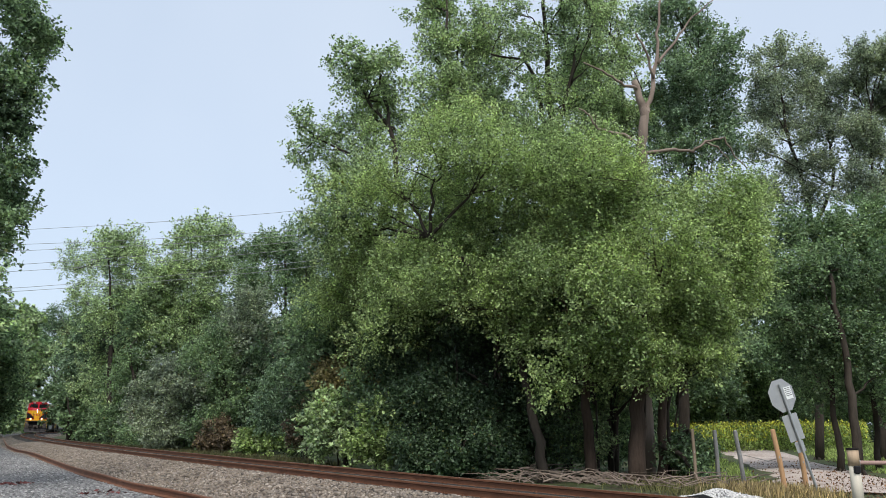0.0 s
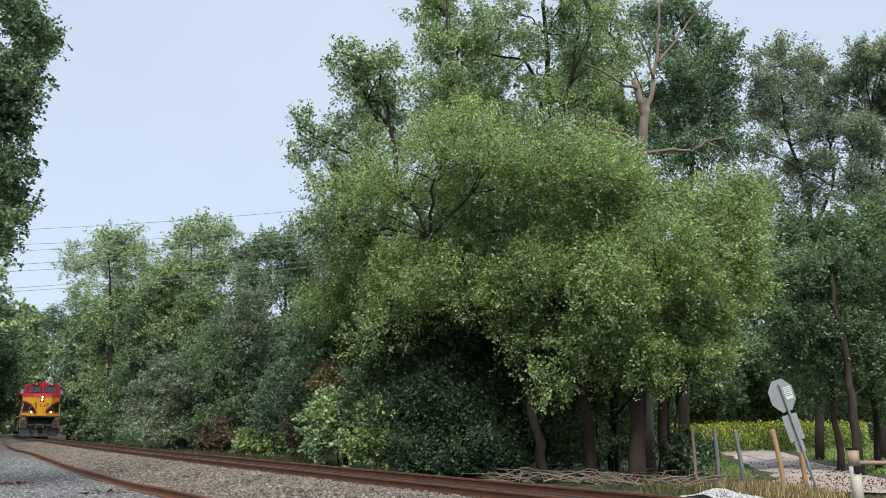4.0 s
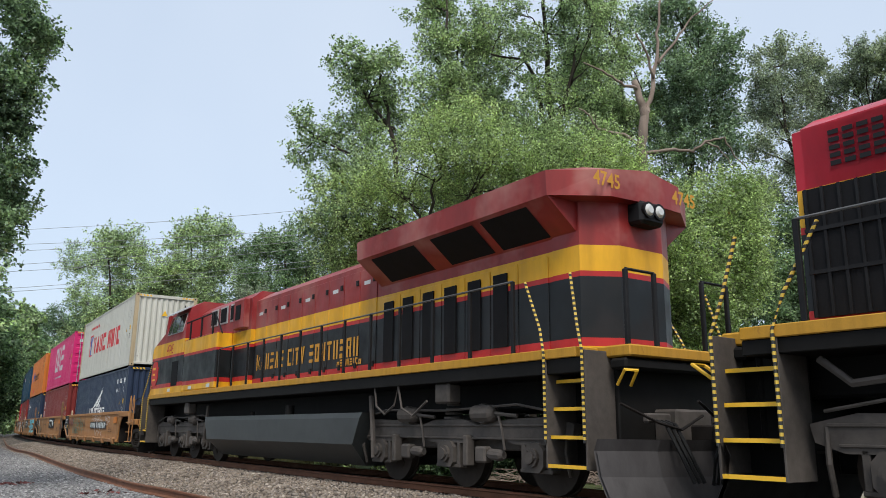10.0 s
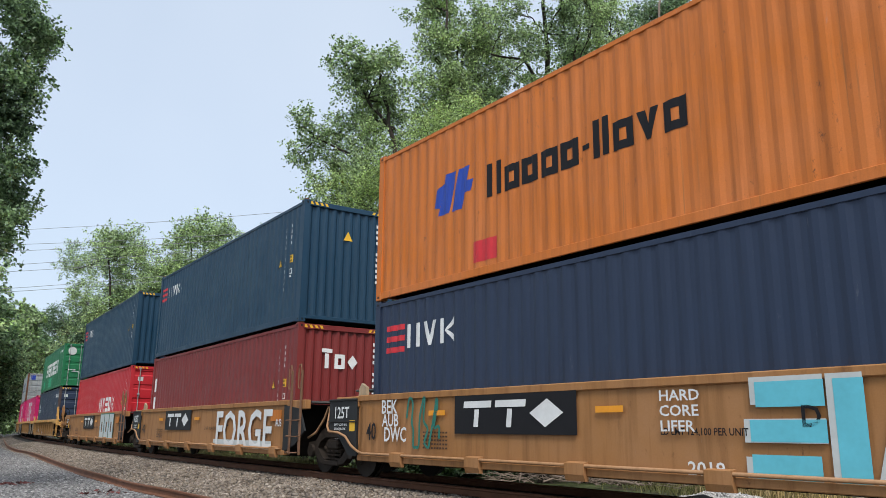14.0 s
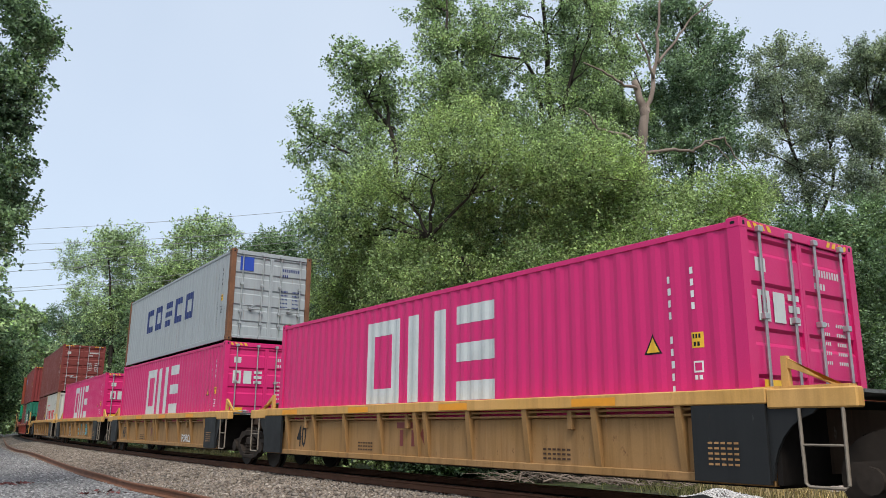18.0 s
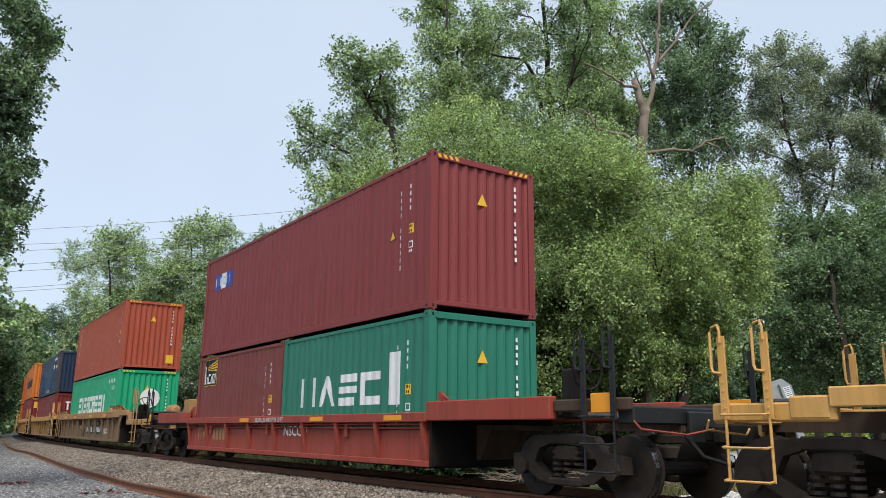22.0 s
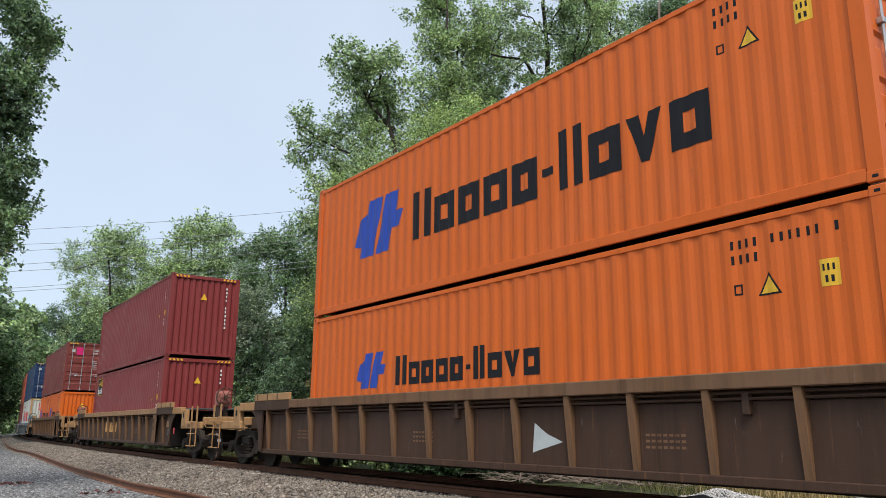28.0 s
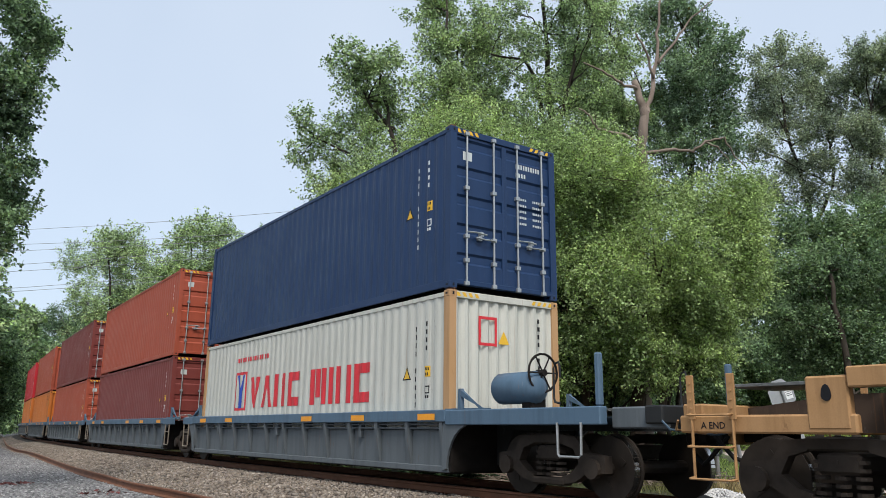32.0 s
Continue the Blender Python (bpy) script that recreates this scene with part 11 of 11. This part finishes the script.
    for sg in (-1, 1):
        for sx in (-1, 1):
            for y in (0.5, 1.05):
                part("platform_post", Mesh().box(sx * 10.66 - 0.03, sx * 10.66 + 0.03, sg * y - 0.03, sg * y + 0.03, 1.97, 2.95, 0.01), BLACK_STEEL, ob)
            part("platform_rail", Mesh().tube([(sx * 10.66, sg * 0.5, 2.95), (sx * 10.66, sg * 1.05, 2.95)], 0.02, 6), BLACK_STEEL, ob)
    pilot(ob, 10.7, 1)
    pilot(ob, -10.7, -1)
    for sx, x in ((1, 9.6), (-1, -9.85)):
        for sy in (-1, 1):
            steps(ob, x, sx, sy, WRAP_RAIL)
    side_rail(ob, [-3.3 + i * 1.02 for i in range(13)], -1.5, 1.95, 2.98, WORN_RAIL, BLACK_STEEL)
    side_rail(ob, [-3.3 + i * 1.02 for i in range(13)], 1.5, 1.95, 2.98, WORN_RAIL, BLACK_STEEL)
    loco_truck(ob, q, 6.9)
    loco_truck(ob, q, -6.9)
    RIDERS.append((ob, q, 6.9, (0, 0, 0)))


first_loco()
second_loco()


# thicket at the end of the wood, and the shaded wood edge behind the field
tree('bush', 'dark bush at the edge of the wood', [([(10.4, 46.0, -0.7), (10.4, 46.0, 0.9)], 0.06, 0.03)],
     [(10.6, 46.0, 0.7, 1.6), (11.5, 46.5, 0.6, 1.3), (9.2, 46.0, 0.9, 1.8)], 16000, 0.13, DARK, seed=230, clump=0.3, per=16)
# row behind the field, its shade painted in by the darkened leaf colour
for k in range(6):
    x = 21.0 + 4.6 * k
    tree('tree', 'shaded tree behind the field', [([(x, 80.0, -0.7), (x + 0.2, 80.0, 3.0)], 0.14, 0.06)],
         [(x, 80.0, 1.2, 2.6), (x + 1.5, 81.0, 3.6, 2.6), (x - 1.6, 80.5, 4.6, 2.4)], 15000, 0.26, SHADE_GREEN, seed=240 + k, clump=0.4, per=16)


# ---- the crossing: dirt road, fence posts, signs, bollard, gravel heap ----
DIRT, dnt, dbs = nodes_of("pale_dirt", 0.95)
dcol = ramp_of(dnt, noise_of(dnt, 1.2, 6), [(0.3, (0.30, 0.235, 0.195)), (0.5, (0.46, 0.385, 0.335)), (0.75, (0.56, 0.49, 0.44))])
dcol = mix_of(dnt, ramp_of(dnt, noise_of(dnt, 9, 8), [(0.48, (0, 0, 0)), (0.72, (0.7, 0.7, 0.7))]), dcol, (0.13, 0.08, 0.06, 1))
dnt.links.new(dcol, dbs.inputs["Base Color"])
bump_of(dnt, dbs, noise_of(dnt, 9, 6), 0.6, 0.04)
ROAD = [(5.0, 7.0), (9.2, 14.0), (10.8, 20.0), (12.9, 26.5), (16.4, 38.0), (19.2, 50.0), (20.2, 64.0), (17.0, 80.0)]


def road_mesh():
    v, f, pts = [], [], []
    for i in range(len(ROAD) - 1):
        a, b = Vector(ROAD[i]), Vector(ROAD[i + 1])
        pts += [a.lerp(b, k / 6) for k in range(6)]
    pts = pts[12:]
    for i, p in enumerate(pts):
        d = (pts[min(i + 2, len(pts) - 1)] - pts[max(i - 2, 0)]).normalized()
        w = 2.5 - 0.02 * i
        for c in (-1, -0.5, 0, 0.5, 1):
            x, y = p.x - d.y * w * c, p.y + d.x * w * c
            x += 0.15 * math.sin(i * 0.9 + c)
            v.append((x, y, ground_z(x, y) + 0.06 - 0.1 * abs(c) ** 3))
    n = 5
    f = [(j * n + i, j * n + i + 1, (j + 1) * n + i + 1, (j + 1) * n + i) for j in range(len(pts) - 1) for i in range(n - 1)]
    return Mesh().add(v, f).mesh("dirt_road", True)


tagged(part("road", road_mesh(), DIRT), "pale dirt road strewn with dead leaves", "road", kind="structure")
POST_WOOD = plain("weathered_post_wood", (0.20, 0.155, 0.11), 0.9, 0, 22, 0.4, 0.5, 0.01, stretch=(1, 1, 0.1))
NEW_WOOD = plain("sawn_post_wood", (0.42, 0.25, 0.13), 0.85, 0, 22, 0.3, 0.4, 0.008, stretch=(1, 1, 0.1))
STEEL_POST = plain("grey_steel_post", (0.27, 0.26, 0.25), 0.5, 0.5, 15, 0.3, 0.2, 0.004)


def fence_post(foot, top, r, mat, label):
    ob = thing("fence_post", label, "post", "fence posts by the road")
    f, t = Vector(foot), Vector(top)
    m = Mesh().tube([f - Vector((0, 0, 0.15)), f.lerp(t, 0.5) + Vector((0.008, 0, 0)), t - Vector((0, 0, 0.02)), t], [r * 1.05, r, r, r * 0.75], 10)
    part("shaft", m, mat, ob, smooth=False)
    part("wire_staple", Mesh().box(f.lerp(t, 0.6).x - 0.01, f.lerp(t, 0.6).x + 0.01, f.y - r - 0.008, f.y - r + 0.004, f.lerp(t, 0.6).z - 0.03, f.lerp(t, 0.6).z + 0.03), GALV, ob)


for foot, top, r, mat, lab in (((7.2, 24.9, -0.55), (7.1, 24.9, 0.97), 0.05, POST_WOOD, "thin weathered wooden fence post"), ((7.05, 22.4, -0.55), (7.02, 22.4, 1.0), 0.045, POST_WOOD, "slim weathered wooden fence post"),
                               ((8.05, 23.5, -0.55), (8.02, 23.5, 0.98), 0.06, STEEL_POST, "grey steel fence post"), ((7.95, 21.2, -0.55), (7.78, 21.2, 0.97), 0.055, STEEL_POST, "leaning grey steel fence post"),
                               ((7.83, 18.4, -0.55), (7.62, 18.4, 0.99), 0.055, NEW_WOOD, "leaning pale sawn wooden fence post"), ((9.02, 20.0, -0.55), (8.9, 20.0, 0.73), 0.06, NEW_WOOD, "pale sawn wooden fence post behind the sign")):
    fence_post(foot, top, r, mat, lab)
wire = part("fence_wire", Mesh().tube([(7.8, 18.34, 0.38), (7.95, 19.6, 0.24), (7.9, 21.1, 0.35)], 0.008, 5), GALV)
tagged(wire, "slack strand of fence wire between posts", "wire")

SIGN_BACK = plain("bare_aluminium_sign", (0.33, 0.335, 0.335), 0.5, 0.4, 14, 0.15, 0.1, 0.002)
sign = thing("road_sign", "eight-sided stop sign seen from its bare back, on a leaning post", "sign", m=Matrix.Translation((9.02, 19.4, -0.55)) @ Matrix.Rotation(radians(-15.5), 4, "Y") @ Matrix.Rotation(radians(20), 4, "Z"))
part("post", Mesh().tube([(0, 0, -0.1), (0, 0, 2.72)], 0.032, 8), GALV, sign, "galvanised steel post")
oc = [(0.39 / math.cos(math.pi / 8) * math.cos(math.pi / 8 + k * math.pi / 4), 2.45 + 0.39 / math.cos(math.pi / 8) * math.sin(math.pi / 8 + k * math.pi / 4)) for k in range(8)]
plate = part("plate", Mesh().prism(oc, "y", 0.036, 0.042), SIGN_BACK, sign, "octagonal bare metal back")
stk = part("sticker", Mesh().box(0.1, 0.32, 0.028, 0.0365, 2.32, 2.62), WHITE_P, plate, "white sticker with unreadable print")
painted("print", stk, [rect(0.12, 0.30, 2.58 - 0.045 * k, 2.595 - 0.045 * k) for k in range(5)], BLACK_P, off=-0.03)
part("rectangular_plate", Mesh().box(-0.24, 0.24, 0.036, 0.042, 1.34, 1.98, 0.002), SIGN_BACK, sign)
part("small_plate", Mesh().box(-0.14, 0.14, 0.036, 0.042, 1.06, 1.32, 0.002), SIGN_BACK, sign)

BOLLARD_W = paint("flaking_cream_paint", (0.60, 0.55, 0.45), 0.6, 0.25, 0.12)
bol = thing("bollard", "white steel bollard with a rusty cap and a black lock box", "bollard")
part("pipe", Mesh().tube([(7.95, 15.5, -0.6), (7.93, 15.5, 0.4)], 0.1, 18), BOLLARD_W, bol, smooth=True)
cap = part("collar", Mesh().tube([(7.93, 15.5, 0.3), (7.925, 15.5, 0.6)], 0.104, 18), paint("rust_streaked_cream_paint", (0.46, 0.33, 0.21), 0.6, 0.5, 0.6), bol, "rust-streaked collar", smooth=True)
part("cap", Mesh().tube([(7.925, 15.5, 0.6), (7.925, 15.5, 0.63), (7.925, 15.5, 0.64)], [0.112, 0.112, 0.07], 18), DARK_STEEL, bol)
part("lock_box", Mesh().box(7.87, 7.99, 15.37, 15.46, 0.16, 0.31, 0.02), BLACK_P, bol)
gate = thing("pipe_gate", "faded red and white pipe gate across the dirt road", "gate")
part("bar", Mesh().tube([(8.5, 16.4, 0.33), (13.5, 17.2, 0.33)], 0.045, 12), paint("faded_red_white_pipe", (0.42, 0.27, 0.23), 0.6, 0.4, 0.3), gate, smooth=True)
part("latch", Mesh().box(8.3, 8.52, 16.36, 16.44, 0.27, 0.39, 0.02).tube([(8.38, 16.4, 0.3), (8.36, 16.38, 0.16)], 0.03, 8), GALV, gate)
part("hinge_post", Mesh().tube([(13.5, 17.2, -0.6), (13.5, 17.2, 0.7)], 0.08, 12), BOLLARD_W, gate)

# heap of fresh white gravel and a black pipe end beside the rails
WHITE_STONE = stone_mat("white_stones", [(0.30, 0.30, 0.30), (0.52, 0.52, 0.51), (0.62, 0.62, 0.60), (0.42, 0.42, 0.42), (0.72, 0.71, 0.69)])


def heap():
    g = np.random.default_rng(8)
    n = 5200
    a, r = g.random(n) * 6.283, np.sqrt(g.random(n))
    x, y = 5.4 + 1.35 * r * np.cos(a), 15.6 + 1.1 * r * np.sin(a)
    z = -0.55 + 0.34 * (1 - r ** 1.6) + 0.05 * np.sin(x * 5) * np.cos(y * 6)
    base = np.array([(1, 0, 0), (-1, 0, 0), (0, 1, 0), (0, -1, 0), (0, 0, 1), (0, 0, -1)], float)
    q, _ = np.linalg.qr(g.normal(size=(n, 3, 3)))
    v = np.einsum("nij,nkj->nki", q, base[None] * g.uniform(0.6, 1.25, (n, 6, 1))) * g.uniform(0.02, 0.04, (n, 1, 1))
    v += np.stack([x, y, z], 1)[:, None]
    faces = np.array([(0, 2, 4), (2, 1, 4), (1, 3, 4), (3, 0, 4), (2, 0, 5), (1, 2, 5), (3, 1, 5), (0, 3, 5)])
    return raw_mesh("gravel_heap", v.reshape(-1, 3), (faces[None] + 6 * np.arange(n)[:, None, None]).reshape(-1, 3), WHITE_STONE)


tagged(heap(), "low heap of fresh white gravel beside the rails", "gravel", kind="stuff")


def mound():
    v, f, n = [(5.4, 15.6, -0.24)], [], 20
    for j, k in enumerate((0.35, 0.7, 1.0)):
        for i in range(n):
            a = 2 * math.pi * i / n
            v.append((5.4 + 1.35 * k * math.cos(a), 15.6 + 1.1 * k * math.sin(a), -0.56 + 0.32 * (1 - k ** 1.6)))
    f = [(0, 1 + i, 1 + (i + 1) % n) for i in range(n)]
    for j in range(2):
        f += [(1 + j * n + i, 1 + (j + 1) * n + i, 1 + (j + 1) * n + (i + 1) % n, 1 + j * n + (i + 1) % n) for i in range(n)]
    return Mesh().add(v, f).mesh("gravel_mound", True)


tagged(part("gravel_mound", mound(), GRAVEL), "mound under the fresh gravel", "gravel", kind="structure")
tagged(part("drain_pipe", Mesh().tube([(4.35, 14.6, -0.36), (4.8, 14.9, -0.33), (5.1, 15.2, -0.42)], [0.13, 0.13, 0.13], 12), HOSE, smooth=True), "end of a black plastic drain pipe", "pipe")


# ---- field of goldenrod, weeds, brush under the trees ----
def field(name, label, n, size, mat, pick, seed, lean=0.35, kind_cat="plants"):
    """Upright blades and flower heads strewn over a piece of ground."""
    g = np.random.default_rng(seed)
    p = pick(g, n)
    u = g.normal(size=(n, 3)) * lean + np.array([0, 0, 1.0])
    u /= np.linalg.norm(u, axis=1)[:, None]
    w = np.cross(u, g.normal(size=(n, 3)))
    w /= np.linalg.norm(w, axis=1)[:, None] + 1e-9
    ln = size[0] * g.uniform(0.6, 1.3, n)[:, None]
    wd = size[1] * g.uniform(0.6, 1.3, n)[:, None]
    v = np.stack([p, p + u * ln * 0.5 + w * wd, p + u * ln, p + u * ln * 0.5 - w * wd], 1)
    return tagged(raw_mesh(name, v.reshape(-1, 3), np.arange(4 * n).reshape(n, 4), mat), label, kind_cat, kind="stuff")


def ground_many(x, y):
    return np.array([ground_z(float(a), float(b)) for a, b in zip(x, y)])


def field_pick(lo, hi):
    def pick(g, n):
        y = 50 + 22 * g.random(n)
        x = y * (0.265 + 0.26 * g.random(n)) + 0.4
        keep = ground_many(x, y)
        tall = 1 + 0.25 * np.sin(x * 1.7) * np.cos(y * 1.3)
        return np.stack([x, y, keep + (lo + (hi - lo) * g.random(n)) * tall], 1)
    return pick


field("goldenrod_stems", "tall green goldenrod stems across the field", 70000, (0.26, 0.04), BRIGHT, field_pick(-0.1, 1.2), 21, 1.1)
field("goldenrod_flowers", "yellow goldenrod flower heads across the field", 24000, (0.15, 0.05), GOLD, field_pick(0.7, 1.4), 22, 1.0, kind_cat="flowers")


def verge_pick(g, n):
    y = 21 + 39 * g.random(n)
    x = y * (0.25 + 0.36 * g.random(n)) + 1.5
    near = np.full(n, 9.0)
    for a, b in zip(ROAD[:-1], ROAD[1:]):
        for k in range(5):
            px, py = a[0] + (b[0] - a[0]) * k / 5, a[1] + (b[1] - a[1]) * k / 5
            near = np.minimum(near, np.hypot(x - px, y - py))
    z = ground_many(x, y)
    return np.stack([x, y, np.where(near < 2.6, z - 0.5, z - 0.02)], 1)


def tuft_pick(cx, cy, rx, ry):
    def pick(g, n):
        c = g.normal(size=(n, 2))
        x, y = cx + c[:, 0] * rx, cy + c[:, 1] * ry
        return np.stack([x, y, ground_many(x, y) - 0.03], 1)
    return pick


field("verge_grass", "mown green grass along the dirt road", 60000, (0.2, 0.02), BRIGHT, verge_pick, 23, 0.6, kind_cat="grass")


def litter_pick(g, n):
    a = np.array(ROAD)
    k = g.random(n) ** 1.5 * 4.2
    x = np.interp(k, np.arange(len(a)), a[:, 0]) + g.normal(size=n) * 1.3
    y = np.interp(k, np.arange(len(a)), a[:, 1])
    return np.stack([x, y, ground_many(x, y) + 0.075], 1)


field("leaf_litter", "dead brown leaves strewn over the dirt road", 2600, (0.08, 0.025), leaf_mat("dead_leaves_on_dirt", (0.09, 0.045, 0.03), (0.17, 0.09, 0.06)), litter_pick, 27, 2.5, kind_cat="leaves")
STRAW = leaf_mat("straw_grass", (0.26, 0.19, 0.10), (0.42, 0.32, 0.19), (0.5, 0.4, 0.25))
field("dry_grass", "tufts of straw-coloured dry grass by the fence", 4200, (0.34, 0.014), STRAW, tuft_pick(7.6, 18.6, 0.55, 0.9), 24, kind_cat="grass")
field("fence_grass", "rough green grass under the fence", 14000, (0.24, 0.009), leaf_mat("rough_grass", (0.09, 0.10, 0.04), (0.17, 0.165, 0.075), (0.34, 0.27, 0.15)), tuft_pick(7.2, 21.5, 0.9, 2.0), 25, kind_cat="grass")


def bank_pick(g, n):
    s = -56 + 44 * g.random(n)
    lat = 3.0 + 3.2 * g.random(n) ** 1.3
    th = np.interp(s, LINE[:, 0], LINE[:, 3])
    x = np.interp(s, LINE[:, 0], LINE[:, 1]) - np.sin(th) * lat
    y = np.interp(s, LINE[:, 0], LINE[:, 2]) + np.cos(th) * lat
    return np.stack([x, y, np.full(n, -0.62)], 1)


field("bank_weeds", "straw and green weeds on the bank of the track", 26000, (0.36, 0.022), leaf_mat("weeds", (0.06, 0.075, 0.03), (0.11, 0.105, 0.055), (0.24, 0.18, 0.10)), bank_pick, 26, kind_cat="weeds")


def brush():
    g = random.Random(12)
    m = Mesh()
    for i in range(150):
        x, y = g.uniform(1.5, 7.6), 0
        y = 23.6 - (x - 1.5) * 0.62 + g.uniform(-1.0, 1.8)
        a, l = g.uniform(0, 3.14), g.uniform(0.5, 2.0)
        z = -0.5 + g.uniform(0, 0.12)
        e = Vector((x + math.cos(a) * l, y + math.sin(a) * l * 0.6, z + g.uniform(-0.03, 0.35)))
        mid = Vector((x, y, z)).lerp(e, 0.5) + Vector((g.uniform(-0.1, 0.1), 0, g.uniform(0, 0.15)))
        r = g.uniform(0.008, 0.03)
        m.tube([(x, y, z), mid, e], [r, r * 0.8, r * 0.3], 5)
    return m


tagged(part("brushwood", brush(), DEAD_WOOD), "tangle of fallen grey-brown branches under the trees", "brushwood", kind="stuff")
tagged(part("fallen_branch", limb(Mesh(), [(6.5, 23.6, 0.5), (6.9, 23.4, 0.35), (7.15, 23.2, -0.1), (7.2, 23.2, -0.55)], 0.08, 0.05, 4), BARK), "bent bare branch resting on the ground", "branch")

# ---- power lines ----
LINES = (((-25.7, 11.65), (-10.5, 12.6)), ((-25.6, 11.26), (-10.4, 12.26)), ((-26.6, 10.34), (-10.4, 11.83)), ((-26.6, 9.93), (-10.4, 11.34)), ((-26.1, 8.93), (-10.3, 10.51)), ((-26.1, 8.73), (-10.3, 10.16)), ((-25.6, 12.57), (-8.1, 14.03)))
WIRE_M = plain("weathered_wire", (0.30, 0.31, 0.31), 0.5, 0.4, 20, 0.1, 0)
for (xa, za), (xb, zb) in LINES:
    k = (zb - za) / (xb - xa)
    pts = [(x, 46.0, za + k * (x - xa) + 0.0016 * (x - xa) * (x - xb)) for x in range(-80, 61, 5)]
    tagged(part("power_line", Mesh().tube(pts, 0.014, 5), WIRE_M), "thin overhead power line", "cable", "overhead power lines")


# ---- what moves: the train comes round the bend and passes at an even pace ----
def motions():
    for ob, q, half, place in RIDERS:
        off = Matrix.Translation(place)
        walk(ob, [(t, riding(q, half, t) @ off) for t in range(33)])
    for ob, q, x, a, r in WHEELSETS:
        t0, t1 = (20 + (s - q - x) / SPEED for s in (-55, 22))
        t0, t1 = max(0.0, t0), min(32.0, t1)
        if t1 <= t0 + 0.1:
            continue
        n0, n1 = math.ceil(t0 * FPS), math.floor(t1 * FPS)
        rows = [(0.0, 0.0)] if n0 > 0 else []
        rows += [(n / FPS, SPEED * (n - n0) / FPS / r) for n in range(n0, n1 + 1)]
        if n1 < 32 * FPS:
            rows.append((32.0, SPEED * (n1 - n0) / FPS / r))
        walk(ob, [(t, Matrix.Translation((a, 0, r)) @ Matrix.Rotation(w, 4, "Y")) for t, w in rows])


motions()
